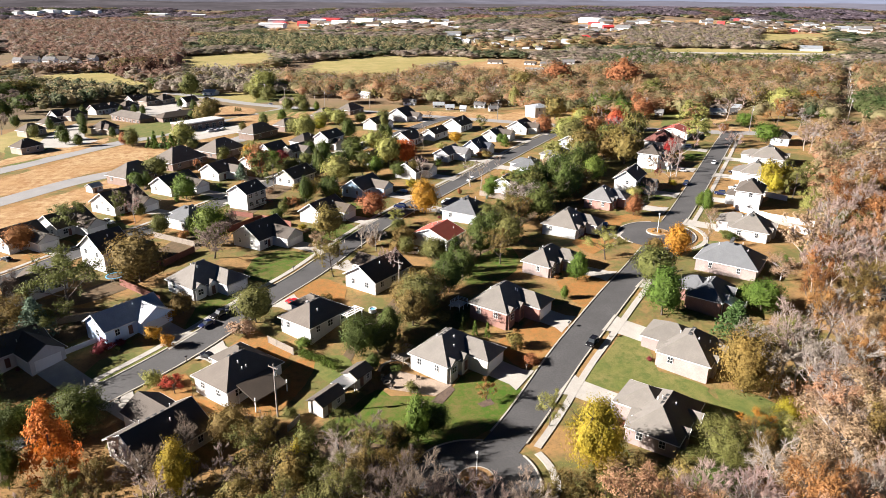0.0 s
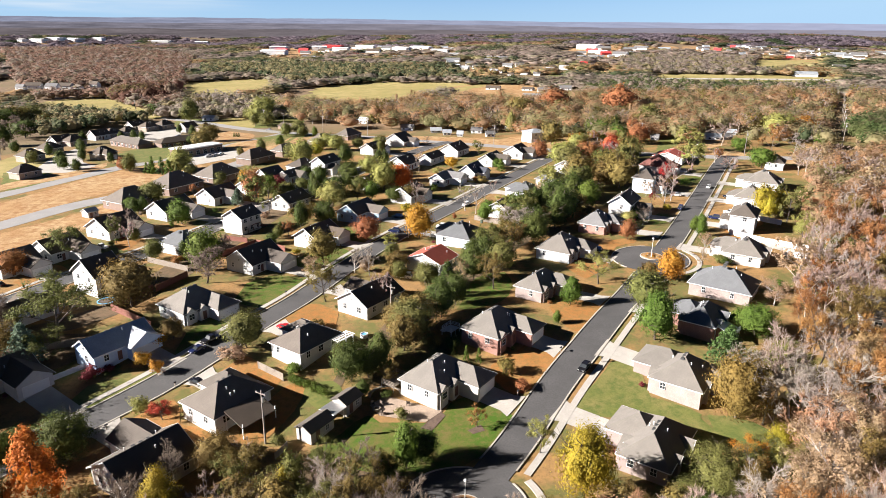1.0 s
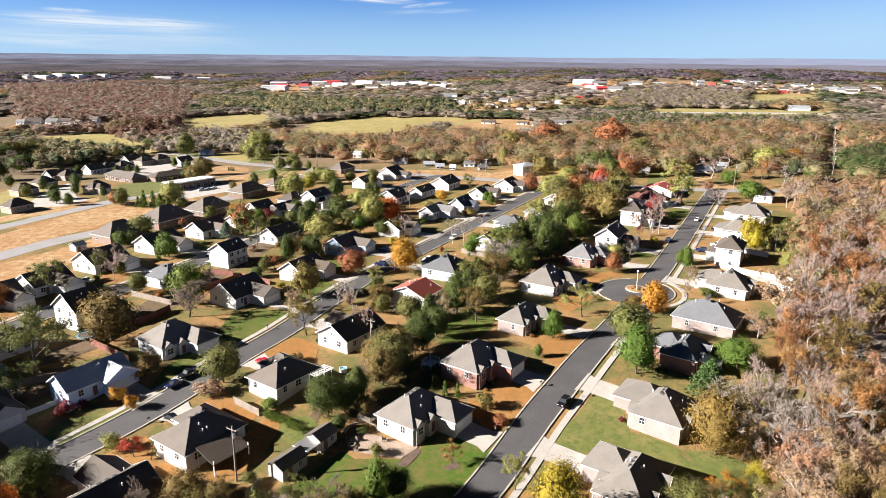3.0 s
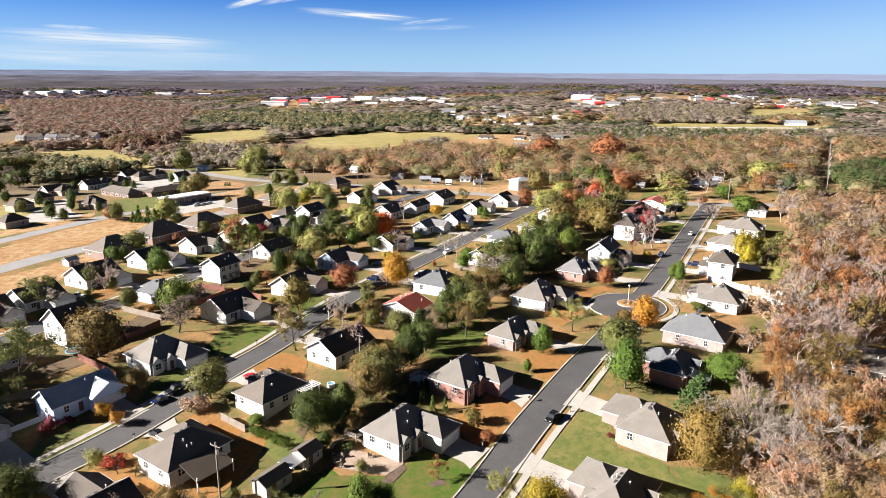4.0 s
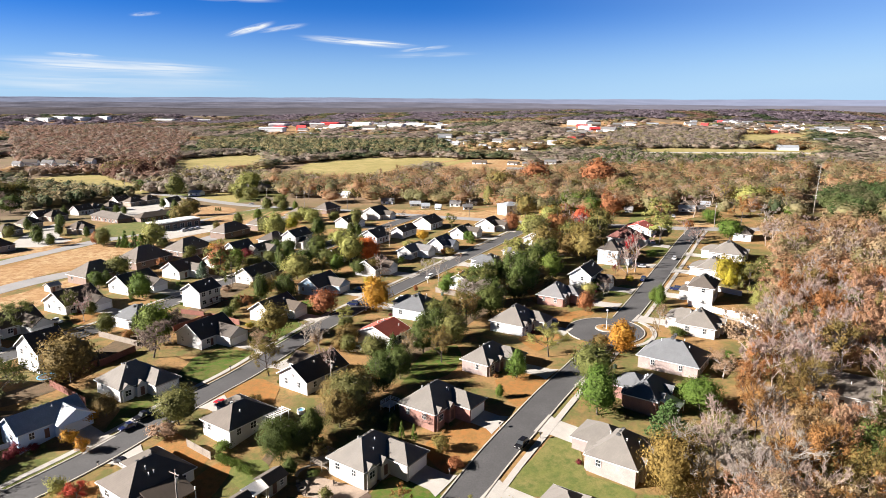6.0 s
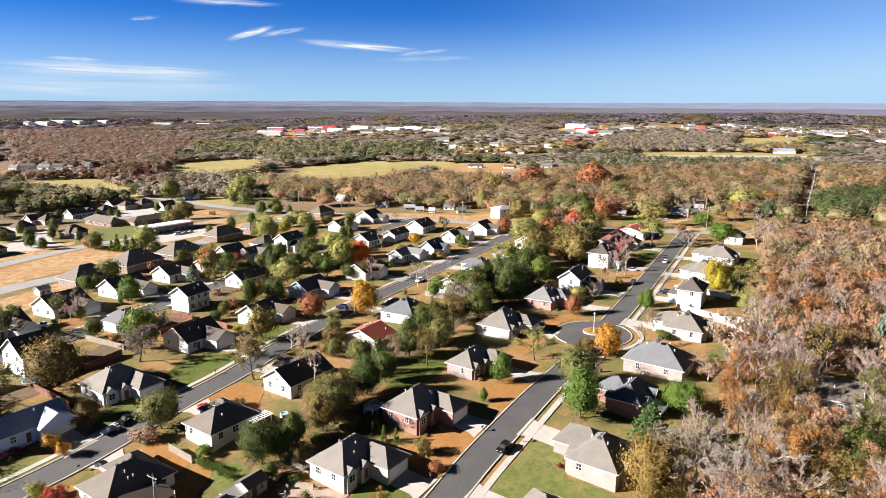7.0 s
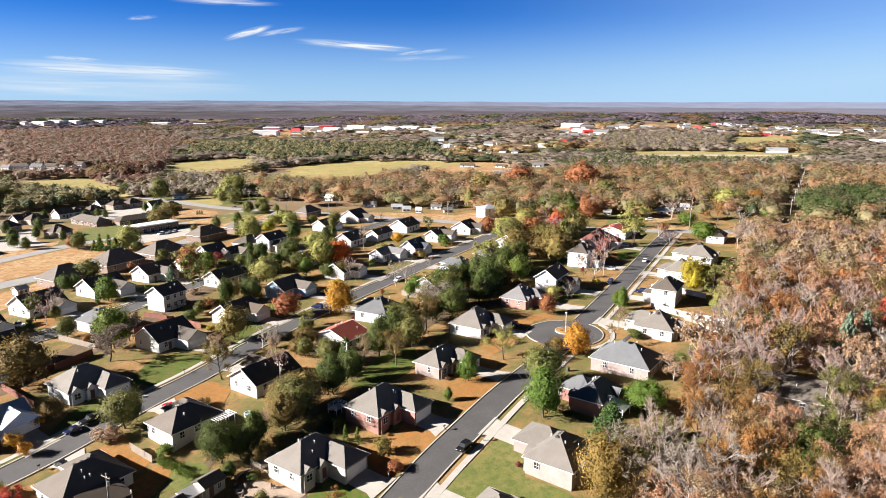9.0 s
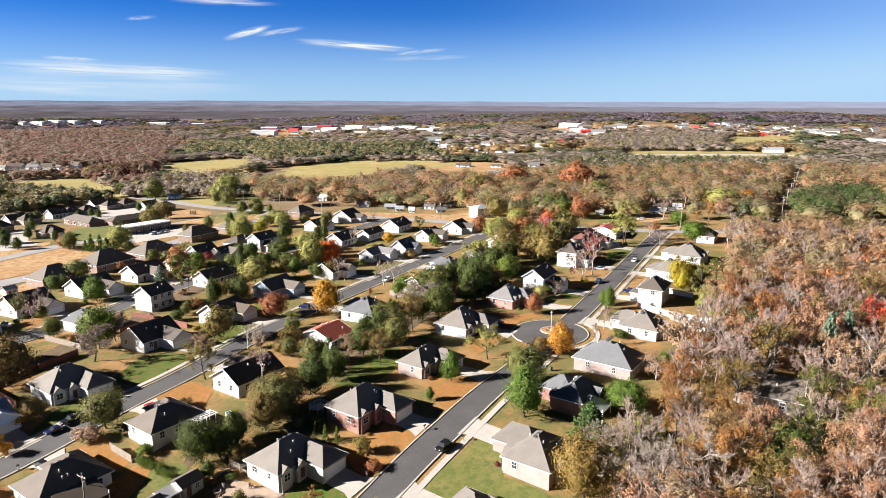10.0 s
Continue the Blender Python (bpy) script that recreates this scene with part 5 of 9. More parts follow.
tree(-91.2, 484.8, 10.5, 10.6, "sparse", "tan")
tree(-144.0, 388.4, 5.7, 6.1, "round", "cedar")
tree(-6.6, 363.8, 6.3, 5.8, "bare", "darktwig")
tree(128.8, 306.5, 8.0, 7.4, "bare", "pink")
tree(135.6, 320.0, 5.8, 5.5, "bush", "rust")
tree(151.4, 333.8, 10.2, 7.8, "round", "green")
tree(-89.3, 375.7, 6.3, 7.3, "oval", "green")
tree(-98.3, 431.4, 8.0, 7.4, "round", "lime")
tree(-86.2, 423.0, 9.5, 7.3, "oval", "olive")
tree(-78.1, 421.5, 4.9, 6.6, "oval", "green")
tree(-62.2, 340.1, 8.3, 7.6, "round", "yellow")
tree(-54.3, 355.8, 10.7, 9.5, "round", "lime")
tree(-25.5, 317.7, 6.2, 7.5, "oval", "cedar")
tree(-31.8, 364.0, 8.1, 7.4, "round", "olive")
tree(-43.5, 361.3, 7.3, 6.4, "round", "olive")
tree(-101.4, 341.0, 4.1, 5.4, "round", "brownolive")
tree(-60.8, 235.0, 9.5, 12.9, "sparse", "olive")
tree(-55.0, 267.7, 6.9, 6.5, "round", "olive")
tree(-47.2, 255.5, 4.3, 9.0, "oval", "cedar")
tree(-43.2, 257.1, 6.1, 8.1, "oval", "cedar")
tree(-41.2, 265.3, 4.2, 6.4, "cone", "cedar")
tree(-36.0, 269.7, 9.2, 10.7, "round", "cedar")
tree(-21.5, 265.5, 11.3, 13.4, "round", "lime")
tree(-43.0, 228.7, 5.3, 5.5, "sparse", "brownolive")
tree(-119.6, 306.1, 12.6, 9.7, "round", "lime")
tree(-8.1, 295.6, 5.4, 11.5, "bare", "browntwig")
tree(-47.9, 208.0, 4.9, 5.3, "sparse", "rust")
tree(-54.0, 200.2, 3.1, 2.0, "bush", "rust")
tree(-7.3, 251.3, 4.7, 6.2, "bare", "pink")
tree(-12.3, 190.0, 4.2, 3.4, "round", "olive")
tree(-11.7, 170.0, 4.5, 4.8, "round", "brownolive")
tree(-17.6, 171.9, 6.1, 8.3, "bare", "greytwig")
tree(-92.5, 277.2, 4.8, 4.1, "round", "olive")
tree(-82.5, 290.2, 5.0, 6.9, "sparse", "lime")
tree(-131.2, 371.8, 13.9, 10.7, "round", "brownolive")
tree(-76.4, 186.9, 3.1, 1.7, "bush", "rust")
tree(-75.2, 189.4, 3.5, 6.0, "oval", "cedar")
tree(-61.6, 229.9, 5.2, 2.6, "bush", "tan")
tree(-51.5, 232.1, 5.2, 3.2, "bush", "brownolive")
tree(-29.3, 277.0, 5.7, 4.4, "round", "burgundy")
tree(-14.0, 267.2, 9.1, 10.8, "round", "orange")
tree(-10.7, 233.9, 5.1, 4.0, "bush", "yellow")
tree(20.5, 336.0, 8.4, 7.7, "sparse", "olive")
tree(28.8, 297.8, 4.6, 5.9, "cone", "green")
tree(19.0, 274.7, 5.7, 4.2, "bush", "brownolive")
tree(50.4, 325.8, 8.2, 8.8, "round", "rust")
tree(71.3, 339.5, 13.3, 10.2, "round", "gold")
tree(73.4, 262.4, 14.7, 13.4, "round", "brownolive")
tree(85.0, 326.2, 11.0, 12.0, "round", "red")
tree(80.4, 336.7, 11.3, 10.7, "bare", "pink")
tree(82.9, 284.0, 13.4, 18.5, "sparse", "olive")
tree(107.9, 359.5, 14.3, 12.1, "round", "rust")
tree(29.3, 230.3, 9.1, 7.1, "sparse", "lime")
tree(18.6, 227.5, 6.7, 6.3, "round", "green")
tree(14.3, 230.3, 6.1, 11.7, "bare", "greytwig")
tree(22.2, 256.8, 3.8, 5.4, "bare", "pink")
tree(70.7, 216.9, 5.8, 6.2, "bare", "darktwig")
tree(87.8, 242.5, 10.5, 16.3, "bare", "pink")
tree(86.6, 248.8, 8.4, 11.0, "bare", "pink")
tree(83.9, 201.0, 4.1, 7.8, "oval", "green")
tree(125.9, 333.3, 16.0, 12.4, "sparse", "lime")
tree(132.6, 362.1, 10.7, 9.8, "round", "lime")
tree(80.1, 185.9, 4.4, 6.4, "bare", "tan")
tree(57.6, 166.8, 6.2, 4.8, "round", "brownolive")
tree(40.8, 245.9, 7.1, 7.4, "sparse", "tan")
tree(53.8, 227.2, 5.1, 3.9, "bush", "brownolive")
tree(92.9, 375.9, 10.8, 10.6, "oval", "green")
tree(98.9, 368.3, 13.4, 11.0, "round", "green")
tree(79.0, 379.1, 10.7, 8.4, "round", "olive")
tree(59.8, 334.6, 6.9, 5.3, "round", "brownolive")
tree(80.6, 249.8, 5.4, 5.9, "sparse", "tan")
tree(-186.3, 326.4, 7.5, 8.4, "oval", "cedar")
tree(-183.4, 341.2, 5.0, 7.3, "oval", "cedar")
tree(-197.3, 366.8, 7.0, 7.7, "oval", "cedar")
tree(-149.4, 312.3, 5.6, 7.1, "oval", "rust")
tree(-193.0, 423.0, 5.0, 6.4, "oval", "cedar")
tree(-184.7, 415.9, 4.9, 6.3, "oval", "cedar")
tree(-135.5, 306.5, 4.0, 5.3, "cone", "green")
tree(-132.9, 306.5, 5.7, 8.2, "cone", "green")
tree(-175.0, 451.6, 5.2, 6.7, "oval", "cedar")
tree(-157.8, 428.7, 5.8, 8.0, "oval", "cedar")
tree(-96.7, 423.4, 9.3, 9.4, "oval", "olive")
tree(-89.3, 429.4, 11.1, 10.2, "round", "olive")
tree(-138.7, 404.7, 14.2, 11.5, "round", "brownolive")
tree(-64.4, 317.6, 12.1, 13.9, "round", "lime")
tree(-111.4, 238.5, 5.1, 6.0, "oval", "cedar")
tree(-108.7, 239.7, 4.6, 6.6, "oval", "cedar")
tree(-71.0, 254.3, 10.1, 12.6, "round", "rust")
tree(-51.0, 208.4, 3.8, 4.5, "oval", "olive")
tree(-72.6, 197.3, 3.3, 3.1, "bush", "green")
tree(-61.9, 204.9, 2.4, 1.8, "bush", "tan")
tree(83.3, 205.2, 4.2, 5.5, "oval", "green")
tree(113.4, 223.3, 9.0, 11.4, "round", "yellow")
tree(86.3, 155.4, 4.0, 4.1, "round", "green")
tree(141.4, 400.8, 13.4, 10.5, "round", "lime")
tree(125.2, 281.9, 8.3, 7.6, "bare", "pink")
tree(161.7, 322.1, 9.7, 14.4, "sparse", "rust")
tree(169.7, 317.5, 16.2, 12.5, "bare", "greytwig")
tree(94.8, 273.3, 6.5, 7.3, "round", "burgundy")
tree(101.5, 267.6, 5.7, 3.0, "bush", "green")
tree(78.2, 183.5, 5.5, 6.5, "bare", "tan")
tree(130.2, 158.3, 6.3, 13.1, "pine", "bluepine")
tree(90.8, 147.8, 7.1, 5.6, "sparse", "rust")
tree(100.9, 147.0, 8.8, 6.8, "round", "yellow")
tree(110.5, 190.9, 9.0, 10.2, "sparse", "lime")
tree(126.4, 224.5, 9.3, 9.6, "sparse", "olive")
tree(94.2, 161.2, 5.9, 4.6, "sparse", "olive")
tree(160.6, 213.9, 10.7, 8.2, "sparse", "rust")
tree(152.2, 176.0, 9.2, 7.3, "sparse", "orange")
tree(-16.3, 90.6, 6.9, 8.1, "sparse", "olive")
tree(-11.1, 89.5, 7.8, 8.4, "bare", "darktwig")
tree(-7.0, 90.7, 5.9, 6.5, "sparse", "brownolive")
tree(-0.8, 96.4, 6.5, 6.5, "round", "cedar")
tree(-6.5, 91.5, 5.0, 5.0, "round", "cedar")
tree(-73.2, 95.0, 8.8, 8.5, "round", "cedar")
tree(-41.8, 91.0, 6.3, 7.4, "bare", "darktwig")
tree(-28.1, 88.8, 7.9, 9.2, "sparse", "brownolive")
tree(-46.4, 84.1, 8.1, 6.5, "bare", "darktwig")
tree(61.9, 117.4, 8.8, 8.3, "bare", "greytwig")
tree(69.9, 117.5, 11.5, 9.5, "bare", "greytwig")
tree(40.3, 84.2, 6.8, 5.5, "round", "olive")
tree(53.1, 91.7, 6.4, 6.2, "sparse", "gold")
tree(-91.9, 128.7, 11.4, 8.8, "sparse", "brownolive")
tree(-99.4, 137.3, 10.4, 9.4, "sparse", "darktwig")
tree(44.7, 415.7, 8.4, 15.1, "oval", "lime")
tree(30.4, 513.3, 8.8, 10.5, "round", "lime")
tree(87.6, 388.9, 10.6, 11.9, "oval", "green")
tree(94.3, 389.3, 11.7, 11.5, "round", "green")
tree(101.7, 386.1, 9.4, 13.5, "oval", "cedar")
tree(110.6, 386.5, 12.8, 11.8, "round", "rust")
tree(79.6, 344.7, 10.4, 10.2, "sparse", "rust")
tree(51.3, 341.7, 7.9, 6.1, "sparse", "pink")
tree(91.4, 315.6, 13.0, 12.8, "round", "brownolive")
tree(114.4, 296.1, 11.9, 13.0, "sparse", "lime")
tree(92.2, 262.1, 7.3, 10.9, "bare", "pink")
tree(28.9, 300.8, 5.2, 5.1, "cone", "green")
tree(61.5, 364.3, 13.3, 14.2, "round", "brownolive")
tree(135.6, 432.9, 20.3, 15.7, "round", "olive")
tree(87.8, 519.6, 25.2, 19.4, "round", "rust")
tree(132.5, 500.0, 29.4, 22.7, "round", "rust")
tree(59.0, 492.6, 22.0, 16.9, "round", "brownolive")
tree(148.7, 349.9, 14.2, 13.1, "bare", "browntwig")
tree(126.9, 286.4, 9.1, 7.5, "bare", "pink")
tree(196.3, 340.1, 10.2, 7.8, "round", "green")
tree(189.6, 374.6, 19.8, 15.3, "round", "lime")
tree(189.0, 405.1, 16.6, 12.8, "round", "brownolive")
tree(207.8, 381.3, 16.1, 12.4, "round", "gold")
tree(-228.9, 539.6, 10.2, 10.0, "round", "green")
tree(-186.7, 505.7, 17.7, 18.5, "oval", "olive")
tree(-133.2, 494.4, 16.7, 12.9, "round", "lime")
tree(-131.7, 481.5, 8.7, 9.4, "round", "olive")
tree(-121.8, 475.7, 13.2, 10.4, "round", "olive")
tree(-94.5, 354.9, 6.5, 7.7, "oval", "olive")
tree(-156.3, 425.4, 6.2, 7.4, "oval", "cedar")
tree(-173.8, 448.3, 3.3, 6.2, "oval", "cedar")
tree(-201.8, 423.7, 5.0, 5.1, "oval", "cedar")
tree(-144.5, 308.9, 7.1, 9.1, "round", "olive")
tree(-130.6, 426.8, 2.2, 2.9, "cone", "cedar")
tree(-129.0, 426.5, 2.2, 2.8, "cone", "cedar")
tree(-127.5, 426.3, 2.2, 2.8, "cone", "cedar")
tree(-198.3, 592.9, 18.1, 15.0, "bare", "greytwig")
tree(-181.3, 582.9, 23.5, 18.1, "bare", "greytwig")
tree(-204.0, 577.7, 11.8, 11.0, "sparse", "brownolive")
tree(9.3, 174.1, 6.5, 5.9, "oval", "cedar")
tree(24.6, 194.7, 8.7, 8.5, "round", "cedar")
tree(23.7, 206.0, 7.6, 10.0, "round", "olive")
tree(35.4, 209.2, 8.8, 7.5, "sparse", "brownolive")
tree(39.6, 211.3, 7.9, 9.5, "oval", "cedar")
tree(49.6, 231.1, 9.7, 7.6, "round", "brownolive")
tree(54.3, 246.9, 11.0, 8.8, "round", "cedar")
tree(51.4, 249.9, 9.2, 10.0, "round", "olive")
tree(55.8, 236.5, 9.4, 10.5, "round", "green")
tree(67.5, 273.7, 11.5, 13.2, "sparse", "brownolive")
tree(73.7, 292.5, 11.6, 11.7, "round", "cedar")
tree(75.9, 283.8, 11.9, 12.5, "round", "brownolive")
tree(-57.1, 286.5, 7.4, 7.0, "oval", "cedar")
tree(-37.2, 247.8, 6.9, 6.7, "oval", "cedar")
tree(-30.0, 247.4, 7.6, 7.1, "sparse", "brownolive")
tree(-25.0, 251.0, 6.4, 8.0, "round", "green")
tree(-59.7, 260.1, 7.3, 6.3, "round", "olive")
tree(-15.8, 247.5, 7.5, 6.6, "round", "cedar")
tree(-10.4, 246.8, 6.3, 7.1, "round", "brownolive")
tree(-49.7, 278.9, 7.7, 8.9, "round", "cedar")
tree(-29.4, 298.8, 9.0, 7.1, "oval", "cedar")
tree(-20.3, 289.1, 7.3, 7.8, "oval", "cedar")
tree(-78.9, 268.4, 7.6, 8.0, "sparse", "brownolive")
tree(-68.2, 264.3, 8.2, 8.5, "round", "green")
tree(-301.7, 465.4, 24.2, 18.6, "round", "cedar")
tree(-298.2, 475.3, 23.4, 18.0, "round", "brownolive")
tree(-268.8, 419.3, 19.0, 14.8, "sparse", "darktwig")
tree(-293.4, 484.9, 21.5, 16.6, "round", "olive")
tree(-256.9, 391.9, 16.1, 14.0, "oval", "cedar")
tree(-269.5, 435.3, 17.5, 13.5, "round", "cedar")
tree(-277.8, 473.1, 15.6, 12.5, "round", "brownolive")
tree(-226.4, 342.0, 10.2, 11.0, "sparse", "darktwig")
tree(-203.9, 332.7, 6.0, 7.0, "round", "olive")
tree(-207.1, 353.1, 5.5, 7.4, "oval", "cedar")
tree(-230.7, 362.2, 5.8, 7.7, "round", "cedar")
tree(-12.6, 121.6, 6.5, 7.2, "round", "cedar")
tree(-10.6, 126.6, 6.4, 7.4, "oval", "cedar")
tree(-5.7, 130.4, 8.0, 9.6, "round", "brownolive")
tree(-13.1, 115.9, 3.9, 3.8, "oval", "cedar")
tree(-8.3, 119.2, 4.8, 4.6, "sparse", "brownolive")
tree(-42.6, 128.5, 6.8, 3.4, "bush", "tan")
tree(-28.9, 121.5, 2.6, 1.6, "bush", "olive")
tree(-8.6, 115.5, 3.1, 1.6, "bush", "cedar")
tree(-26.4, 140.4, 4.2, 2.4, "bush", "brownolive")
tree(15.7, 122.1, 4.3, 4.1, "bush", "brownolive")
tree(5.1, 129.2, 2.1, 2.8, "cone", "cedar")
tree(4.7, 131.0, 3.7, 3.1, "round", "cedar")
tree(1.0, 131.6, 3.4, 3.2, "round", "brownolive")
tree(28.9, 140.4, 2.6, 3.6, "oval", "green")
tree(12.8, 129.5, 4.5, 3.6, "bare", "pink")
tree(-85.5, 100.8, 13.8, 13.9, "round", "cedar")
tree(-94.8, 117.8, 15.6, 14.2, "round", "brownolive")
tree(-112.6, 137.9, 19.5, 15.1, "round", "cedar")
tree(-99.0, 111.2, 15.2, 15.9, "round", "cedar")
tree(122.5, 149.0, 8.0, 15.5, "pine", "bluepine")
tree(128.2, 151.5, 8.0, 15.0, "pine", "bluepine")
for (shape_, leaf_), rows_ in sorted(FAR_TREES.items()):
    vs_, tv_, tf_, off_ = [], [], [], 0
    for x, y, w, h, seed_, a in rows_:
        template(shape_, leaf_, seed_, 0)
        tv, tf, v, tm, lm = ARR[(shape_, leaf_, seed_, 0)]
        M = np.array([[math.cos(a) * w, -math.sin(a) * w, 0], [math.sin(a) * w, math.cos(a) * w, 0], [0, 0, h]]).T
        o = np.array([x, y, gzf(x, y) - 0.1])
        vs_.append(v @ M + o)
        tv_.append(tv @ M + o)
        tf_.append(tf + off_)
        off_ += len(tv)
    v = np.concatenate(vs_)
    ob = put("far_trees", quick("far_trees", v, blades(v), lm))
    tagged(ob, "%s %s trees round the far houses" % (TREEW[shape_], LEAFW.get(leaf_, leaf_)), "trees", kind="stuff")
    put("trunk_crowd", quick("trunk_crowd", np.concatenate(tv_), np.concatenate(tf_), tm, True), ob)["kind"] = "stuff"


# ---- distant buildings ----
FARC = {"white": plain("far_white_wall", (0.74, 0.74, 0.73), 0.6, 0.06, 0.1), "grey": plain("far_grey_wall", (0.42, 0.41, 0.40), 0.7, 0.1, 0.1),
        "red": plain("far_red_wall", (0.50, 0.05, 0.05), 0.6, 0.1, 0.1), "brown": plain("far_brown_wall", (0.22, 0.15, 0.11), 0.7, 0.15, 0.1)}
BUILT = []


def far_building(x, y, w, h, colour):
    rng = random.Random(int(x * 3 + y))
    d = w * rng.uniform(0.5, 0.8)
    big = w > 33
    b = empty("distant_building", x, y, None, rng.uniform(-35, 10), "%s distant %s with a low roof" % (colour, "commercial building" if big else "house"), "building", "distant buildings")
    h = min(max(h, 3.2), 11.0 if w > 20 else 7.5)
    BUILT.append((x, y, w))
    e = h * (0.85 if big else 0.55)
    pitch = (h - e) / (d / 2)
    bm = bmesh.new()
    wall_block(bm, d, w, e, pitch, True, 0, 0, "x", -3)
    part("wall", bm, FARC[colour], b)
    bm = bmesh.new()
    gable_roof(bm, d, w, e, pitch, 0.4, 0.25, 0, "x")
    rm = FARC["red"] if colour == "red" else (FARC["white"] if big else MATS[rng.choice(("grey_roof", "brownblack_roof", "palegrey_roof"))])
    part("roof", bm, rm, b)
    n = 2 if y < 800 else 0
    for k in range(n):
        add_window(b, -w / 2 + w * (k + 0.5) / n, -d / 2 - 0.02, min(1.0, e * 0.3), 0, 1.4, 1.35)


far_building(651, 951, 33.6, 7.7, "white")
far_building(431, 816, 24.8, 6.2, "white")
far_building(34, 997, 11.8, 5.1, "grey")
far_building(51, 1014, 9.6, 5.2, "white")
far_building(98, 1022, 14.6, 6.1, "white")
far_building(117, 1041, 12.4, 5.3, "white")
far_building(226, 1059, 15.3, 6.4, "white")
far_building(154, 954, 8.0, 6.5, "grey")
far_building(179, 993, 8.3, 5.1, "white")
far_building(121, 871, 8.3, 4.5, "white")
far_building(108, 885, 10.5, 4.5, "grey")
far_building(88, 872, 7.3, 3.7, "white")
far_building(54, 702, 14.2, 4.2, "white")
far_building(82, 610, 16.0, 5.2, "white")
far_building(101, 667, 12.0, 4.6, "grey")
far_building(125, 684, 11.5, 4.7, "white")
far_building(88, 687, 10.7, 3.5, "white")
far_building(162, 394, 8.4, 3.2, "white")
far_building(171, 392, 5.0, 2.8, "grey")
far_building(182, 384, 3.5, 2.5, "white")
far_building(-64, 493, 9.0, 5.1, "white")
far_building(-54, 483, 7.0, 4.2, "grey")
far_building(-21, 446, 8.1, 3.8, "white")
far_building(-2, 430, 6.7, 3.0, "grey")
far_building(5, 416, 5.0, 2.1, "white")
far_building(24, 424, 6.6, 3.6, "white")
far_building(34, 425, 6.1, 2.9, "grey")
far_building(13, 408, 3.4, 1.7, "white")
far_building(45, 432, 4.7, 2.2, "white")
far_building(-459, 773, 16.3, 7.0, "white")
far_building(-430, 758, 13.7, 7.5, "white")
far_building(-421, 770, 13.8, 6.8, "grey")
far_building(-400, 756, 10.3, 5.9, "white")
far_building(-398, 788, 10.7, 6.9, "white")
far_building(-467, 761, 10.8, 6.2, "grey")
far_building(-174, 512, 9.9, 3.8, "white")
far_building(-104, 465, 11.6, 3.7, "brown")
far_building(153, 373, 8.0, 3.0, "white")
far_building(161, 372, 3.8, 2.7, "grey")
far_building(121, 374, 4.1, 2.3, "grey")
far_building(31, 404, 5.3, 2.8, "white")
far_building(-359, 1489, 52.1, 12.9, "white")
far_building(-387, 1648, 37.4, 12.7, "white")
far_building(-312, 1570, 21.7, 10.5, "red")
far_building(-292, 1659, 34.3, 12.6, "white")
far_building(-266, 1700, 43.8, 14.5, "red")
far_building(-232, 1598, 35.6, 10.6, "white")
far_building(-214, 1708, 23.4, 9.6, "white")
far_building(-184, 1674, 42.8, 12.6, "white")
far_building(-153, 1553, 29.1, 8.7, "white")
far_building(-130, 1631, 22.2, 10.7, "white")
far_building(-90, 1572, 37.3, 14.7, "white")
far_building(-96, 1903, 16.1, 8.9, "white")
far_building(-48, 1575, 48.0, 14.7, "white")
far_building(-29, 1881, 25.5, 7.0, "white")
far_building(-1248, 2079, 28.9, 11.4, "white")
far_building(-1204, 2085, 45.1, 13.5, "white")
far_building(-1193, 2159, 46.2, 11.5, "white")
far_building(-1143, 2173, 54.3, 11.5, "white")
far_building(-1096, 2233, 38.1, 14.0, "white")
far_building(-998, 2270, 19.0, 9.3, "white")
far_building(-925, 2299, 75.8, 9.3, "grey")
far_building(-788, 2288, 41.1, 13.6, "grey")
far_building(-531, 1804, 16.0, 7.0, "white")
far_building(326, 1541, 47.8, 10.2, "white")
far_building(345, 1491, 30.9, 8.5, "white")
far_building(324, 1261, 26.3, 9.5, "white")
far_building(398, 1477, 25.7, 7.1, "white")
far_building(426, 1492, 28.7, 8.6, "white")
far_building(270, 1256, 15.1, 9.5, "white")
far_building(141, 1703, 17.3, 9.5, "white")
far_building(73, 1100, 9.3, 8.2, "white")
far_building(160, 1081, 14.7, 4.1, "white")
far_building(12, 1174, 13.9, 7.6, "white")
far_building(24, 1169, 13.8, 8.7, "white")
far_building(587, 1553, 14.0, 9.2, "white")
far_building(769, 1764, 19.4, 8.9, "white")
far_building(598, 1313, 16.9, 8.0, "grey")
far_building(820, 1780, 13.2, 9.1, "white")
far_building(635, 1269, 16.6, 9.2, "white")
far_building(692, 1448, 13.5, 7.4, "white")
far_building(741, 1425, 16.2, 7.4, "white")
far_building(800, 1466, 14.0, 9.2, "white")
far_building(687, 1227, 14.1, 7.8, "grey")
far_building(720, 1264, 24.4, 8.0, "grey")
far_building(716, 1225, 14.3, 11.8, "white")
far_building(756, 1263, 27.1, 8.1, "white")
far_building(856, 1359, 18.8, 8.9, "white")
far_building(819, 1262, 20.1, 8.3, "white")
far_building(868, 1310, 18.4, 10.1, "white")
far_building(535, 931, 17.9, 6.9, "white")
far_building(552, 1278, 11.7, 6.4, "grey")
far_building(623, 1398, 12.8, 8.5, "white")


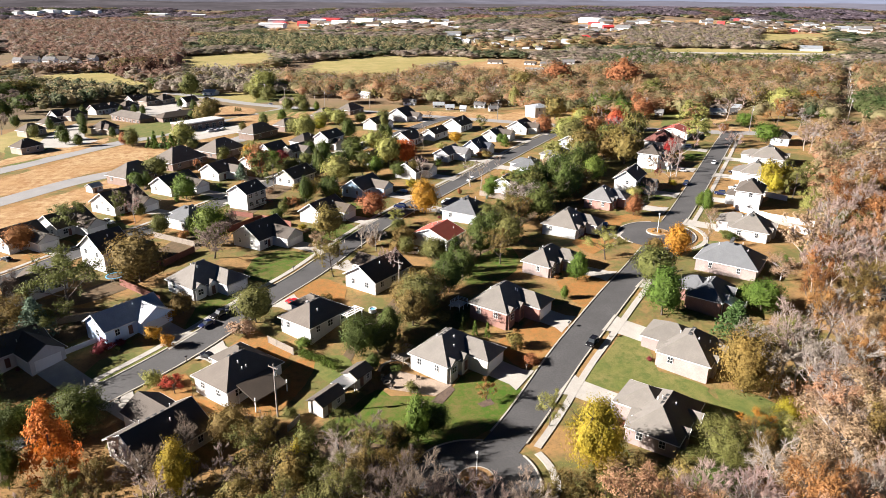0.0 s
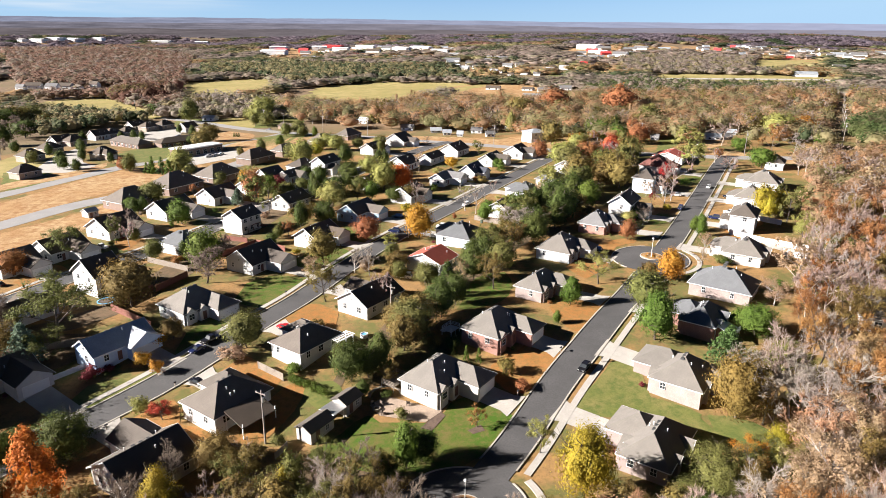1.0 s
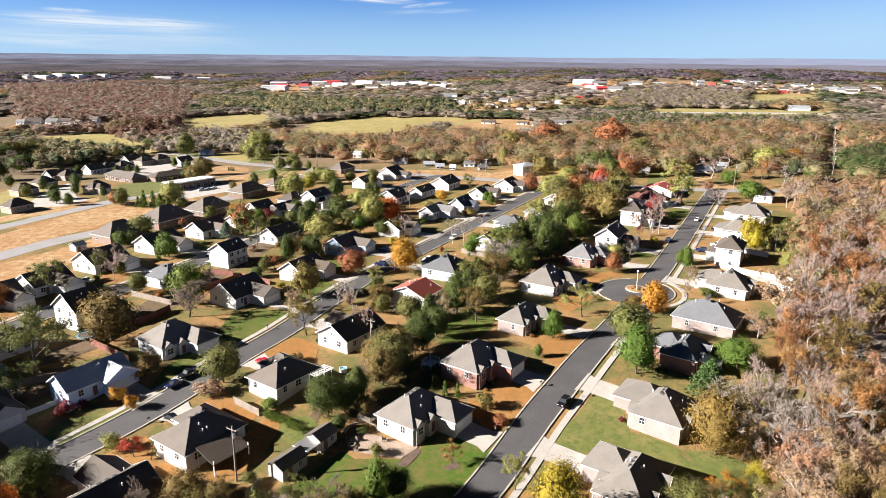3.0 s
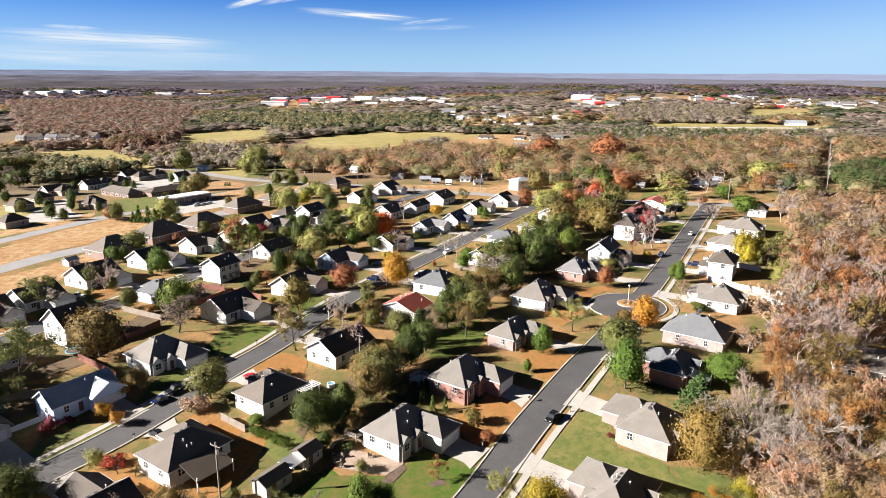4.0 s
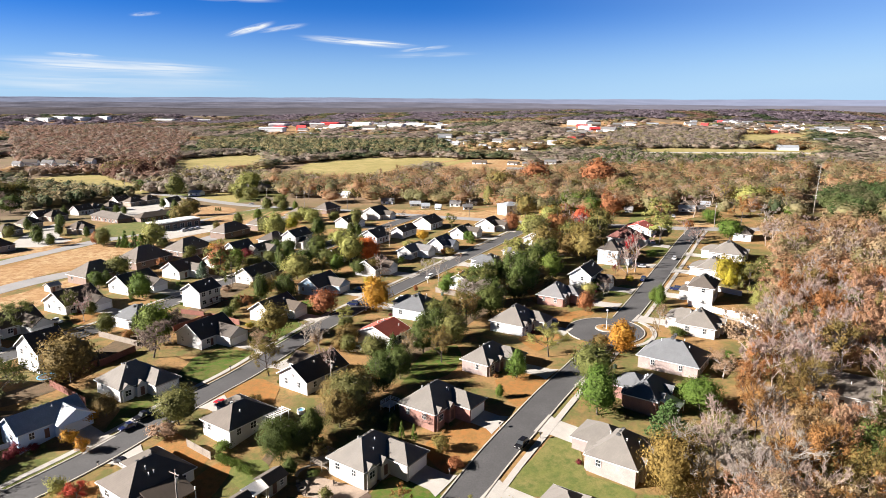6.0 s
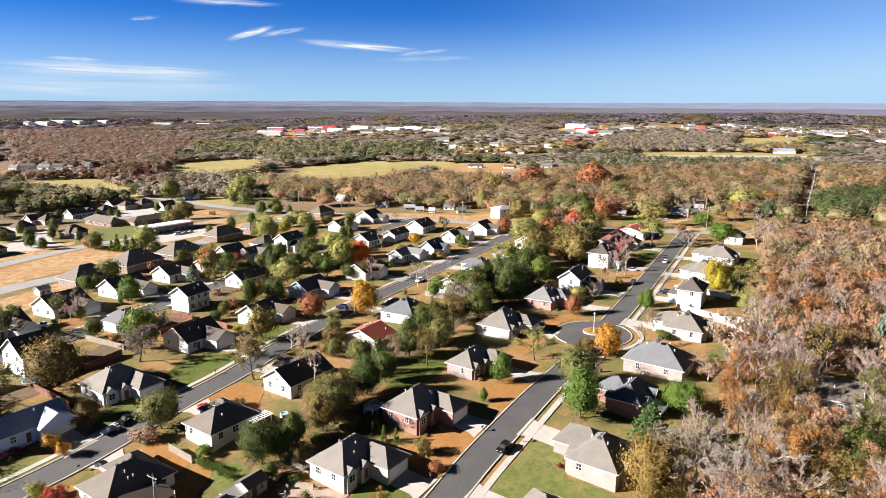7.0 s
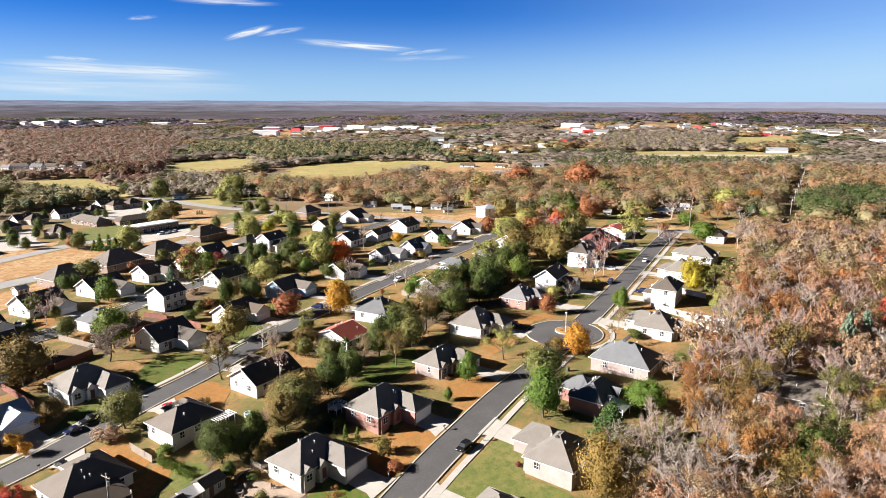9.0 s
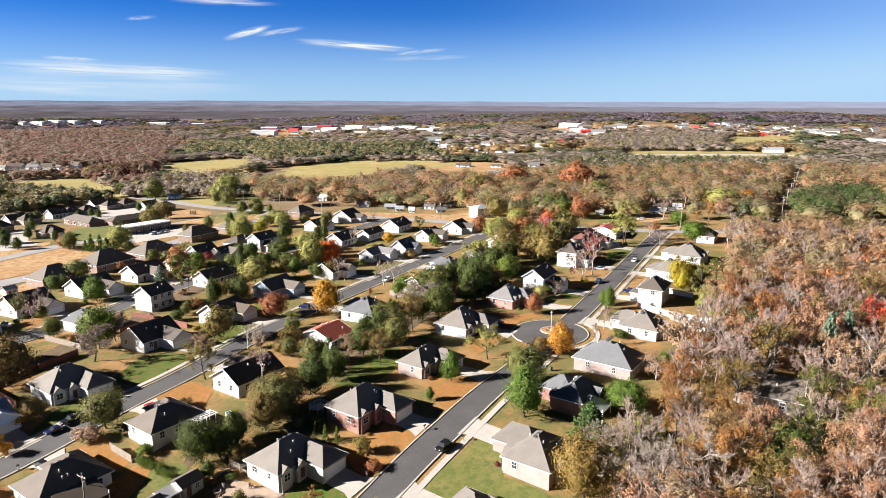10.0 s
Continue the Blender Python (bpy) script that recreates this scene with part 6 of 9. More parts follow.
# ---- woods ----
def inside(P, poly):
    """Which points lie inside the outline."""
    x, y = P[:, 0], P[:, 1]
    r = np.zeros(len(P), bool)
    n = len(poly)
    for i in range(n):
        (x0, y0), (x1, y1) = poly[i], poly[(i + 1) % n]
        c = ((y0 > y) != (y1 > y)) & (x < (x1 - x0) * (y - y0) / (y1 - y0 + 1e-12) + x0)
        r ^= c
    return r


def scattered(poly, gap, rng, jitter=0.45):
    """Points about gap apart inside the outline."""
    xs = np.arange(min(p[0] for p in poly), max(p[0] for p in poly), gap)
    ys = np.arange(min(p[1] for p in poly), max(p[1] for p in poly), gap)
    X, Y = np.meshgrid(xs, ys)
    P = np.stack([X.ravel(), Y.ravel()], -1) + rng.uniform(-jitter, jitter, (X.size, 2)) * gap
    return P[inside(P, poly)]


WR = np.random.RandomState(11)
EDGE = [(24, 70), (44, 76), (53, 90), (57, 102), (68, 120), (82, 134), (88, 152), (104, 172), (118, 200), (134, 228), (150, 262), (158, 298)]
near_wood = EDGE[:9] + [(250, 200), (250, 40), (24, 40)]
P = scattered(near_wood, 6.2, WR)
P = P[(P[:, 0] < 0.68 * P[:, 1] + 62) & (P[:, 1] > 52)]
CLEAR = (103.0, 136.0)
P = P[np.hypot(P[:, 0] - CLEAR[0], P[:, 1] - CLEAR[1]) > 7.5]


def glade(P, x, y, deep, wide, keep):
    """Thins the wood on the open side of a spot, down the slope from it."""
    Q = P - (x, y)
    along, off = Q @ np.array([0.49, 0.87]), Q @ np.array([0.87, -0.49])
    return P[~((along > -deep) & (along < 1) & (np.abs(off) < wide)) | (np.arange(len(P)) % keep == 0)]


P = glade(P, CLEAR[0], CLEAR[1], 19, 7, 7)
P = glade(P, 126, 151, 15, 7, 6)
KINDS = [("bare", "greytwig")] * 4 + [("bare", "browntwig")] * 9 + [("sparse", "woodrust")] * 8 + [("sparse", "tan")] * 2 + [("bare", "pink")] * 3 + [("sparse", "rust")] * 2 + [("sparse", "brownolive")] * 3 + [("sparse", "olive"), ("sparse", "rust"), ("sparse", "rust"), ("sparse", "rust")]
SINGLE = len(SPOTS)
WOOD = "trees of the wood"
tree(66.9, 107.2, 11, 12, "bare", "greytwig", WOOD)
tree(67.2, 97.4, 12, 13, "bare", "greytwig", WOOD)
tree(69.8, 118.5, 8, 9, "sparse", "olive", WOOD)
tree(61.2, 105.5, 9, 11, "bare", "greytwig", WOOD)
tree(59.1, 80.5, 15, 14, "sparse", "tan", WOOD)
tree(67.6, 87.1, 14, 14, "sparse", "tan", WOOD)
tree(52.8, 75.8, 13, 12, "sparse", "tan", WOOD)
tree(78.0, 121.7, 8, 13, "sparse", "rust", WOOD)
tree(96.2, 136.7, 12, 14, "bare", "pink", WOOD)
tree(78.3, 113.3, 11, 13, "bare", "pink", WOOD)
tree(45.1, 85.7, 9, 9, "round", "olive", WOOD)
tree(58.5, 94.3, 7, 8, "oval", "yellow", WOOD)
tree(39.4, 77.9, 8, 7, "round", "green", WOOD)
tree(49.3, 84.9, 8, 8, "sparse", "brownolive", WOOD)
tree(57.0, 89.0, 6, 7, "sparse", "lime", WOOD)
tree(74.4, 103.5, 12, 14, "bare", "greytwig", WOOD)
tree(54.0, 91.3, 7, 7, "sparse", "olive", WOOD)
tree(82.5, 113.1, 10, 13, "sparse", "woodrust", WOOD)
tree(80.0, 130.1, 7, 13, "sparse", "rust", WOOD)
tree(81.9, 106.5, 12, 14, "sparse", "rust", WOOD)
tree(75.0, 104.3, 10, 12, "sparse", "rust", WOOD)
tree(67.8, 105.4, 12, 12, "bare", "greytwig", WOOD)
tree(69.4, 117.8, 8, 9, "sparse", "lime", WOOD)
tree(79.9, 122.2, 11, 13, "bare", "greytwig", WOOD)
tree(72.1, 114.2, 6, 8, "sparse", "lime", WOOD)
tree(94.8, 133.7, 9, 12, "sparse", "brownolive", WOOD)
tree(87.3, 129.5, 9, 11, "sparse", "brownolive", WOOD)
tree(94.2, 109.3, 11, 13, "round", "cedar", WOOD)
tree(100.3, 115.1, 10, 12, "sparse", "olive", WOOD)
tree(108.6, 126.9, 9, 13, "sparse", "olive", WOOD)
tree(100.7, 103.2, 13, 14, "sparse", "woodrust", WOOD)
tree(87.8, 101.3, 10, 13, "sparse", "brownolive", WOOD)
tree(126.7, 138.8, 12, 14, "bare", "greytwig", WOOD)
tree(151.6, 196.5, 10, 14, "sparse", "rust", WOOD)
tree(143.3, 163.0, 10, 14, "sparse", "red", WOOD)
tree(130.7, 201.3, 11, 14, "bare", "greytwig", WOOD)
tree(100.2, 161.7, 11, 14, "bare", "greytwig", WOOD)
tree(126.8, 168.7, 12, 14, "bare", "browntwig", WOOD)
tree(116.8, 213.1, 9, 12, "sparse", "olive", WOOD)
tree(108.6, 186.9, 8, 10, "sparse", "lime", WOOD)
tree(178.0, 222.2, 11, 14, "sparse", "rust", WOOD)
for x, y in SPOTS[SINGLE:]:
    P = P[np.hypot(P[:, 0] - x, P[:, 1] - y) > 5.0]
front = P[(P[:, 0] < 0.42 * P[:, 1] + 52) & (P[:, 1] > 62)][:26]
rest = np.array([q for q in P if not (np.hypot(*(front - q).T) < 0.01).any()])
for x, y in front:
    shape, leaf = KINDS[WR.randint(len(KINDS))]
    tree(float(x), float(y), WR.uniform(8.5, 13), WR.uniform(10.5, 15), shape, leaf, "trees of the wood")


def joined_wood(P, kinds, w, h, label, fine=1):
    """The crowd of the wood, one object for each sort of tree."""
    pick = WR.randint(0, len(kinds), len(P))
    for sort in sorted(set(kinds)):
        sel = [i for i in range(len(P)) if kinds[pick[i]] == sort]
        if not sel:
            continue
        tvs, tfs, vs, off = [], [], [], 0
        for i in sel:
            key = (*sort, int(WR.randint(1, 4)), fine)
            template(*key)
            tv, tf, v, tm, lm = ARR[key]
            a, sw, sh = WR.uniform(0, math.tau), WR.uniform(*w), WR.uniform(*h)
            M = np.array([[math.cos(a) * sw, -math.sin(a) * sw, 0], [math.sin(a) * sw, math.cos(a) * sw, 0], [0, 0, sh]]).T
            o = np.array([P[i, 0], P[i, 1], gzf(P[i, 0], P[i, 1]) - 0.1])
            tvs.append(tv @ M + o)
            tfs.append(tf + off)
            off += len(tv)
            vs.append(v @ M + o)
        v = np.concatenate(vs)
        ob = put("wood_" + sort[1], quick("wood_crown", v, blades(v), lm))
        tagged(ob, "%s %s trees %s" % (TREEW[sort[0]], LEAFW.get(sort[1], sort[1]), label), "woods", kind="stuff")
        put("trunk_crowd", quick("trunk_crowd", np.concatenate(tvs), np.concatenate(tfs), tm, True), ob)["kind"] = "stuff"


joined_wood(rest[rest[:, 1] < 125], KINDS, (8.5, 13), (10.5, 15), "crowding the wood on the slope", 2)
joined_wood(rest[rest[:, 1] >= 125], KINDS, (8.5, 13), (10.5, 15), "higher up the wood on the slope", 1)
# the wooded strip below the turning circle
for x, y, w, h, shape, leaf in ((-2.5, 73.5, 9, 13, "bare", "darktwig"), (-6.5, 74.5, 9, 12, "bare", "darktwig"), (2.5, 72.0, 9, 11, "bare", "darktwig"), (7.5, 71.8, 8, 10, "bare", "browntwig"),
                                (12.5, 72.6, 8, 10, "bare", "browntwig"), (17.0, 75.0, 7, 8, "sparse", "brownolive"), (-10.0, 79.0, 9, 11, "sparse", "brownolive"), (-14.5, 81.0, 9, 10, "bare", "greytwig"), (-13.0, 75.0, 8, 11, "sparse", "olive")):
    tree(x, y, w, h, shape, leaf, WOOD)
strip = [(-66, 66), (-66, 78), (-44, 84), (-24, 90), (-12, 90), (-6, 88), (-3, 78), (16, 73), (24, 80), (30, 84), (40, 84), (40, 60), (-20, 58)]
P = scattered(strip, 4.9, WR)
STRIP_KINDS = [("bare", "darktwig"), ("sparse", "brownolive"), ("bare", "browntwig"), ("sparse", "brownolive"), ("round", "olive"), ("sparse", "olive"), ("round", "brownolive")]
for x, y in P[:10]:
    shape, leaf = STRIP_KINDS[WR.randint(7)]
    tree(float(x), float(y), WR.uniform(5, 8), WR.uniform(6, 9), shape, leaf, "trees of the wood")
joined_wood(P[10:], STRIP_KINDS, (5, 8), (6, 9), "in the strip of wood below the houses")


def canopy(name, P, w, h, mat, label, seed=1, sprays=90, size=0.085, sub=1):
    """Far woodland as one object: each tree a lobed, uneven mass of boughs under a coat of leaf sprays."""
    if len(P) == 0:
        return
    rng = np.random.RandomState(seed)
    n = len(P)
    v0, f0 = ico(sub)
    T, C = [], []
    for k in range(8):
        m_ = 26
        d = rng.normal(0, 1, (m_, 3))
        d /= np.linalg.norm(d, axis=1)[:, None]
        d[:, 2] = np.where(d[:, 2] < -0.15, -d[:, 2], d[:, 2])
        rad = rng.uniform(0.8, 1.06, m_)
        cen = d * rad[:, None] * np.array([0.5, 0.5, 0.44]) + np.array([0, 0, 0.45])
        T.append(leaves(sprays, size, cen, 0.085, rng, (0, 0, 0.1), 0.35))
        # boughs follow the same lobes, a little inside the sprays
        near_ = v0 @ d.T
        r = 0.52 + 0.40 * np.max(np.clip(near_ - 0.55, 0, 1) * rad[None, :], axis=1) / 0.45 + rng.uniform(-0.2, 0.16, len(v0))
        c0 = v0 * r[:, None] * np.array([0.49, 0.49, 0.45]) * (0.8 if sub > 1 else 1.0) + np.array([0, 0, 0.42])
        c0[:, 2] = np.maximum(c0[:, 2], 0.02)
        C.append(c0)
    a = rng.uniform(0, math.tau, n)
    c, s = np.cos(a)[:, None], np.sin(a)[:, None]
    ww, hh = w * rng.uniform(0.8, 1.4, n), h * rng.uniform(0.75, 1.15, n)
    pick, g = rng.randint(0, 8, n), gz(P[:, 0], P[:, 1])[:, None]

    def place(b):
        X = (b[:, :, 0] * c - b[:, :, 1] * s) * ww[:, None] + P[:, 0:1]
        Y = (b[:, :, 0] * s + b[:, :, 1] * c) * ww[:, None] + P[:, 1:2]
        return np.stack([X, Y, b[:, :, 2] * hh[:, None] + g], -1).reshape(-1, 3)
    v = place(np.array(T)[pick])
    ob = put(name, quick(name, v, blades(v), mat))
    q = place(np.array(C)[pick])
    f = (np.arange(n)[:, None, None] * len(v0) + f0[None]).reshape(-1, 3)
    put("bough", quick("bough", q, f, mat, True), ob)["kind"] = "stuff"
    return tagged(ob, label, "woods", kind="stuff")


FIELD_A = [(-256, 662), (-309, 812), (-272, 876), (-220, 874), (-186, 790), (-172, 705), (-216, 646)]
FIELD_B = [(-135, 601), (-127, 776), (-65, 802), (17, 786), (46, 742), (5, 663), (-32, 568), (-72, 550)]
YARD = [(10, 600), (6, 702), (43, 764), (104, 726), (95, 607), (64, 571)]
HIGHWAY = [(221, 732), (259, 853), (329, 849), (462, 805), (405, 684), (301, 684)]
MEADOW = [(406, 898), (518, 1148), (648, 1196), (541, 955)]
TOWN_A = [(-334, 1295), (-458, 1796), (28, 1751), (40, 1347), (-56, 1274)]
TOWN_B = [(227, 1152), (321, 1676), (547, 1685), (405, 1217)]
TOWN_C = [(420, 1141), (634, 1735), (1064, 1578), (709, 1031), (608, 1032), (550, 1201)]
TOWN_D = [(-1035, 1637), (-1266, 1997), (-1033, 2163), (-796, 1676)]
VILLAGE = [(-7, 866), (-13, 1253), (308, 1238), (252, 949), (165, 950), (97, 800)]
GREEN_STRIP = [(135, 831), (152, 911), (233, 931), (220, 852)]
RUST_HILL = [(-552, 888), (-983, 1556), (-761, 1632), (-479, 1350), (-359, 964), (-222, 595), (-262, 545), (-393, 658)]
CEDAR_HEDGE = [(-382, 1092), (-259, 1149), (-111, 1050), (38, 995), (37, 787), (-99, 852), (-169, 786), (-253, 936), (-314, 910)]
GREY_VALLEY = [(-233, 526), (-245, 651), (-130, 613), (-40, 594), (11, 636), (15, 533), (-91, 510), (-156, 509)]
CEDAR_BELT = [(127, 639), (208, 756), (304, 775), (389, 692), (313, 587), (213, 584)]
GREY_BELT = [(227, 870), (318, 1236), (550, 1201), (420, 896), (329, 849)]
PINES = [(238, 395), (278, 440), (339, 460), (258, 336), (216, 337)]
WEST_VERGE = [(-375, 613), (-363, 665), (-322, 661), (-222, 540), (-240, 520), (-306, 550)]
GROVE = [(-330, 612), (-268, 602), (-246, 650), (-262, 700), (-318, 690)]
DARK_WEST = [(-238, 402), (-389, 635), (-314, 607), (-221, 509), (-204, 487), (-218, 441)]
HOMES = [(651, 951), (431, 816), (34, 997), (51, 1014), (98, 1022), (117, 1041), (226, 1059), (154, 954), (179, 993), (121, 871), (108, 885), (88, 872), (54, 702), (82, 610), (101, 667), (125, 684), (88, 687), (162, 394), (171, 392), (182, 384), (-64, 493), (-54, 483), (-21, 446), (-2, 430), (5, 416), (24, 424), (34, 425), (13, 408), (45, 432), (-459, 773), (-430, 758), (-421, 770), (-400, 756), (-398, 788), (-467, 761), (-174, 512), (-104, 465), (153, 373), (161, 372), (121, 374), (31, 404)]

# the wood up the hill, behind the near trees
far_wood = [EDGE[8], EDGE[9], EDGE[10], EDGE[11], (170, 302), (240, 288), (330, 270), (330, 150), (250, 200)]
P = scattered(far_wood, 7.2, WR)
K = WR.rand(len(P))
canopy("hill_wood", P[K < 0.45], 9.0, 11, oak_mat, "rust-brown autumn oak wood on the rise", 3, 460, 0.045, 2)
joined_wood(P[K >= 0.45], [("bare", "greytwig"), ("bare", "browntwig"), ("bare", "browntwig"), ("sparse", "woodrust"), ("sparse", "tan")], (9, 12), (9, 13), "on the rise beyond the houses", 0)

for nm, poly, mt, lab in (("pasture", FIELD_A, pasture, "yellow-green mown pasture among woods"), ("pasture", FIELD_B, pasture, "wide yellow-green hay field"),
                          ("highway_verge", HIGHWAY, pasture, "pale mown verge along a distant highway"), ("yard", YARD, straw, "bare tan work yard with sheds"),
                          ("meadow", MEADOW, pasture, "pale distant meadow"), ("meadow", GREEN_STRIP, olive_lawn, "green strip of distant lawn"), ("meadow", WEST_VERGE, pasture, "pale green verge by a distant road"),
                          ("built_up_land", TOWN_A, straw, "pale lots of the distant town"), ("built_up_land", TOWN_B, straw, "pale lots of the distant town"),
                          ("built_up_land", TOWN_C, straw, "pale lots of the distant town"), ("built_up_land", TOWN_D, straw, "pale lots of the distant town")):
    tagged(patch(nm, poly, 0.5, mt, 40.0, 5.0, 5), lab, "field", kind="structure")
WEST_LOTS = [(-250, 290), (-255, 400), (-240, 490), (-200, 515), (-95, 462), (-60, 420), (-150, 300)]
FULL_OPEN = [FIELD_A, FIELD_B, HIGHWAY, MEADOW, GREEN_STRIP, YARD, WEST_LOTS, WEST_VERGE]
THIN_OPEN = [TOWN_A, TOWN_B, TOWN_C, TOWN_D, VILLAGE]


def cleared(P):
    for hx, hy in HOMES:
        near_by = (13, 0.97) if hy < 500 else (40, 0.955) if hx < -350 else (22, 0.97)
        P = P[np.hypot(P[:, 0] - hx * near_by[1], P[:, 1] - hy * near_by[1]) > near_by[0]]
    for bx, by, bw in BUILT:
        u = np.array([bx, by]) / math.hypot(bx, by)         # open ground before and beside each building
        Q = P - (bx, by)
        along, off = Q @ u, Q @ np.array([u[1], -u[0]])
        reach = 30 if by < 1100 else 70
        P = P[~((along > -reach) & (along < bw * 0.5) & (np.abs(off) < bw * 0.5 + 5) & (WR.rand(len(P)) < 0.9))]
    for poly in FULL_OPEN:
        P = P[~inside(P, poly)]
    for poly in THIN_OPEN:
        P = P[~inside(P, poly) | (WR.rand(len(P)) < 0.3)]
    return P


oaks = [(-110, 492), (-40, 440), (30, 405), (80, 372), (130, 352), (185, 338), (262, 318), (330, 330), (460, 440), (470, 560), (300, 600), (140, 600), (-60, 590), (-150, 600)]
P = cleared(scattered(oaks, 9.6, WR))
P = P[(np.abs(P[:, 0] - (209 + (P[:, 1] - 344) * 0.56)) > 8.5) & ~inside(P, PINES)]
K = WR.rand(len(P))
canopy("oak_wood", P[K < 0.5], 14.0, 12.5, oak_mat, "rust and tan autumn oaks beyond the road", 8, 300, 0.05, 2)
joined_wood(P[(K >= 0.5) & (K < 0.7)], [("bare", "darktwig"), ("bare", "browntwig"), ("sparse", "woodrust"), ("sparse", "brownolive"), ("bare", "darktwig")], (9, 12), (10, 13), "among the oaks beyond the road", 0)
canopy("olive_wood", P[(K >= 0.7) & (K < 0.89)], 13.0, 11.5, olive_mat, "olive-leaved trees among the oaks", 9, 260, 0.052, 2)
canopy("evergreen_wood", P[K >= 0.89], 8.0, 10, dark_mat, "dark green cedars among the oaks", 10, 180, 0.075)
P = scattered(PINES, 6.0, WR)
canopy("pine_stand", P, 7.5, 10, pine_mat, "young green pine stand in the wood", 13, 150, 0.08)
ZONES = [(GROVE, grove_mat, "dense dark rust-brown grove beside the pasture", 13.0, 17.0), (CEDAR_BELT, pine_mat, "low belt of green cedars and pines", 9.0, 9.5), (DARK_WEST, dark_mat, "dark olive wood west of the houses", 9.5, 10.5), (GREY_VALLEY, mixed_mat, "bare grey-brown trees in the valley", 9.5, 9.5),
         (CEDAR_HEDGE, dark_mat, "dark evergreen hedgerow behind the hay field", 11.0, 11.5), (RUST_HILL, rust_mat, "rust-brown wooded hill", 11.5, 11.0), (GREY_BELT, mixed_mat, "bare grey woodland belt", 11.0, 9.0)]
for i, (poly, mt, lab, w, h) in enumerate(ZONES):
    P = cleared(scattered(poly, w * 0.8, WR))
    K = WR.rand(len(P))
    other = {"grove_canopy": rust_mat, "pine_canopy": mixed_mat, "evergreen_canopy": olive_mat, "mixed_canopy": olive_mat, "rust_canopy": mixed_mat}[mt.name]
    cut = 0.6 if mt in (dark_mat, pine_mat) else 0.8
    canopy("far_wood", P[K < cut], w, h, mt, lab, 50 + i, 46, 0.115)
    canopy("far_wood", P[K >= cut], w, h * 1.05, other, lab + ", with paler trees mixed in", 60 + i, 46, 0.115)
D = [(520, 1000, 12.5, 44, 0.12, 9.0), (1000, 1700, 17.0, 24, 0.15, 9.0), (1700, 2720, 18.0, 20, 0.17, 10.0)]
for i, (r0, r1, gap, nq, size, tall) in enumerate(D):
    n = int(1.44 * (r1 ** 2 - r0 ** 2) / 2 / gap ** 2 * 1.15)
    rr = np.sqrt(WR.uniform(r0 ** 2, r1 ** 2, n))
    aa = WR.uniform(-0.72, 0.72, n)
    P = cleared(np.stack([rr * np.sin(aa), rr * np.cos(aa)], -1))
    for poly in [oaks, PINES] + [z[0] for z in ZONES]:
        P = P[~inside(P, poly)]
    f = np.array([noise.noise(Vector((x / 150, y / 420, 3.7))) for x, y in P])
    g = np.array([noise.noise(Vector((x / 120, y / 200, 9.1))) for x, y in P])
    P, g = P[f > -0.33], g[f > -0.33]
    # the outermost ring takes the crown colours with haze painted in
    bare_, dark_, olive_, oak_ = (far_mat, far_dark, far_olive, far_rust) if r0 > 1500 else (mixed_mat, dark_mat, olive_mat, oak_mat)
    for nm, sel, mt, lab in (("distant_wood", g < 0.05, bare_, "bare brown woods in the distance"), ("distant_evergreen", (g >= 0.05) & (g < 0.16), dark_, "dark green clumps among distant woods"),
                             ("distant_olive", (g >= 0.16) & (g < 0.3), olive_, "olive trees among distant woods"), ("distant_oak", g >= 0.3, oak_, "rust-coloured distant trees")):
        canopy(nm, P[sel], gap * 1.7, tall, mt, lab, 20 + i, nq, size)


highway = smooth_line([(111, 804), (178, 802), (244, 795), (338, 781), (429, 766), (478, 740)], 20.0)
tagged(ribbon("highway", highway, -7.5, 7.5, 0.75, plain("highway_concrete", (0.36, 0.34, 0.31), 0.9, 0.1, 0.05), 1.0), "pale concrete highway crossing the distance", "road", kind="structure")


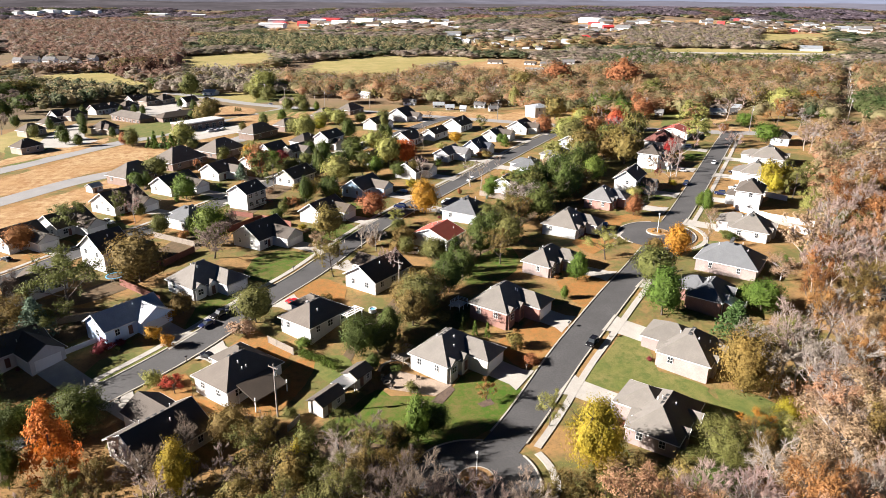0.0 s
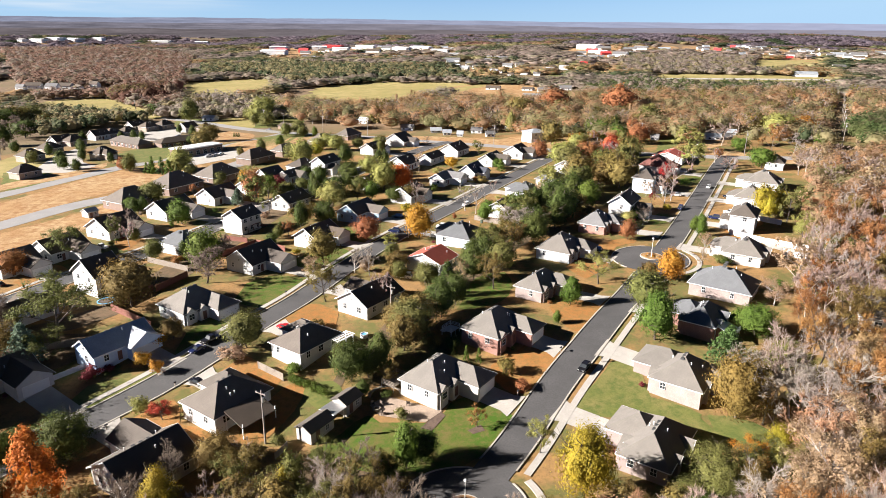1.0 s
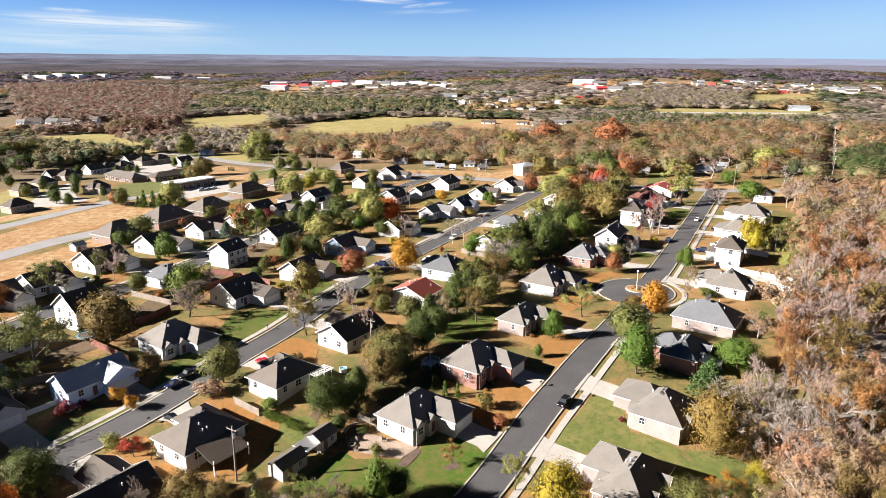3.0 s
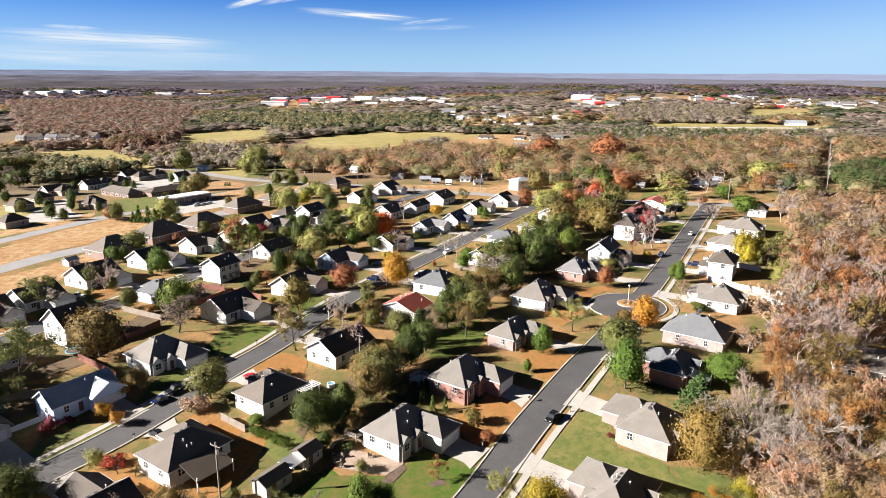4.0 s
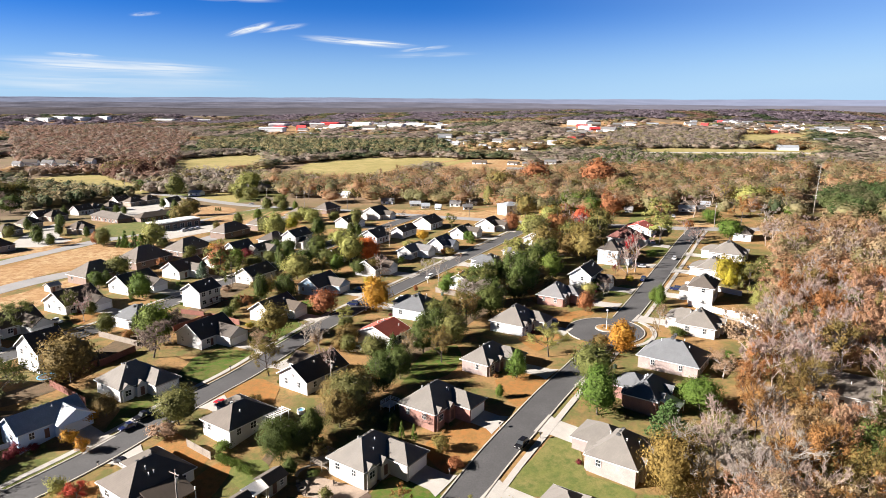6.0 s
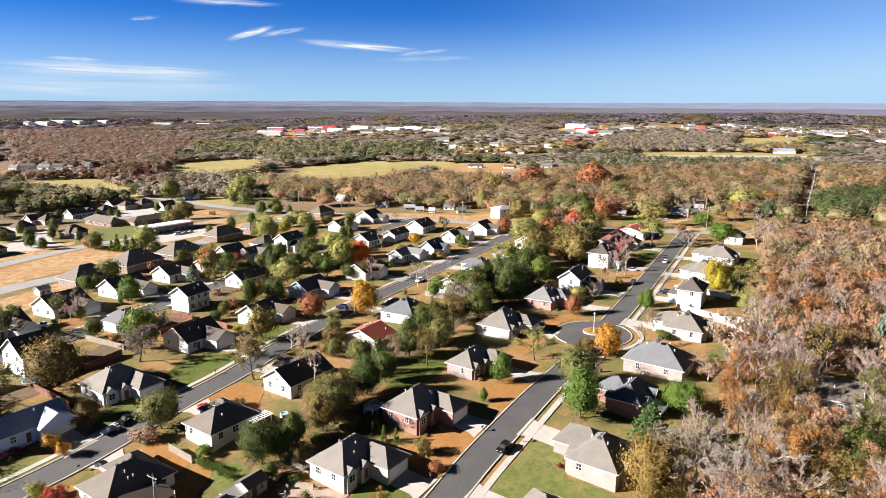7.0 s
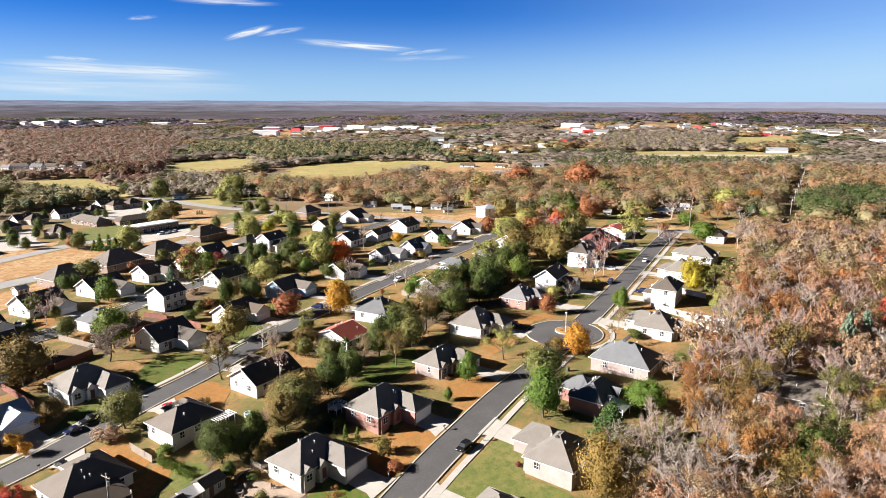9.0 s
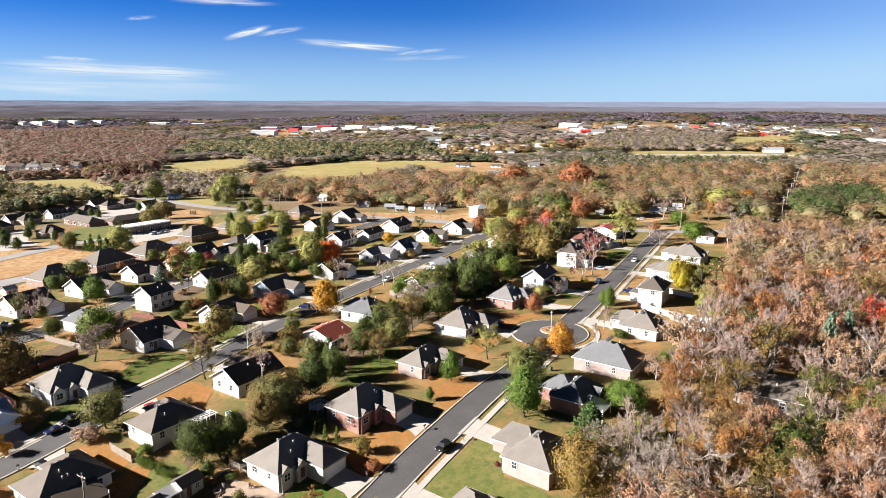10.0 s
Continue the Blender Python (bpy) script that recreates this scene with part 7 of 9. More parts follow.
def far_ridge(r, top, tones, seed, rise=0.0):
    """One of the last wooded ridges before the horizon, a plain backdrop all round, glowing with painted haze."""
    m, nt, ns, ln, p = nodes_of("ridge_haze_glow")
    tc = ns.new("ShaderNodeTexCoord")
    sep = ns.new("ShaderNodeSeparateXYZ")
    ln.new(tc.outputs["Object"], sep.inputs[0])
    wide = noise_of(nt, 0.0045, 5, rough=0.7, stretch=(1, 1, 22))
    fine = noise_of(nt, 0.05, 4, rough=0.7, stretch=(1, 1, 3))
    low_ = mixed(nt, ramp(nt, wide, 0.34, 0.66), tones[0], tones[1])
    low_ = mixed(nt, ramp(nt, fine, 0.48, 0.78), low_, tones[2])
    # haze painted in, paler towards +x, and shown by glow instead of sunlight
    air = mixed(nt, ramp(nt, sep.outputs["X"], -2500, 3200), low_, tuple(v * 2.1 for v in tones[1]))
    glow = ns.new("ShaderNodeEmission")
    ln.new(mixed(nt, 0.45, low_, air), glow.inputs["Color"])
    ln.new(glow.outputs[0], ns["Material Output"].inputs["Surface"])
    n = 1440
    a = np.linspace(0, math.tau, n + 1)
    z = top + 2.2 * np.sin(a * 9 + seed) + 1.3 * np.sin(a * 31 + 2 * seed) + 0.6 * np.sin(a * 97 + seed)
    z += np.random.RandomState(seed).uniform(-0.5, 0.5, n + 1) + rise * np.maximum(np.sin(a), 0)
    z[-1] = z[0]
    x, y = r * np.sin(a), r * np.cos(a)
    v = np.stack([np.stack([x, y, np.full(n + 1, -80.0)], -1), np.stack([x, y, z], -1)], 1).reshape(-1, 3)
    i = np.arange(n) * 2
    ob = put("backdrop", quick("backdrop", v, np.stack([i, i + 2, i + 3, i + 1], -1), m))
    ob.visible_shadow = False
    tagged(ob, "glowing backdrop of a wooded ridge, blue-grey haze painted in", "backdrop", kind="structure")


# paler, bluer tones further off put the haze into the colour
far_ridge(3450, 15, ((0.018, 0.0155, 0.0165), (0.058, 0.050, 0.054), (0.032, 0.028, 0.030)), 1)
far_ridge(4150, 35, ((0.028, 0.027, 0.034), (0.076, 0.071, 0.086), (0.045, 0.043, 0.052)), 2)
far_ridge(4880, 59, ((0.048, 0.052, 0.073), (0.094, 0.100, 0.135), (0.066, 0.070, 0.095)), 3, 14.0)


# ---- yards, lots and small structures ----
def ring_kerb(cx, cy, r, a0, a1, label):
    t = np.radians(np.linspace(a0, a1, 40))
    line = np.stack([cx + r * np.cos(t), cy + r * np.sin(t)], -1)
    tagged(ribbon("kerb", line, -0.15, 0.15, 0.2, kerb_mat, 0.4, 2), label, "kerb", kind="structure")


ring_kerb(5.5, 84.0, 10.6, 78, 250, "pale concrete kerb round the turning circle")
ring_kerb(5.5, 84.0, 10.6, -70, 36, "pale concrete kerb round the turning circle")
ring_kerb(62.4, 181.5, 10.8, 82, 218, "pale concrete kerb round the turning circle")
ring_kerb(62.4, 181.5, 10.8, -98, 38, "pale concrete kerb round the turning circle")


def island(cx, cy, r):
    isl = empty("island", cx, cy, None, 0, "round kerbed island of dry grass in the turning circle", "traffic island")
    bm = bmesh.new()
    add_poly(bm, disc(0, 0, r - 0.25), 0.0, 0.3)
    part("planting_bed", bm, straw, isl)
    bm = bmesh.new()
    n = 32
    rings = [[bm.verts.new((q * math.cos(i * math.tau / n), q * math.sin(i * math.tau / n), z)) for i in range(n)] for q, z in ((r, 0), (r, 0.27), (r - 0.25, 0.27), (r - 0.25, 0))]
    for a, b in zip(rings, rings[1:]):
        for i in range(n):
            bm.faces.new((a[i], a[(i + 1) % n], b[(i + 1) % n], b[i]))
    part("kerb_ring", bm, conc_mat, isl)
    for i in range(7):
        a = i * 2.4
        q = r * 0.6 * math.sqrt((i + 0.5) / 7)
        tree(cx + q * math.cos(a), cy + q * math.sin(a), 1.1, 0.9, "bush", "tan" if i % 2 else "gold", "shrubs of the island")


island(6.1, 84.7, 3.0)
island(63.2, 183.2, 3.2)


def sidewalk(line, side, y0, y1):
    sel = line[(line[:, 1] > y0) & (line[:, 1] < y1)]
    a, b = (5.2, 6.5) if side > 0 else (-6.5, -5.2)
    tagged(ribbon("pavement", sel, a, b, 0.14, conc_mat, 0.3, 2), "pale concrete pavement along the street", "pavement", kind="structure")


sidewalk(ROADS["A"], 1, 93, 172)
sidewalk(ROADS["A"], 1, 192, 318)
sidewalk(ROADS["B"], -1, 70, 330)
sidewalk(ROADS["C"], -1, 130, 330)
t_ = np.radians(np.linspace(-75, 30, 30))
tagged(ribbon("pavement", np.stack([62.4 + 13.4 * np.cos(t_), 181.5 + 13.4 * np.sin(t_)], -1), -0.65, 0.65, 0.14, conc_mat, 0.3, 2), "pale concrete pavement round the turning circle", "pavement", kind="structure")
t_ = np.radians(np.linspace(-40, 32, 20))
tagged(ribbon("pavement", np.stack([5.5 + 13.0 * np.cos(t_), 84.0 + 13.0 * np.sin(t_)], -1), -0.65, 0.65, 0.14, conc_mat, 0.3, 2), "pale concrete pavement round the turning circle", "pavement", kind="structure")

redmulch = plain("red_mulch", (0.28, 0.09, 0.05), 0.95, 0.35, 1.0)
paver = plain("tan_pavers", (0.29, 0.22, 0.165), 0.85, 0.2, 0.8, fine=5.0)
CARPAINT = {"black": (0.012, 0.012, 0.014), "navy": (0.012, 0.018, 0.06), "red": (0.4, 0.015, 0.015), "white": (0.75, 0.75, 0.75), "silver": (0.4, 0.41, 0.43)}
tyre_mat = plain("tyre_rubber", (0.02, 0.02, 0.02), 0.9)
rim_mat = plain("alloy", (0.4, 0.4, 0.42), 0.35, 0.1, 3, 0.8)
lamp_glass = plain("headlight_glass", (0.7, 0.7, 0.68), 0.15, 0.05)
tail_glass = plain("taillight_red", (0.35, 0.01, 0.01), 0.2, 0.05)
CAR = {}
CARDIM = {"sedan": (4.7, 1.8, 0.85, 1.42), "suv": (4.8, 1.9, 1.05, 1.75), "van": (5.2, 2.0, 1.2, 2.05), "pickup": (5.6, 1.95, 1.05, 1.85)}


def car_meshes(colour, kind):
    if (colour, kind) in CAR:
        return CAR[(colour, kind)]
    L, W, hb, ht = CARDIM[kind]
    key = "car_paint_" + colour
    paint = plain(key, CARPAINT[colour], 0.25, 0.05, 1.0)
    paint.node_tree.nodes["Principled BSDF"].inputs["Coat Weight"].default_value = 0.6
    # body: lofted sections from nose to tail
    bm = bmesh.new()
    prof = [(-L / 2, 0.42, hb - 0.32, .86), (-L / 2 + .25, 0.3, hb - 0.12, .95), (-L / 2 + 1.2, 0.26, hb, 1), (L / 2 - 0.9, 0.26, hb + .02, 1), (L / 2 - .2, 0.3, hb, .96), (L / 2, 0.42, hb - .18, .88)]
    rows = []
    for y, z0, z1, f in prof:
        w = W / 2 * f
        rows.append([bm.verts.new(c) for c in ((-w, y, z0), (w, y, z0), (w, y, z0 + (z1 - z0) * .6), (w * .93, y, z1), (-w * .93, y, z1), (-w, y, z0 + (z1 - z0) * .6))])
    for a, b in zip(rows, rows[1:]):
        for i in range(6):
            bm.faces.new((a[i], a[(i + 1) % 6], b[(i + 1) % 6], b[i]))
    bm.faces.new(rows[0])
    bm.faces.new(rows[-1][::-1])
    body = bm_mesh("body", bm, paint)
    y0, y1, y2, y3 = {"sedan": (-.95, -.25, 1.0, 1.75), "suv": (-1.1, -.45, 1.7, 2.15), "van": (-1.7, -.9, 2.2, 2.5), "pickup": (-1.1, -.5, .7, .95)}[kind]
    res = [body]
    for nm, z0, z1, mt, f in (("cabin", hb - .02, ht - .05, glass, .9), ("car_roof", ht - .05, ht + .02, paint, .93)):
        bm = bmesh.new()
        w0, w1 = W / 2 * .92, W / 2 * .74
        if nm == "cabin":
            lo = [(-w0, y0), (w0, y0), (w0, y3), (-w0, y3)]
            hi = [(-w1, y1), (w1, y1), (w1, y2), (-w1, y2)]
        else:
            lo = hi = [(-w1 - .03, y1 - .05), (w1 + .03, y1 - .05), (w1 + .03, y2 + .05), (-w1 - .03, y2 + .05)]
        A = [bm.verts.new((x, y, z0)) for x, y in lo]
        B = [bm.verts.new((x, y, z1)) for x, y in hi]
        bm.faces.new(A[::-1])
        bm.faces.new(B)
        for i in range(4):
            bm.faces.new((A[i], A[(i + 1) % 4], B[(i + 1) % 4], B[i]))
        res.append(bm_mesh(nm, bm, mt))
    CAR[(colour, kind)] = res
    if "tyre" not in CAR:
        bm = bmesh.new()
        add_tube(bm, (-0.11, 0, 0), (0.11, 0, 0), 0.34, 0.34, 14)
        CAR["tyre"] = bm_mesh("wheel", bm, tyre_mat)
        bm = bmesh.new()
        add_tube(bm, (-0.125, 0, 0), (0.125, 0, 0), 0.2, 0.2, 10)
        CAR["rim"] = bm_mesh("rim", bm, rim_mat)
        bm = bmesh.new()
        add_box(bm, -0.2, 0.2, -0.06, 0.06, -0.07, 0.07, 0.02)
        CAR["light"] = bm_mesh("headlight", bm, lamp_glass)
        bm = bmesh.new()
        add_box(bm, -0.15, 0.15, -0.06, 0.06, -0.1, 0.1, 0.02)
        CAR["tail"] = bm_mesh("taillight", bm, tail_glass)
    return res


def car(x, y, head, colour, kind):
    body, cabin, roof = car_meshes(colour, kind)
    L, W, hb, ht = CARDIM[kind]
    c = empty("car", x, y, gzf(x, y) + 0.12, -head, "%s %s parked on pavement" % (colour, {"suv": "sport utility car", "sedan": "saloon car", "van": "van", "pickup": "pickup truck"}[kind]), "car", "parked cars")
    c.scale = (0.84, 0.84, 0.84)
    for nm, me in (("body", body), ("cabin", cabin), ("car_roof", roof)):
        put(nm, me, c)
    for sx in (-1, 1):
        for sy in (-1, 1):
            w = put("wheel", CAR["tyre"], c, pose(sx * (W / 2 - 0.1), sy * L * 0.31, 0.34))
            put("rim", CAR["rim"], w)
        put("headlight", CAR["light"], c, pose(sx * W * 0.3, -L / 2 + 0.08, hb - 0.3))
        put("taillight", CAR["tail"], c, pose(sx * W * 0.34, L / 2 - 0.02, hb - 0.3))


def street_lamp(x, y, h):
    s = empty("street_lamp", x, y, gzf(x, y) + 0.1, 0, "slim white post street lamp with a globe head", "street lamp", "street lamps")
    bm = bmesh.new()
    add_tube(bm, (0, 0, 0), (0, 0, h - 0.5), 0.09, 0.06, 10)
    part("post", bm, trim_mat, s)
    bm = bmesh.new()
    add_tube(bm, (0, 0, 0), (0, 0, 0.35), 0.2, 0.14, 10)
    part("base", bm, trim_mat, s)
    bm = bmesh.new()
    bmesh.ops.create_icosphere(bm, subdivisions=2, radius=0.3, matrix=Matrix.Translation((0, 0, h - 0.25)))
    for v in bm.verts:
        v.co.z = h - 0.25 + (v.co.z - h + 0.25) * 0.85
    part("globe", bm, plain("lamp_globe", (0.8, 0.8, 0.78), 0.3, 0.04), s)


POLES = []
pole_wood = plain("pole_wood", (0.22, 0.19, 0.165), 0.9, 0.2, 2.0)


def utility_pole(x, y, h):
    POLES.append((x, y, h))
    s = empty("utility_pole", x, y, gzf(x, y), -30, "weathered wooden utility pole with a crossarm", "utility pole", "utility poles")
    bm = bmesh.new()
    add_tube(bm, (0, 0, -0.5), (0, 0, h), 0.19, 0.12, 9)
    part("pole", bm, pole_wood, s)
    bm = bmesh.new()
    add_box(bm, -1.2, 1.2, -0.2, -0.08, h - 0.75, h - 0.6, 0.02)
    part("crossarm", bm, pole_wood, s)
    for q in (-1.05, 0.4, 1.05):
        bm = bmesh.new()
        add_tube(bm, (q, -0.14, h - 0.6), (q, -0.14, h - 0.4), 0.06, 0.04, 6)
        part("insulator", bm, trim_mat, s)
    bm = bmesh.new()
    add_tube(bm, (0.33, 0, h - 2.3), (0.33, 0, h - 1.4), 0.24, 0.24, 10)
    part("transformer", bm, metal, s, "grey can transformer")


wire_mat = plain("wire", (0.10, 0.10, 0.10), 0.6)


def cable(a, b, sag, r=0.025):
    a, b = np.array(a), np.array(b)
    pts = [a + (b - a) * t + np.array([0, 0, -4 * sag * t * (1 - t)]) for t in np.linspace(0, 1, 13)]
    ring = np.array([[math.cos(t), 0, math.sin(t)] for t in (0.5, 2.6, 4.7)]) * r
    v = np.concatenate([p + ring for p in pts])
    f = np.array([[i * 3 + k, i * 3 + (k + 1) % 3, i * 3 + 3 + (k + 1) % 3, i * 3 + 3 + k] for i in range(len(pts) - 1) for k in range(3)])
    tagged(put("power_line", quick("power_line", v, f, wire_mat)), "thin black overhead power line between poles", "power line", "power lines")


fence_cache = {}


def fence(x0, y0, x1, y1, mat, h):
    d = math.hypot(x1 - x0, y1 - y0)
    n = max(1, round(d / 2.4))
    turn = math.degrees(math.atan2(y1 - y0, x1 - x0))
    what = {"white_trim": "white vinyl", "red_stained_wood": "red-stained wooden", "weathered_wood": "weathered wooden"}[mat.name]
    f = empty("fence", x0, y0, None, turn, what + " privacy fence along a yard", "fence", "yard fences")
    step = d / n
    key = (mat.name, h)
    if key not in fence_cache:
        bm = bmesh.new()
        add_box(bm, -0.06, 0.06, -0.06, 0.06, -0.6, h + 0.1)
        bmesh.ops.recalc_face_normals(bm, faces=bm.faces)
        fence_cache[key] = bm_mesh("post", bm, mat)
    zb = gzf(x0, y0)
    zs = [gzf(x0 + (x1 - x0) * i / n, y0 + (y1 - y0) * i / n) - zb for i in range(n + 1)]
    for i in range(n + 1):
        put("post", fence_cache[key], f, pose(i * step, 0, zs[i]))
    for i in range(n):
        bm = bmesh.new()
        k = int(step / 0.15)
        rise = zs[i + 1] - zs[i]
        front, back = [], []
        for j in range(k):
            a0, a1 = 0.06 + (step - 0.12) * j / k, 0.06 + (step - 0.12) * (j + 1) / k - 0.008
            y = -0.02 if j % 2 else -0.006
            front += [(a0, y), (a1, y), (a1, 0.004), (a1 + 0.008, 0.004)]
        outline = front + [(step - 0.06, 0.03), (0.06, 0.03)]
        lo = [bm.verts.new((a, y, zs[i] + rise * a / step - 0.1)) for a, y in outline]
        hi = [bm.verts.new((a, y, zs[i] + rise * a / step + h)) for a, y in outline]
        bm.faces.new(hi)
        bm.faces.new(lo[::-1])
        for j in range(len(outline)):
            q = (j + 1) % len(outline)
            bm.faces.new((lo[j], lo[q], hi[q], hi[j]))
        o = part("fence_panel", bm, mat, f)
        o.location.x = i * step


def mailbox(x, y):
    s = empty("mailbox", x, y, None, -35, "dark kerbside mailbox on a post", "mailbox", "mailboxes")
    bm = bmesh.new()
    add_box(bm, -0.06, 0.06, -0.06, 0.06, -0.3, 1.05)
    part("post", bm, wood, s)
    bm = bmesh.new()
    prof = [(-0.14, 0), (0.14, 0), (0.14, 0.16), (0.09, 0.25), (-0.09, 0.25), (-0.14, 0.16)]
    A = [bm.verts.new((u, -0.28, 1.05 + z)) for u, z in prof]
    B = [bm.verts.new((u, 0.28, 1.05 + z)) for u, z in prof]
    bm.faces.new(A)
    bm.faces.new(B[::-1])
    for i in range(6):
        bm.faces.new((A[i], B[i], B[(i + 1) % 6], A[(i + 1) % 6]))
    part("box", bm, plain("dark_enamel", (0.03, 0.03, 0.035), 0.4), s)


tagged(patch("lawn", [(-21.4, 98.3), (-18.0, 102.4), (-12.0, 109.8), (-9.2, 108.0), (-0.6, 107.0), (2.6, 110.3), (4.3, 113.1), (8.2, 114.4), (15.9, 109.1), (13.3, 103.3), (8.8, 96.8), (4.3, 93.8), (1.4, 93.4), (-7.2, 93.3), (-17.1, 95.8)], 0.05, green_lawn, 4.0, 0.5, 0), "bright green mown lawn behind a house", "lawn", kind="structure")
tagged(patch("lawn", [(38.6, 125.3), (42.6, 124.5), (43.5, 117.1), (43.0, 114.5), (50.9, 109.1), (50.6, 106.6), (52.9, 103.2), (50.3, 99.0), (44.0, 104.2), (32.6, 108.7), (27.6, 110.9)], 0.052000000000000005, olive_lawn, 4.0, 0.5, 1), "olive green mown lawn beside a brick house", "lawn", kind="structure")
tagged(patch("lawn", [(-54.9, 128.9), (-56.4, 139.0), (-51.2, 145.6), (-48.2, 149.3), (-46.5, 138.7), (-51.1, 136.4), (-53.8, 131.0)], 0.054000000000000006, green_lawn, 4.0, 0.5, 2), "dull green front lawn sloping to the street", "lawn", kind="structure")
tagged(patch("lawn", [(-50.2, 155.6), (-50.1, 167.0), (-45.4, 173.0), (-35.8, 170.5), (-37.8, 159.5), (-43.1, 151.1)], 0.056, green_lawn, 4.0, 0.5, 3), "bright green front lawn beside the street", "lawn", kind="structure")
tagged(patch("lawn", [(-71.1, 115.1), (-69.5, 120.3), (-63.0, 122.9), (-56.6, 126.6), (-56.6, 121.7), (-64.5, 114.1), (-68.8, 113.8)], 0.058, olive_lawn, 4.0, 0.5, 4), "green and tan front lawn with red shrubs", "lawn", kind="structure")
tagged(patch("lawn", [(-80.1, 102.7), (-78.4, 108.8), (-71.0, 107.5), (-74.1, 100.4), (-76.7, 97.2)], 0.060000000000000005, olive_lawn, 4.0, 0.5, 5), "thin tan front lawn", "lawn", kind="structure")
tagged(patch("lawn", [(-43.0, 184.2), (-37.6, 191.3), (-31.6, 197.3), (-23.4, 187.1), (-28.3, 174.4), (-38.5, 178.4)], 0.062, green_lawn, 4.0, 0.5, 6), "green side lawn under a brown tree", "lawn", kind="structure")
tagged(patch("lawn", [(6.0, 148.2), (11.7, 168.4), (19.7, 172.2), (19.6, 156.4), (14.1, 150.6)], 0.064, green_lawn, 4.0, 0.5, 7), "shaded green back lawn", "lawn", kind="structure")
tagged(patch("lawn", [(98.9, 265.8), (107.5, 282.1), (112.7, 279.7), (105.2, 265.4)], 0.05, green_lawn, 4.0, 0.5, 8), "bright green front lawn", "lawn", kind="structure")
tagged(patch("lawn", [(69.2, 217.1), (78.4, 226.6), (82.2, 223.0), (75.4, 213.6)], 0.052000000000000005, green_lawn, 4.0, 0.5, 9), "green front lawn", "lawn", kind="structure")
tagged(patch("lawn", [(67.1, 167.6), (74.1, 176.3), (79.9, 173.0), (80.1, 169.5), (69.5, 165.8)], 0.054000000000000006, olive_lawn, 4.0, 0.5, 10), "olive side lawn", "lawn", kind="structure")
tagged(patch("lawn", [(-172.8, 350.3), (-167.6, 376.7), (-148.1, 388.8), (-132.8, 359.3), (-152.0, 329.8)], 0.056, olive_lawn, 4.0, 0.5, 11), "yellow-green lawn before a long brick building", "lawn", kind="structure")
tagged(patch("lawn", [(-178.6, 521.2), (-147.4, 518.2), (-107.7, 493.6), (-122.1, 468.7), (-153.7, 482.0)], 0.058, olive_lawn, 4.0, 0.5, 12), "yellow-green verge lawn", "lawn", kind="structure")
tagged(patch("lawn", [(-24.9, 118.8), (-19.4, 120.8), (-17.2, 116.8), (-19.1, 110.0), (-24.3, 115.2)], 0.060000000000000005, olive_lawn, 4.0, 0.5, 13), "straw-green back lawn", "lawn", kind="structure")
tagged(patch("lawn", [(-59.6, 106.7), (-50.4, 115.5), (-46.4, 108.6), (-36.5, 104.0), (-43.4, 95.7), (-53.7, 101.6)], 0.062, orange_lawn, 4.0, 0.5, 14), "orange-brown dormant front lawn", "lawn", kind="structure")
tagged(patch("lawn", [(12.3, 125.2), (22.9, 133.2), (27.7, 129.2), (20.9, 117.6), (16.8, 116.0), (13.1, 119.6)], 0.064, orange_lawn, 4.0, 0.5, 15), "orange-brown dormant lawn beside a drive", "lawn", kind="structure")
tagged(patch("lawn", [(-44.9, 122.0), (-41.3, 128.6), (-37.6, 128.5), (-33.7, 124.5), (-30.1, 121.6), (-33.8, 117.2), (-41.0, 122.8)], 0.05, orange_lawn, 4.0, 0.5, 16), "orange leafy lawn", "lawn", kind="structure")
tagged(patch("lawn", [(28.5, 149.0), (38.1, 159.3), (42.1, 148.4), (34.2, 136.2), (29.3, 141.4)], 0.052000000000000005, orange_lawn, 4.0, 0.5, 17), "orange-brown front lawn", "lawn", kind="structure")
tagged(patch("lawn", [(-33.0, 97.0), (-27.3, 107.6), (-24.9, 118.8), (-27.5, 120.3), (-35.1, 108.7)], 0.054000000000000006, orange_lawn, 4.0, 0.5, 18), "orange-brown back lawn", "lawn", kind="structure")
tagged(patch("lawn", [(36.7, 175.8), (48.2, 192.1), (58.6, 199.7), (63.3, 197.2), (54.9, 191.8), (50.3, 179.7), (41.2, 167.1)], 0.056, orange_lawn, 4.0, 0.5, 19), "orange-brown lawn by the turning circle", "lawn", kind="structure")
tagged(patch("lawn", [(94.4, 209.5), (108.9, 221.5), (109.8, 214.9), (103.8, 207.8), (93.4, 202.4)], 0.058, orange_lawn, 4.0, 0.5, 20), "orange-brown front lawn by a drive", "lawn", kind="structure")
tagged(patch("lawn", [(81.6, 187.9), (92.1, 203.6), (96.8, 197.7), (90.7, 187.5), (82.9, 180.6)], 0.060000000000000005, orange_lawn, 4.0, 0.5, 21), "orange-brown front lawn", "lawn", kind="structure")
tagged(patch("lawn", [(16.3, 233.9), (25.2, 252.9), (33.2, 246.6), (25.5, 233.3), (17.5, 220.0)], 0.062, orange_lawn, 4.0, 0.5, 22), "orange leafy front lawn", "lawn", kind="structure")
tagged(patch("lawn", [(27.7, 257.0), (34.8, 270.2), (40.0, 265.1), (32.5, 249.9)], 0.064, orange_lawn, 4.0, 0.5, 23), "orange leafy front lawn", "lawn", kind="structure")
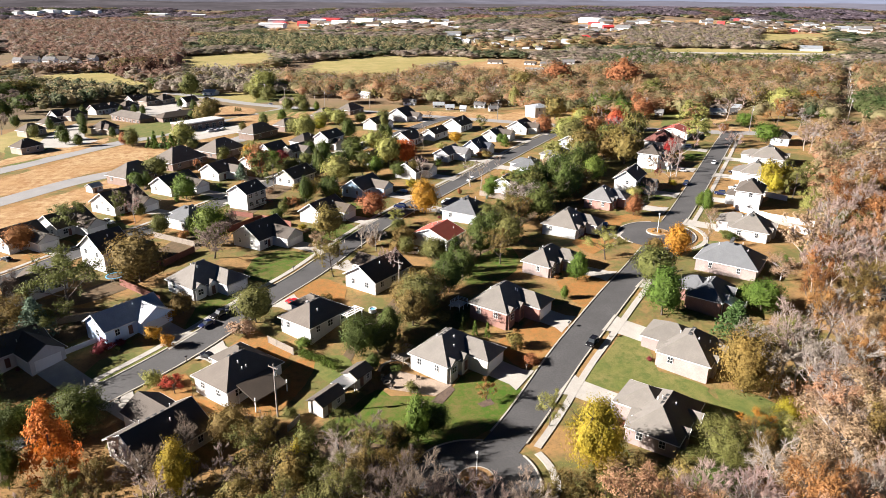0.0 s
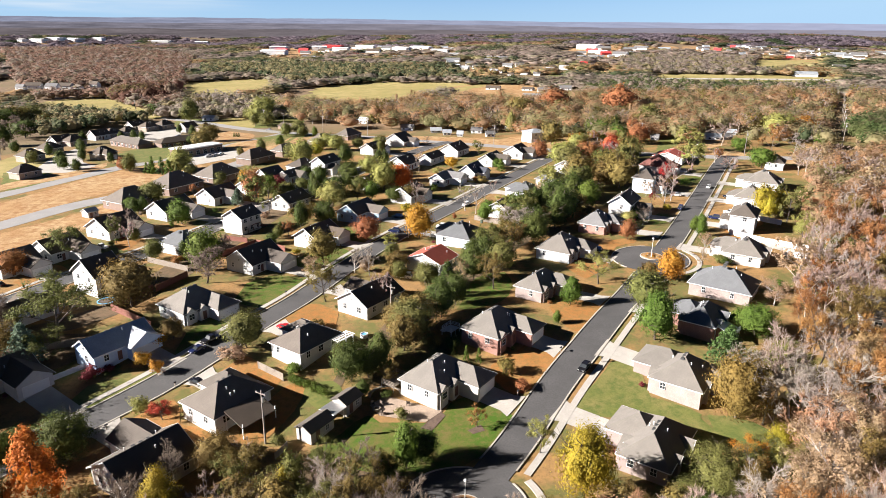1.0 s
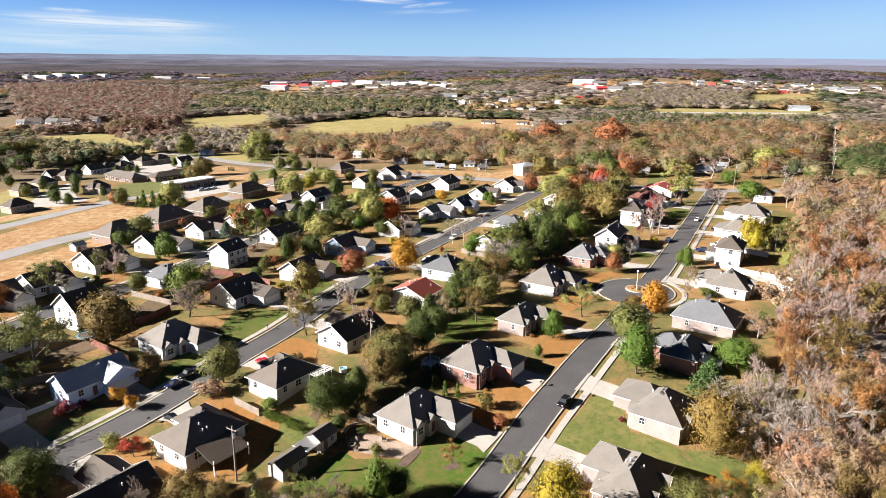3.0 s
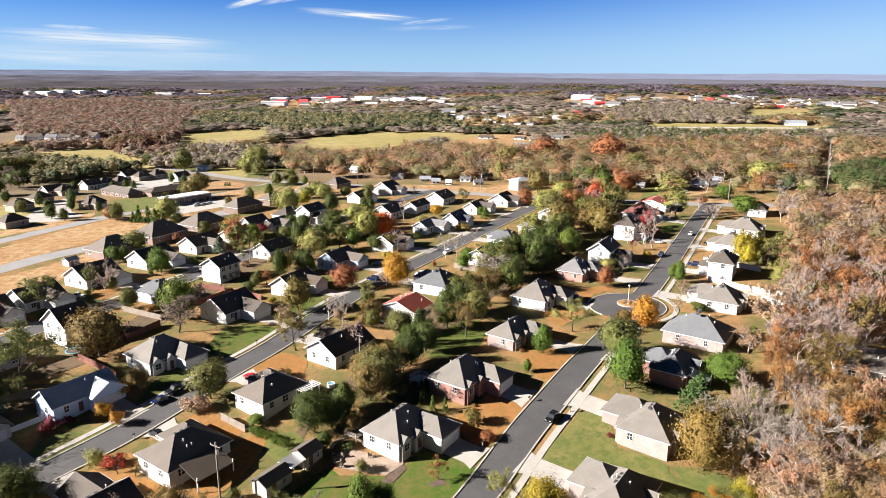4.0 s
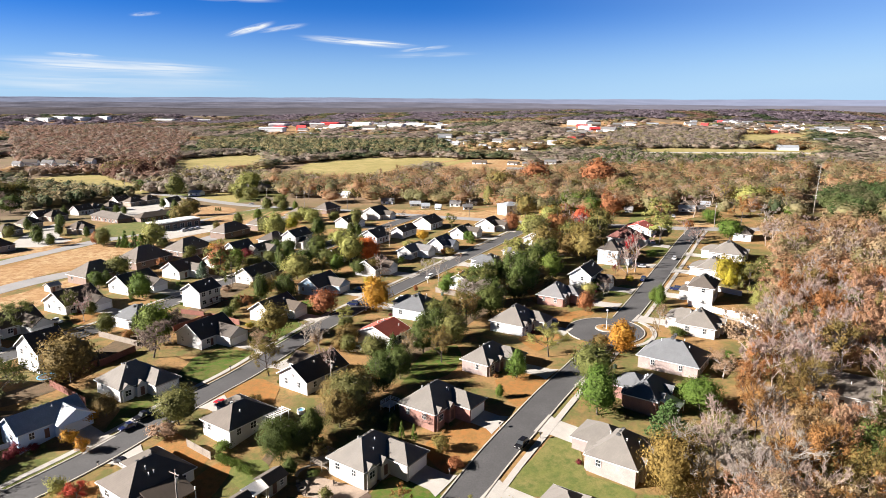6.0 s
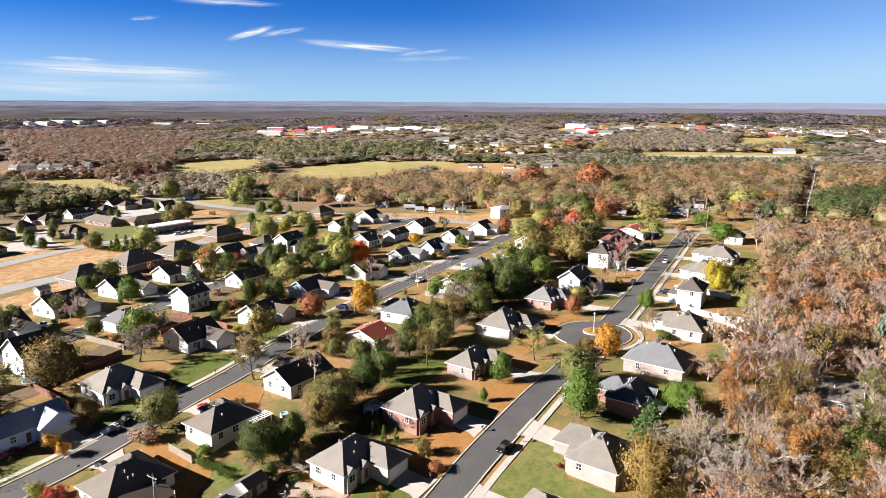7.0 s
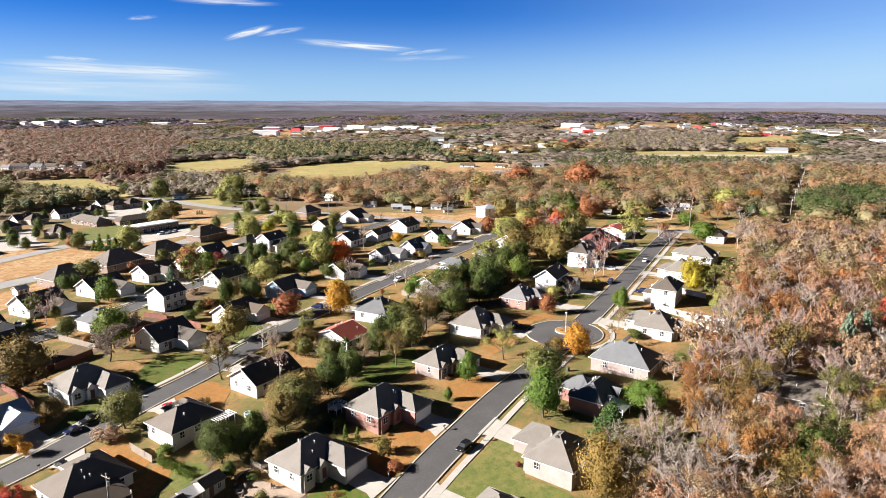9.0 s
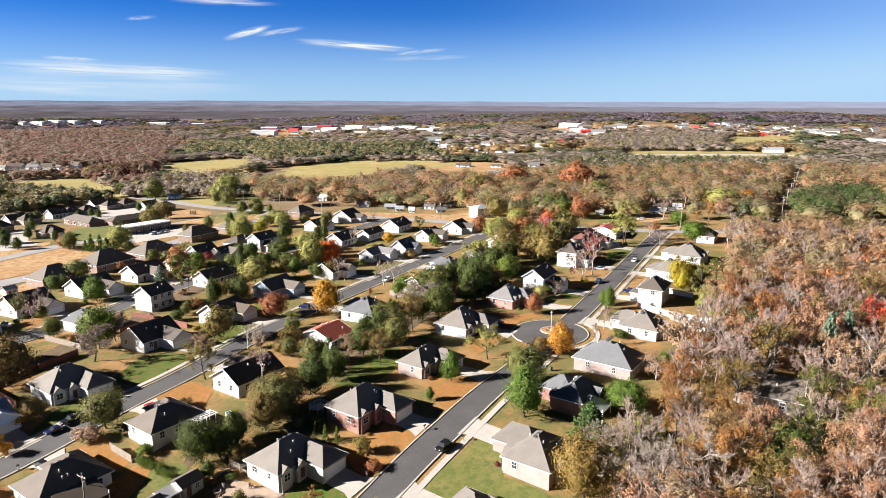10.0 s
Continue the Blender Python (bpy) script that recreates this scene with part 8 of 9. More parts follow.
tagged(patch("lawn", [(44.8, 221.7), (54.4, 235.2), (54.4, 221.2), (46.3, 209.0)], 0.05, orange_lawn, 4.0, 0.5, 24), "tan back lawn", "lawn", kind="structure")
tagged(patch("lawn", [(62.8, 227.5), (66.6, 215.9), (72.6, 220.2), (64.3, 207.4), (57.0, 211.4)], 0.052000000000000005, olive_lawn, 4.0, 0.5, 25), "olive front lawn", "lawn", kind="structure")
tagged(patch("lawn", [(-37.9, 179.3), (-35.0, 186.2), (-28.9, 178.9), (-29.7, 168.2), (-35.5, 170.5)], 0.054000000000000006, green_lawn, 4.0, 0.5, 26), "green side lawn of a white house", "lawn", kind="structure")
tagged(patch("lawn", [(-30.9, 219.6), (-24.0, 208.7), (-16.3, 204.8), (-22.6, 195.7), (-30.8, 204.4)], 0.056, green_lawn, 4.0, 0.5, 27), "green side lawn in half shade", "lawn", kind="structure")
tagged(patch("lawn", [(-105.5, 189.5), (-103.3, 199.7), (-94.9, 196.7), (-98.9, 181.1), (-102.9, 177.7)], 0.058, olive_lawn, 4.0, 0.5, 28), "olive front lawn along the street", "lawn", kind="structure")
tagged(patch("lawn", [(-106.3, 208.2), (-103.1, 220.3), (-96.0, 212.5), (-96.7, 196.7)], 0.060000000000000005, orange_lawn, 4.0, 0.5, 29), "orange-brown front lawn", "lawn", kind="structure")
tagged(patch("lawn", [(-106.5, 165.3), (-104.5, 177.8), (-99.4, 172.4), (-101.6, 160.6)], 0.062, olive_lawn, 4.0, 0.5, 30), "olive front lawn along the street", "lawn", kind="structure")
tagged(patch("lawn", [(-115.6, 171.8), (-111.6, 184.9), (-104.5, 177.8), (-108.8, 165.4)], 0.064, orange_lawn, 4.0, 0.5, 31), "orange-brown front lawn", "lawn", kind="structure")
tagged(patch("lawn", [(-85.5, 225.9), (-82.9, 239.9), (-77.9, 233.8), (-80.7, 220.4)], 0.05, olive_lawn, 4.0, 0.5, 32), "olive front lawn", "lawn", kind="structure")
tagged(patch("lawn", [(-36.9, 142.2), (-30.8, 153.1), (-23.0, 147.7), (-23.0, 137.9), (-30.2, 134.7)], 0.052000000000000005, orange_lawn, 4.0, 0.5, 33), "tan leafy yard", "lawn", kind="structure")
tagged(patch("lawn", [(52.2, 108.3), (59.4, 106.4), (62.5, 99.6), (55.4, 94.9), (51.0, 98.2)], 0.054000000000000006, olive_lawn, 4.0, 0.5, 34), "olive and tan grass clearing at the wood's edge", "lawn", kind="structure")
tagged(patch("field", [(-172.7, 254.0), (-153.3, 308.1), (-127.1, 330.8), (-103.3, 304.7), (-120.0, 290.2), (-138.5, 266.0), (-158.4, 230.9)], 0.056, straw, 4.0, 0.5, 35), "dry straw and orange field grass", "field", kind="structure")
tagged(patch("field", [(-148.5, 214.9), (-135.0, 236.8), (-121.5, 266.8), (-114.3, 257.6), (-119.8, 231.1), (-126.1, 178.6)], 0.058, straw, 4.0, 0.5, 36), "dry orange grass beside the loop road", "field", kind="structure")
tagged(patch("field", [(-122.0, 378.9), (-116.0, 403.4), (-78.4, 421.1), (-25.6, 371.8), (-42.6, 355.8), (-74.2, 397.8), (-90.7, 355.4), (-101.5, 340.2)], 0.060000000000000005, straw, 4.0, 0.5, 37), "straw verge between the roads", "field", kind="structure")
tagged(patch("field", [(-46.6, 391.4), (35.9, 358.4), (51.4, 339.8), (66.2, 358.9), (38.6, 387.1), (-7.5, 410.6), (-42.5, 415.9)], 0.062, straw, 4.0, 0.5, 38), "straw verge of the through road", "field", kind="structure")
tagged(patch("field", [(-185.6, 274.8), (-164.2, 308.8), (-166.6, 330.8), (-180.6, 309.7), (-191.9, 284.9)], 0.064, straw, 4.0, 0.5, 39), "straw lawn of the western houses", "field", kind="structure")
tagged(patch("car_park", [(-140.3, 343.2), (-135.5, 354.2), (-107.8, 362.6), (-99.8, 344.6), (-122.6, 318.4)], 0.09, conc_mat, 4.0, 0.0, 40), "pale concrete car park beside a low shop", "car park", kind="structure")
tagged(patch("car_park", [(-203.9, 413.0), (-182.8, 484.6), (-169.7, 438.2), (-169.5, 409.6), (-191.2, 411.8)], 0.092, conc_mat, 4.0, 0.0, 41), "pale concrete court between brick buildings", "car park", kind="structure")
tagged(patch("car_park", [(-205.7, 356.0), (-206.3, 387.1), (-174.8, 324.5), (-193.0, 312.8)], 0.094, conc_mat, 4.0, 0.0, 42), "pale concrete drive court", "car park", kind="structure")
tagged(patch("lawn", [(-205.4, 311.0), (-194.5, 315.4), (-169.7, 309.1), (-176.7, 284.2), (-185.0, 277.7)], 0.056, olive_lawn, 4.0, 0.5, 43), "straw-green lawn of the western houses", "lawn", kind="structure")
tagged(patch("car_park", [(-191.6, 310.3), (-179.7, 334.3), (-167.6, 324.1), (-175.1, 309.4)], 0.098, conc_mat, 4.0, 0.0, 44), "pale concrete apron before brick houses", "car park", kind="structure")
tagged(patch("lawn", [(-114.5, 417.3), (-96.1, 438.2), (-79.4, 427.1), (-91.9, 387.2), (-99.5, 378.6)], 0.060000000000000005, olive_lawn, 4.0, 0.5, 45), "thin green verge of the through road", "lawn", kind="structure")
tagged(patch("lawn", [(-198.5, 493.9), (-196.5, 522.7), (-175.5, 511.9), (-178.6, 484.2)], 0.062, olive_lawn, 4.0, 0.5, 46), "green verge", "lawn", kind="structure")
tagged(patch("lawn", [(-211.3, 515.5), (-175.6, 496.2), (-164.3, 525.0), (-145.3, 522.2), (-130.6, 466.9), (-160.6, 482.7), (-186.1, 497.5)], 0.064, pasture, 4.0, 0.5, 47), "yellow-green lawn along the through road", "lawn", kind="structure")
tagged(patch("lawn", [(-169.7, 349.4), (-170.1, 365.9), (-153.4, 375.9), (-134.8, 343.9), (-152.6, 327.9), (-163.2, 333.6)], 0.05, pasture, 4.0, 0.5, 48), "yellow-green lawn before a long brick building", "lawn", kind="structure")
tagged(patch("field", [(-153.7, 464.1), (-120.9, 436.8), (-119.0, 402.3), (-138.2, 403.8)], 0.052000000000000005, straw, 4.0, 0.5, 49), "orange-tan grass by the road corner", "field", kind="structure")
tagged(patch("car_park", [(-202.4, 454.2), (-187.6, 474.5), (-178.8, 460.3), (-177.2, 412.2), (-192.5, 433.8)], 0.094, conc_mat, 4.0, 0.0, 50), "pale concrete court between brick buildings", "car park", kind="structure")
tagged(patch("lawn", [(-172.0, 585.8), (-123.2, 552.6), (-99.7, 494.4), (-116.4, 473.8), (-143.0, 501.1)], 0.056, olive_lawn, 4.0, 0.5, 51), "olive green lawn by the road", "lawn", kind="structure")
tagged(patch("field", [(67.5, 379.6), (82.9, 394.9), (77.6, 358.8), (57.0, 349.1), (56.2, 362.2)], 0.058, straw, 4.0, 0.5, 52), "orange-tan ground by the through road", "field", kind="structure")
tagged(patch("field", [(30.4, 382.4), (49.2, 401.9), (48.3, 371.0), (32.1, 362.6)], 0.060000000000000005, straw, 4.0, 0.5, 53), "orange-tan ground by the through road", "field", kind="structure")
tagged(patch("lawn", [(127.1, 380.0), (136.6, 384.5), (129.0, 357.9), (114.7, 338.6), (113.2, 344.2)], 0.062, olive_lawn, 4.0, 0.5, 54), "yellow-green lawn between trees", "lawn", kind="structure")
tagged(patch("field", [(141.3, 375.0), (157.4, 374.8), (152.9, 353.1), (135.9, 344.2)], 0.064, straw, 4.0, 0.5, 55), "orange-tan yard of a low white house", "field", kind="structure")
tagged(patch("field", [(132.7, 331.2), (150.2, 334.4), (148.8, 318.0), (133.1, 323.7)], 0.05, straw, 4.0, 0.5, 56), "orange-tan verge of the road", "field", kind="structure")
tagged(patch("field", [(159.8, 313.5), (174.2, 313.4), (166.7, 300.8), (157.6, 306.0)], 0.052000000000000005, straw, 4.0, 0.5, 57), "orange-tan verge of the road", "field", kind="structure")
tagged(patch("lawn", [(-226.8, 341.2), (-222.7, 364.5), (-197.6, 352.0), (-194.5, 315.4), (-202.1, 301.5)], 0.054000000000000006, pasture, 4.0, 0.5, 58), "yellow-green lawn between the western houses and road", "lawn", kind="structure")
tagged(patch("leaf_litter", [(-332.0, 509.5), (-318.2, 530.0), (-266.9, 506.9), (-261.2, 464.3), (-264.2, 417.7), (-262.8, 398.7)], 0.041, litter, 4.0, 0.5, 59), "brown leaf litter under trees west of the houses", "leaf litter", kind="structure")
tagged(patch("leaf_litter", [(-19.1, 110.0), (-16.5, 126.0), (-9.8, 134.1), (-2.4, 143.8), (7.6, 160.6), (16.1, 176.8), (33.0, 206.7), (56.9, 263.9), (53.4, 283.9), (29.8, 226.0), (13.8, 191.3), (3.3, 173.0), (-2.7, 157.3), (-10.3, 141.4), (-14.9, 134.2), (-20.3, 118.6)], 0.043000000000000003, litter, 4.0, 0.5, 60), "brown fallen leaves under a row of trees", "leaf litter", kind="structure")
tagged(patch("leaf_litter", [(-92.3, 136.4), (-78.5, 145.9), (-73.0, 163.2), (-68.2, 175.3), (-63.2, 196.7), (-53.9, 236.7), (-34.9, 288.5), (-46.6, 300.5), (-62.7, 238.7), (-70.2, 196.5), (-78.4, 181.2), (-82.1, 156.9), (-95.1, 141.4)], 0.045000000000000005, litter, 4.0, 0.5, 61), "brown fallen leaves behind fences", "leaf litter", kind="structure")
tagged(patch("leaf_litter", [(-97.5, 132.1), (-82.3, 139.7), (-72.7, 135.8), (-77.7, 127.5), (-84.3, 123.8), (-90.6, 120.3)], 0.047, litter, 4.0, 0.5, 62), "brown fallen leaves under trees", "leaf litter", kind="structure")
tagged(patch("leaf_litter", [(-34.9, 84.2), (-32.7, 92.4), (-21.1, 96.7), (-7.1, 92.6), (1.4, 91.6), (-1.2, 83.5), (-18.5, 82.0)], 0.049, litter, 4.0, 0.5, 63), "brown fallen leaves at the wood's edge", "leaf litter", kind="structure")
tagged(patch("patio", [(-11.5, 112.8), (-8.6, 115.7), (-5.7, 114.4), (2.6, 110.8), (-0.6, 107.5), (-9.3, 109.7)], 0.12, paver, 4.0, 0.0, 64), "tan paved patio behind a cream house", "patio", kind="structure")
tagged(patch("flower_bed", [(-1.5, 105.8), (2.1, 110.8), (3.2, 109.4), (0.7, 105.1)], 0.10200000000000001, mulch, 4.0, 0.0, 65), "dark mulched bed at the house corner", "flower bed", kind="structure")
tagged(patch("flower_bed", [(7.2, 105.0), (9.7, 106.6), (10.4, 104.9), (8.2, 103.9)], 0.10400000000000001, mulch, 4.0, 0.0, 66), "red mulched ring under a small tree", "flower bed", kind="structure")
tagged(patch("bed", [(48.1, 122.4), (49.6, 123.5), (50.3, 122.0), (48.8, 120.2)], 0.10600000000000001, redmulch, 4.0, 0.0, 67), "red mulch bed at the garage corner", "bed", kind="structure")
tagged(patch("bed", [(42.8, 123.1), (45.0, 124.4), (46.1, 122.9), (44.8, 120.3)], 0.10800000000000001, mulch, 4.0, 0.0, 68), "mulched bed with brown shrubs", "bed", kind="structure")
car(31.9, 122.8, 35, "black", "suv")
car(-51.2, 131.5, 35, "navy", "sedan")
car(-49.4, 135.2, 35, "black", "pickup")
car(-47.6, 120.4, 120, "black", "sedan")
car(-33.9, 140.0, 120, "red", "sedan")
car(-8.0, 169.7, 103, "white", "van")
car(11.1, 240.9, 30, "white", "suv")
car(-13.5, 226.5, 110, "black", "suv")
car(-13.4, 210.5, 105, "navy", "suv")
car(2.5, 213.9, 105, "white", "van")
car(108.6, 260.5, 30, "white", "sedan")
car(87.5, 231.1, 30, "navy", "suv")
car(91.9, 249.4, 105, "white", "sedan")
car(107.6, 288.6, 110, "silver", "suv")
car(110.5, 245.8, 110, "black", "sedan")
car(95.1, 218.9, 110, "navy", "suv")
car(102.7, 224.6, 110, "white", "pickup")
car(-146.9, 404.4, 40, "white", "van")
car(137.3, 349.9, 90, "white", "suv")
car(48.7, 329.8, 90, "white", "sedan")
car(-104.9, 199.2, 110, "white", "pickup")
car(-119.2, 343.1, 30, "white", "suv")
car(-116.3, 346.0, 30, "silver", "sedan")
car(-114.6, 349.0, 30, "white", "sedan")
car(-175.2, 463.4, 90, "white", "van")
car(-116.3, 457.5, 90, "silver", "sedan")
car(48.2, 188.5, 111, "black", "suv")
car(-118.3, 169.0, 113, "black", "sedan")
car(-210.1, 450.3, 50, "black", "suv")
car(-168.3, 432.3, 70, "silver", "sedan")
street_lamp(6.1, 84.9, 5.2)
street_lamp(62.9, 182.4, 6.0)
street_lamp(-8.5, 204.4, 6)
utility_pole(-29.1, 102.2, 11)
utility_pole(-9.5, 143.5, 9)
utility_pole(33.2, 222.4, 10)
utility_pole(146.8, 317.6, 13)
utility_pole(-126.1, 484.7, 11)
utility_pole(-107.5, 464.5, 11)
utility_pole(-76.4, 441.4, 11)
utility_pole(-44.6, 419.1, 11)
utility_pole(30.5, 367.0, 11)
utility_pole(108.4, 358.3, 12)
utility_pole(16.2, 513.5, 11)
utility_pole(-251.4, 559.4, 11)
utility_pole(-220.5, 534.0, 10)
fence(-79.3, 151.5, -65.3, 141.3, redwood, 1.8)
fence(-84.8, 186.1, -69.8, 177.6, wood, 1.7)
fence(-72.9, 163.2, -68.4, 173.6, redwood, 1.8)
fence(-64.1, 189.1, -56.5, 200.2, redwood, 1.8)
fence(-56.5, 200.2, -45.7, 193.3, redwood, 1.8)
fence(-68.2, 205.8, -59.8, 202.5, redwood, 1.6)
fence(-78.7, 121.5, -73.2, 126.2, trim_mat, 1.2)
fence(100.0, 193.3, 109.8, 185.6, trim_mat, 1.8)
fence(101.3, 183.1, 105.3, 178.2, trim_mat, 1.8)
fence(13.5, 222.9, 29.1, 211.8, wood, 1.8)
fence(-36.2, 125.1, -30.0, 120.9, wood, 1.7)
fence(-17.8, 109.6, -15.4, 115.9, wood, 1.3)
fence(93.4, 202.4, 100.0, 193.3, trim_mat, 1.8)
fence(-74.1, 164.1, -79.3, 151.5, redwood, 1.7)
fence(-85.3, 132.8, -95.3, 128.3, wood, 1.7)
fence(-74.0, 135.9, -85.3, 132.8, wood, 1.7)
fence(-24.9, 100.9, -26.3, 97.7, wood, 1.3)
mailbox(28.0, 129.0)
mailbox(-59.9, 106.9)
mailbox(17.4, 115.1)
mailbox(-51.7, 119.4)
mailbox(36.0, 125.2)
mailbox(52.9, 155.0)
mailbox(-27.3, 178.8)
mailbox(-37.7, 158.8)
mailbox(-23.0, 183.3)
TR = random.Random(21)
for poly, count, lo_, hi_ in ((TOWN_A, 26, 14, 40), (TOWN_B, 16, 14, 36), (TOWN_C, 44, 9, 24), (TOWN_D, 14, 14, 40), (VILLAGE, 26, 9, 15)):
    made = 0
    while made < count:
        x = TR.uniform(min(q[0] for q in poly), max(q[0] for q in poly))
        y = TR.uniform(min(q[1] for q in poly), max(q[1] for q in poly))
        if inside(np.array([[x, y]]), poly)[0]:
            far_building(x, y, TR.uniform(lo_, hi_), TR.uniform(4.5, 7.5), TR.choice(("white", "white", "white", "grey", "brown") if made % 13 else ("red",)))
            made += 1


# low shrubs set along the street side of the nearer houses
SR = random.Random(8)
for hx, hy, hd_, W_, L_, wing_ in HOUSES:
    if hy > 235 or not wing_ or hx < -110:
        continue
    sg_ = 1 if wing_[0] > 0 else -1
    a_ = radians(hd_)
    for fy in (-0.42, -0.22, 0.0):
        if fy * L_ > -L_ / 2 + wing_[2] * L_ - wing_[1] / 2 - 0.6 or SR.random() < 0.25:
            continue
        qx, qy = sg_ * (W_ / 2 + 1.5 + SR.uniform(0, 0.5)), fy * L_
        tree(hx + qx * math.cos(a_) + qy * math.sin(a_), hy - qx * math.sin(a_) + qy * math.cos(a_), SR.uniform(1.0, 1.7), SR.uniform(0.8, 1.3), "bush", SR.choice(("cedar", "olive", "green", "rust", "burgundy")), "shrubs round the houses")


# ---- particular buildings ----
def shed(x, y, head, W, L, e, roof, label):
    s = empty("shed", x, y, None, -head, label, "shed", "garden sheds")
    bm = bmesh.new()
    wall_block(bm, W, L, e, 0.5, True, low=-0.6)
    part("wall", bm, MATS["cream"], s)
    bm = bmesh.new()
    gable_roof(bm, W, L, e, 0.5, 0.3, 0.15)
    part("roof", bm, MATS[roof + "_roof"], s)
    add_window(s, W / 2 + 0.01, L * 0.2, 0.9, 90, 0.8, 1.0)
    put("shed_door", MATS["fdoor"], s, pose(W / 2 + 0.01, -L * 0.2, 0, 0, 0, 90))


shed(-20.6, 105.0, 33, 3.6, 6.0, 2.4, "charcoal", "long cream garden shed with a dark gabled roof")
shed(-15.8, 112.4, 33, 3.6, 4.4, 2.4, "charcoal", "small cream garden shed with a dark gabled roof")
shed(-126.5, 235.5, 30, 4.0, 4.0, 2.2, "palegrey", "small white metal storage shed in dry grass")
bm = bmesh.new()
porch = empty("shed_porch", -18.0, 109.0, None, -33, "pale metal roof on posts joining two sheds", "porch roof")
for sx in (-1.4, 1.4):
    for sy in (-1.5, 1.5):
        bm = bmesh.new()
        add_box(bm, sx - .06, sx + .06, sy - .06, sy + .06, -0.5, 2.3)
        part("post", bm, trim_mat, porch)
bm = bmesh.new()
add_box(bm, -1.9, 1.9, -1.75, 1.75, 2.3, 2.42, 0.02)
part("canopy", bm, metal, porch)


def long_building(x, y, head, W, L, e, pitch, wall, roof, label, bays):
    h = empty("long_building", x, y, None, -head, label, "building")
    bm = bmesh.new()
    wall_block(bm, W, L, e, pitch, False)
    part("wall", bm, MATS[wall], h)
    bm = bmesh.new()
    hip_roof(bm, W, L, e, pitch, 0.6, 0.3)
    part("roof", bm, MATS[roof + "_roof"], h)
    for k in range(bays):
        yk = -L / 2 + L * (k + 0.5) / bays
        add_window(h, W / 2 + 0.01, yk, 0.6, 90, 1.4, 1.6)
        if k % 2:
            put("front_door", MATS["fdoor"], h, pose(W / 2 + 0.01, yk + L / bays * 0.45, 0, 0, 0, 90))


long_building(-178, 386, 124, 9, 28, 3.0, 0.5, "brownbrick", "brown", "long brown brick building with a hipped roof", 8)
long_building(-152, 389, 40, 9, 25, 3.0, 0.45, "brownbrick", "brownblack", "long dark brick building beside a court", 8)
# flat-roofed shop with a white fascia
shop = empty("shop", -129.5, 356.0, None, -37, "low dark brick shop with a flat pale roof", "shop")
bm = bmesh.new()
add_box(bm, -4.5, 4.5, -13, 13, -1.5, 3.6)
part("wall", bm, MATS["brownbrick"], shop)
bm = bmesh.new()
add_box(bm, -4.8, 4.8, -13.3, 13.3, 3.6, 4.1, 0.05)
part("parapet", bm, trim_mat, shop)
bm = bmesh.new()
add_box(bm, -4.4, 4.4, -12.9, 12.9, 4.12, 4.2)
part("roof", bm, plain("roof_membrane", (0.62, 0.60, 0.57), 0.8, 0.08, 0.3), shop)
for k in range(6):
    add_window(shop, 4.51, -10.8 + k * 4.3, 0.3, 90, 2.2, 2.2)
# white two-storey house beyond the through road
house(54.0, 377.0, 60, 9, 11, 5.4, "hip", 0.3, "white", "palegrey", None, 0)
# brown house in the wood
house(103.0, 136.0, 120, 9, 13, 3.2, "gable", 0.7, "cream", "brown", None, 0)
for dx, dy in ((0, 0), (21, 37), (42, 74), (63, 111), (84, 148), (105, 185)):
    utility_pole(209.0 + dx, 344.5 + dy, 12)
order = sorted([p for p in POLES if p[1] > 318 and p[0] < 150], key=lambda p: p[0])
for (xa, ya, ha), (xb, yb, hb) in zip(order, order[1:]):
    if math.hypot(xb - xa, yb - ya) < 140:
        for o in (0.65, 1.9):
            cable((xa, ya, gzf(xa, ya) + ha - o), (xb, yb, gzf(xb, yb) + hb - o), 1.2)


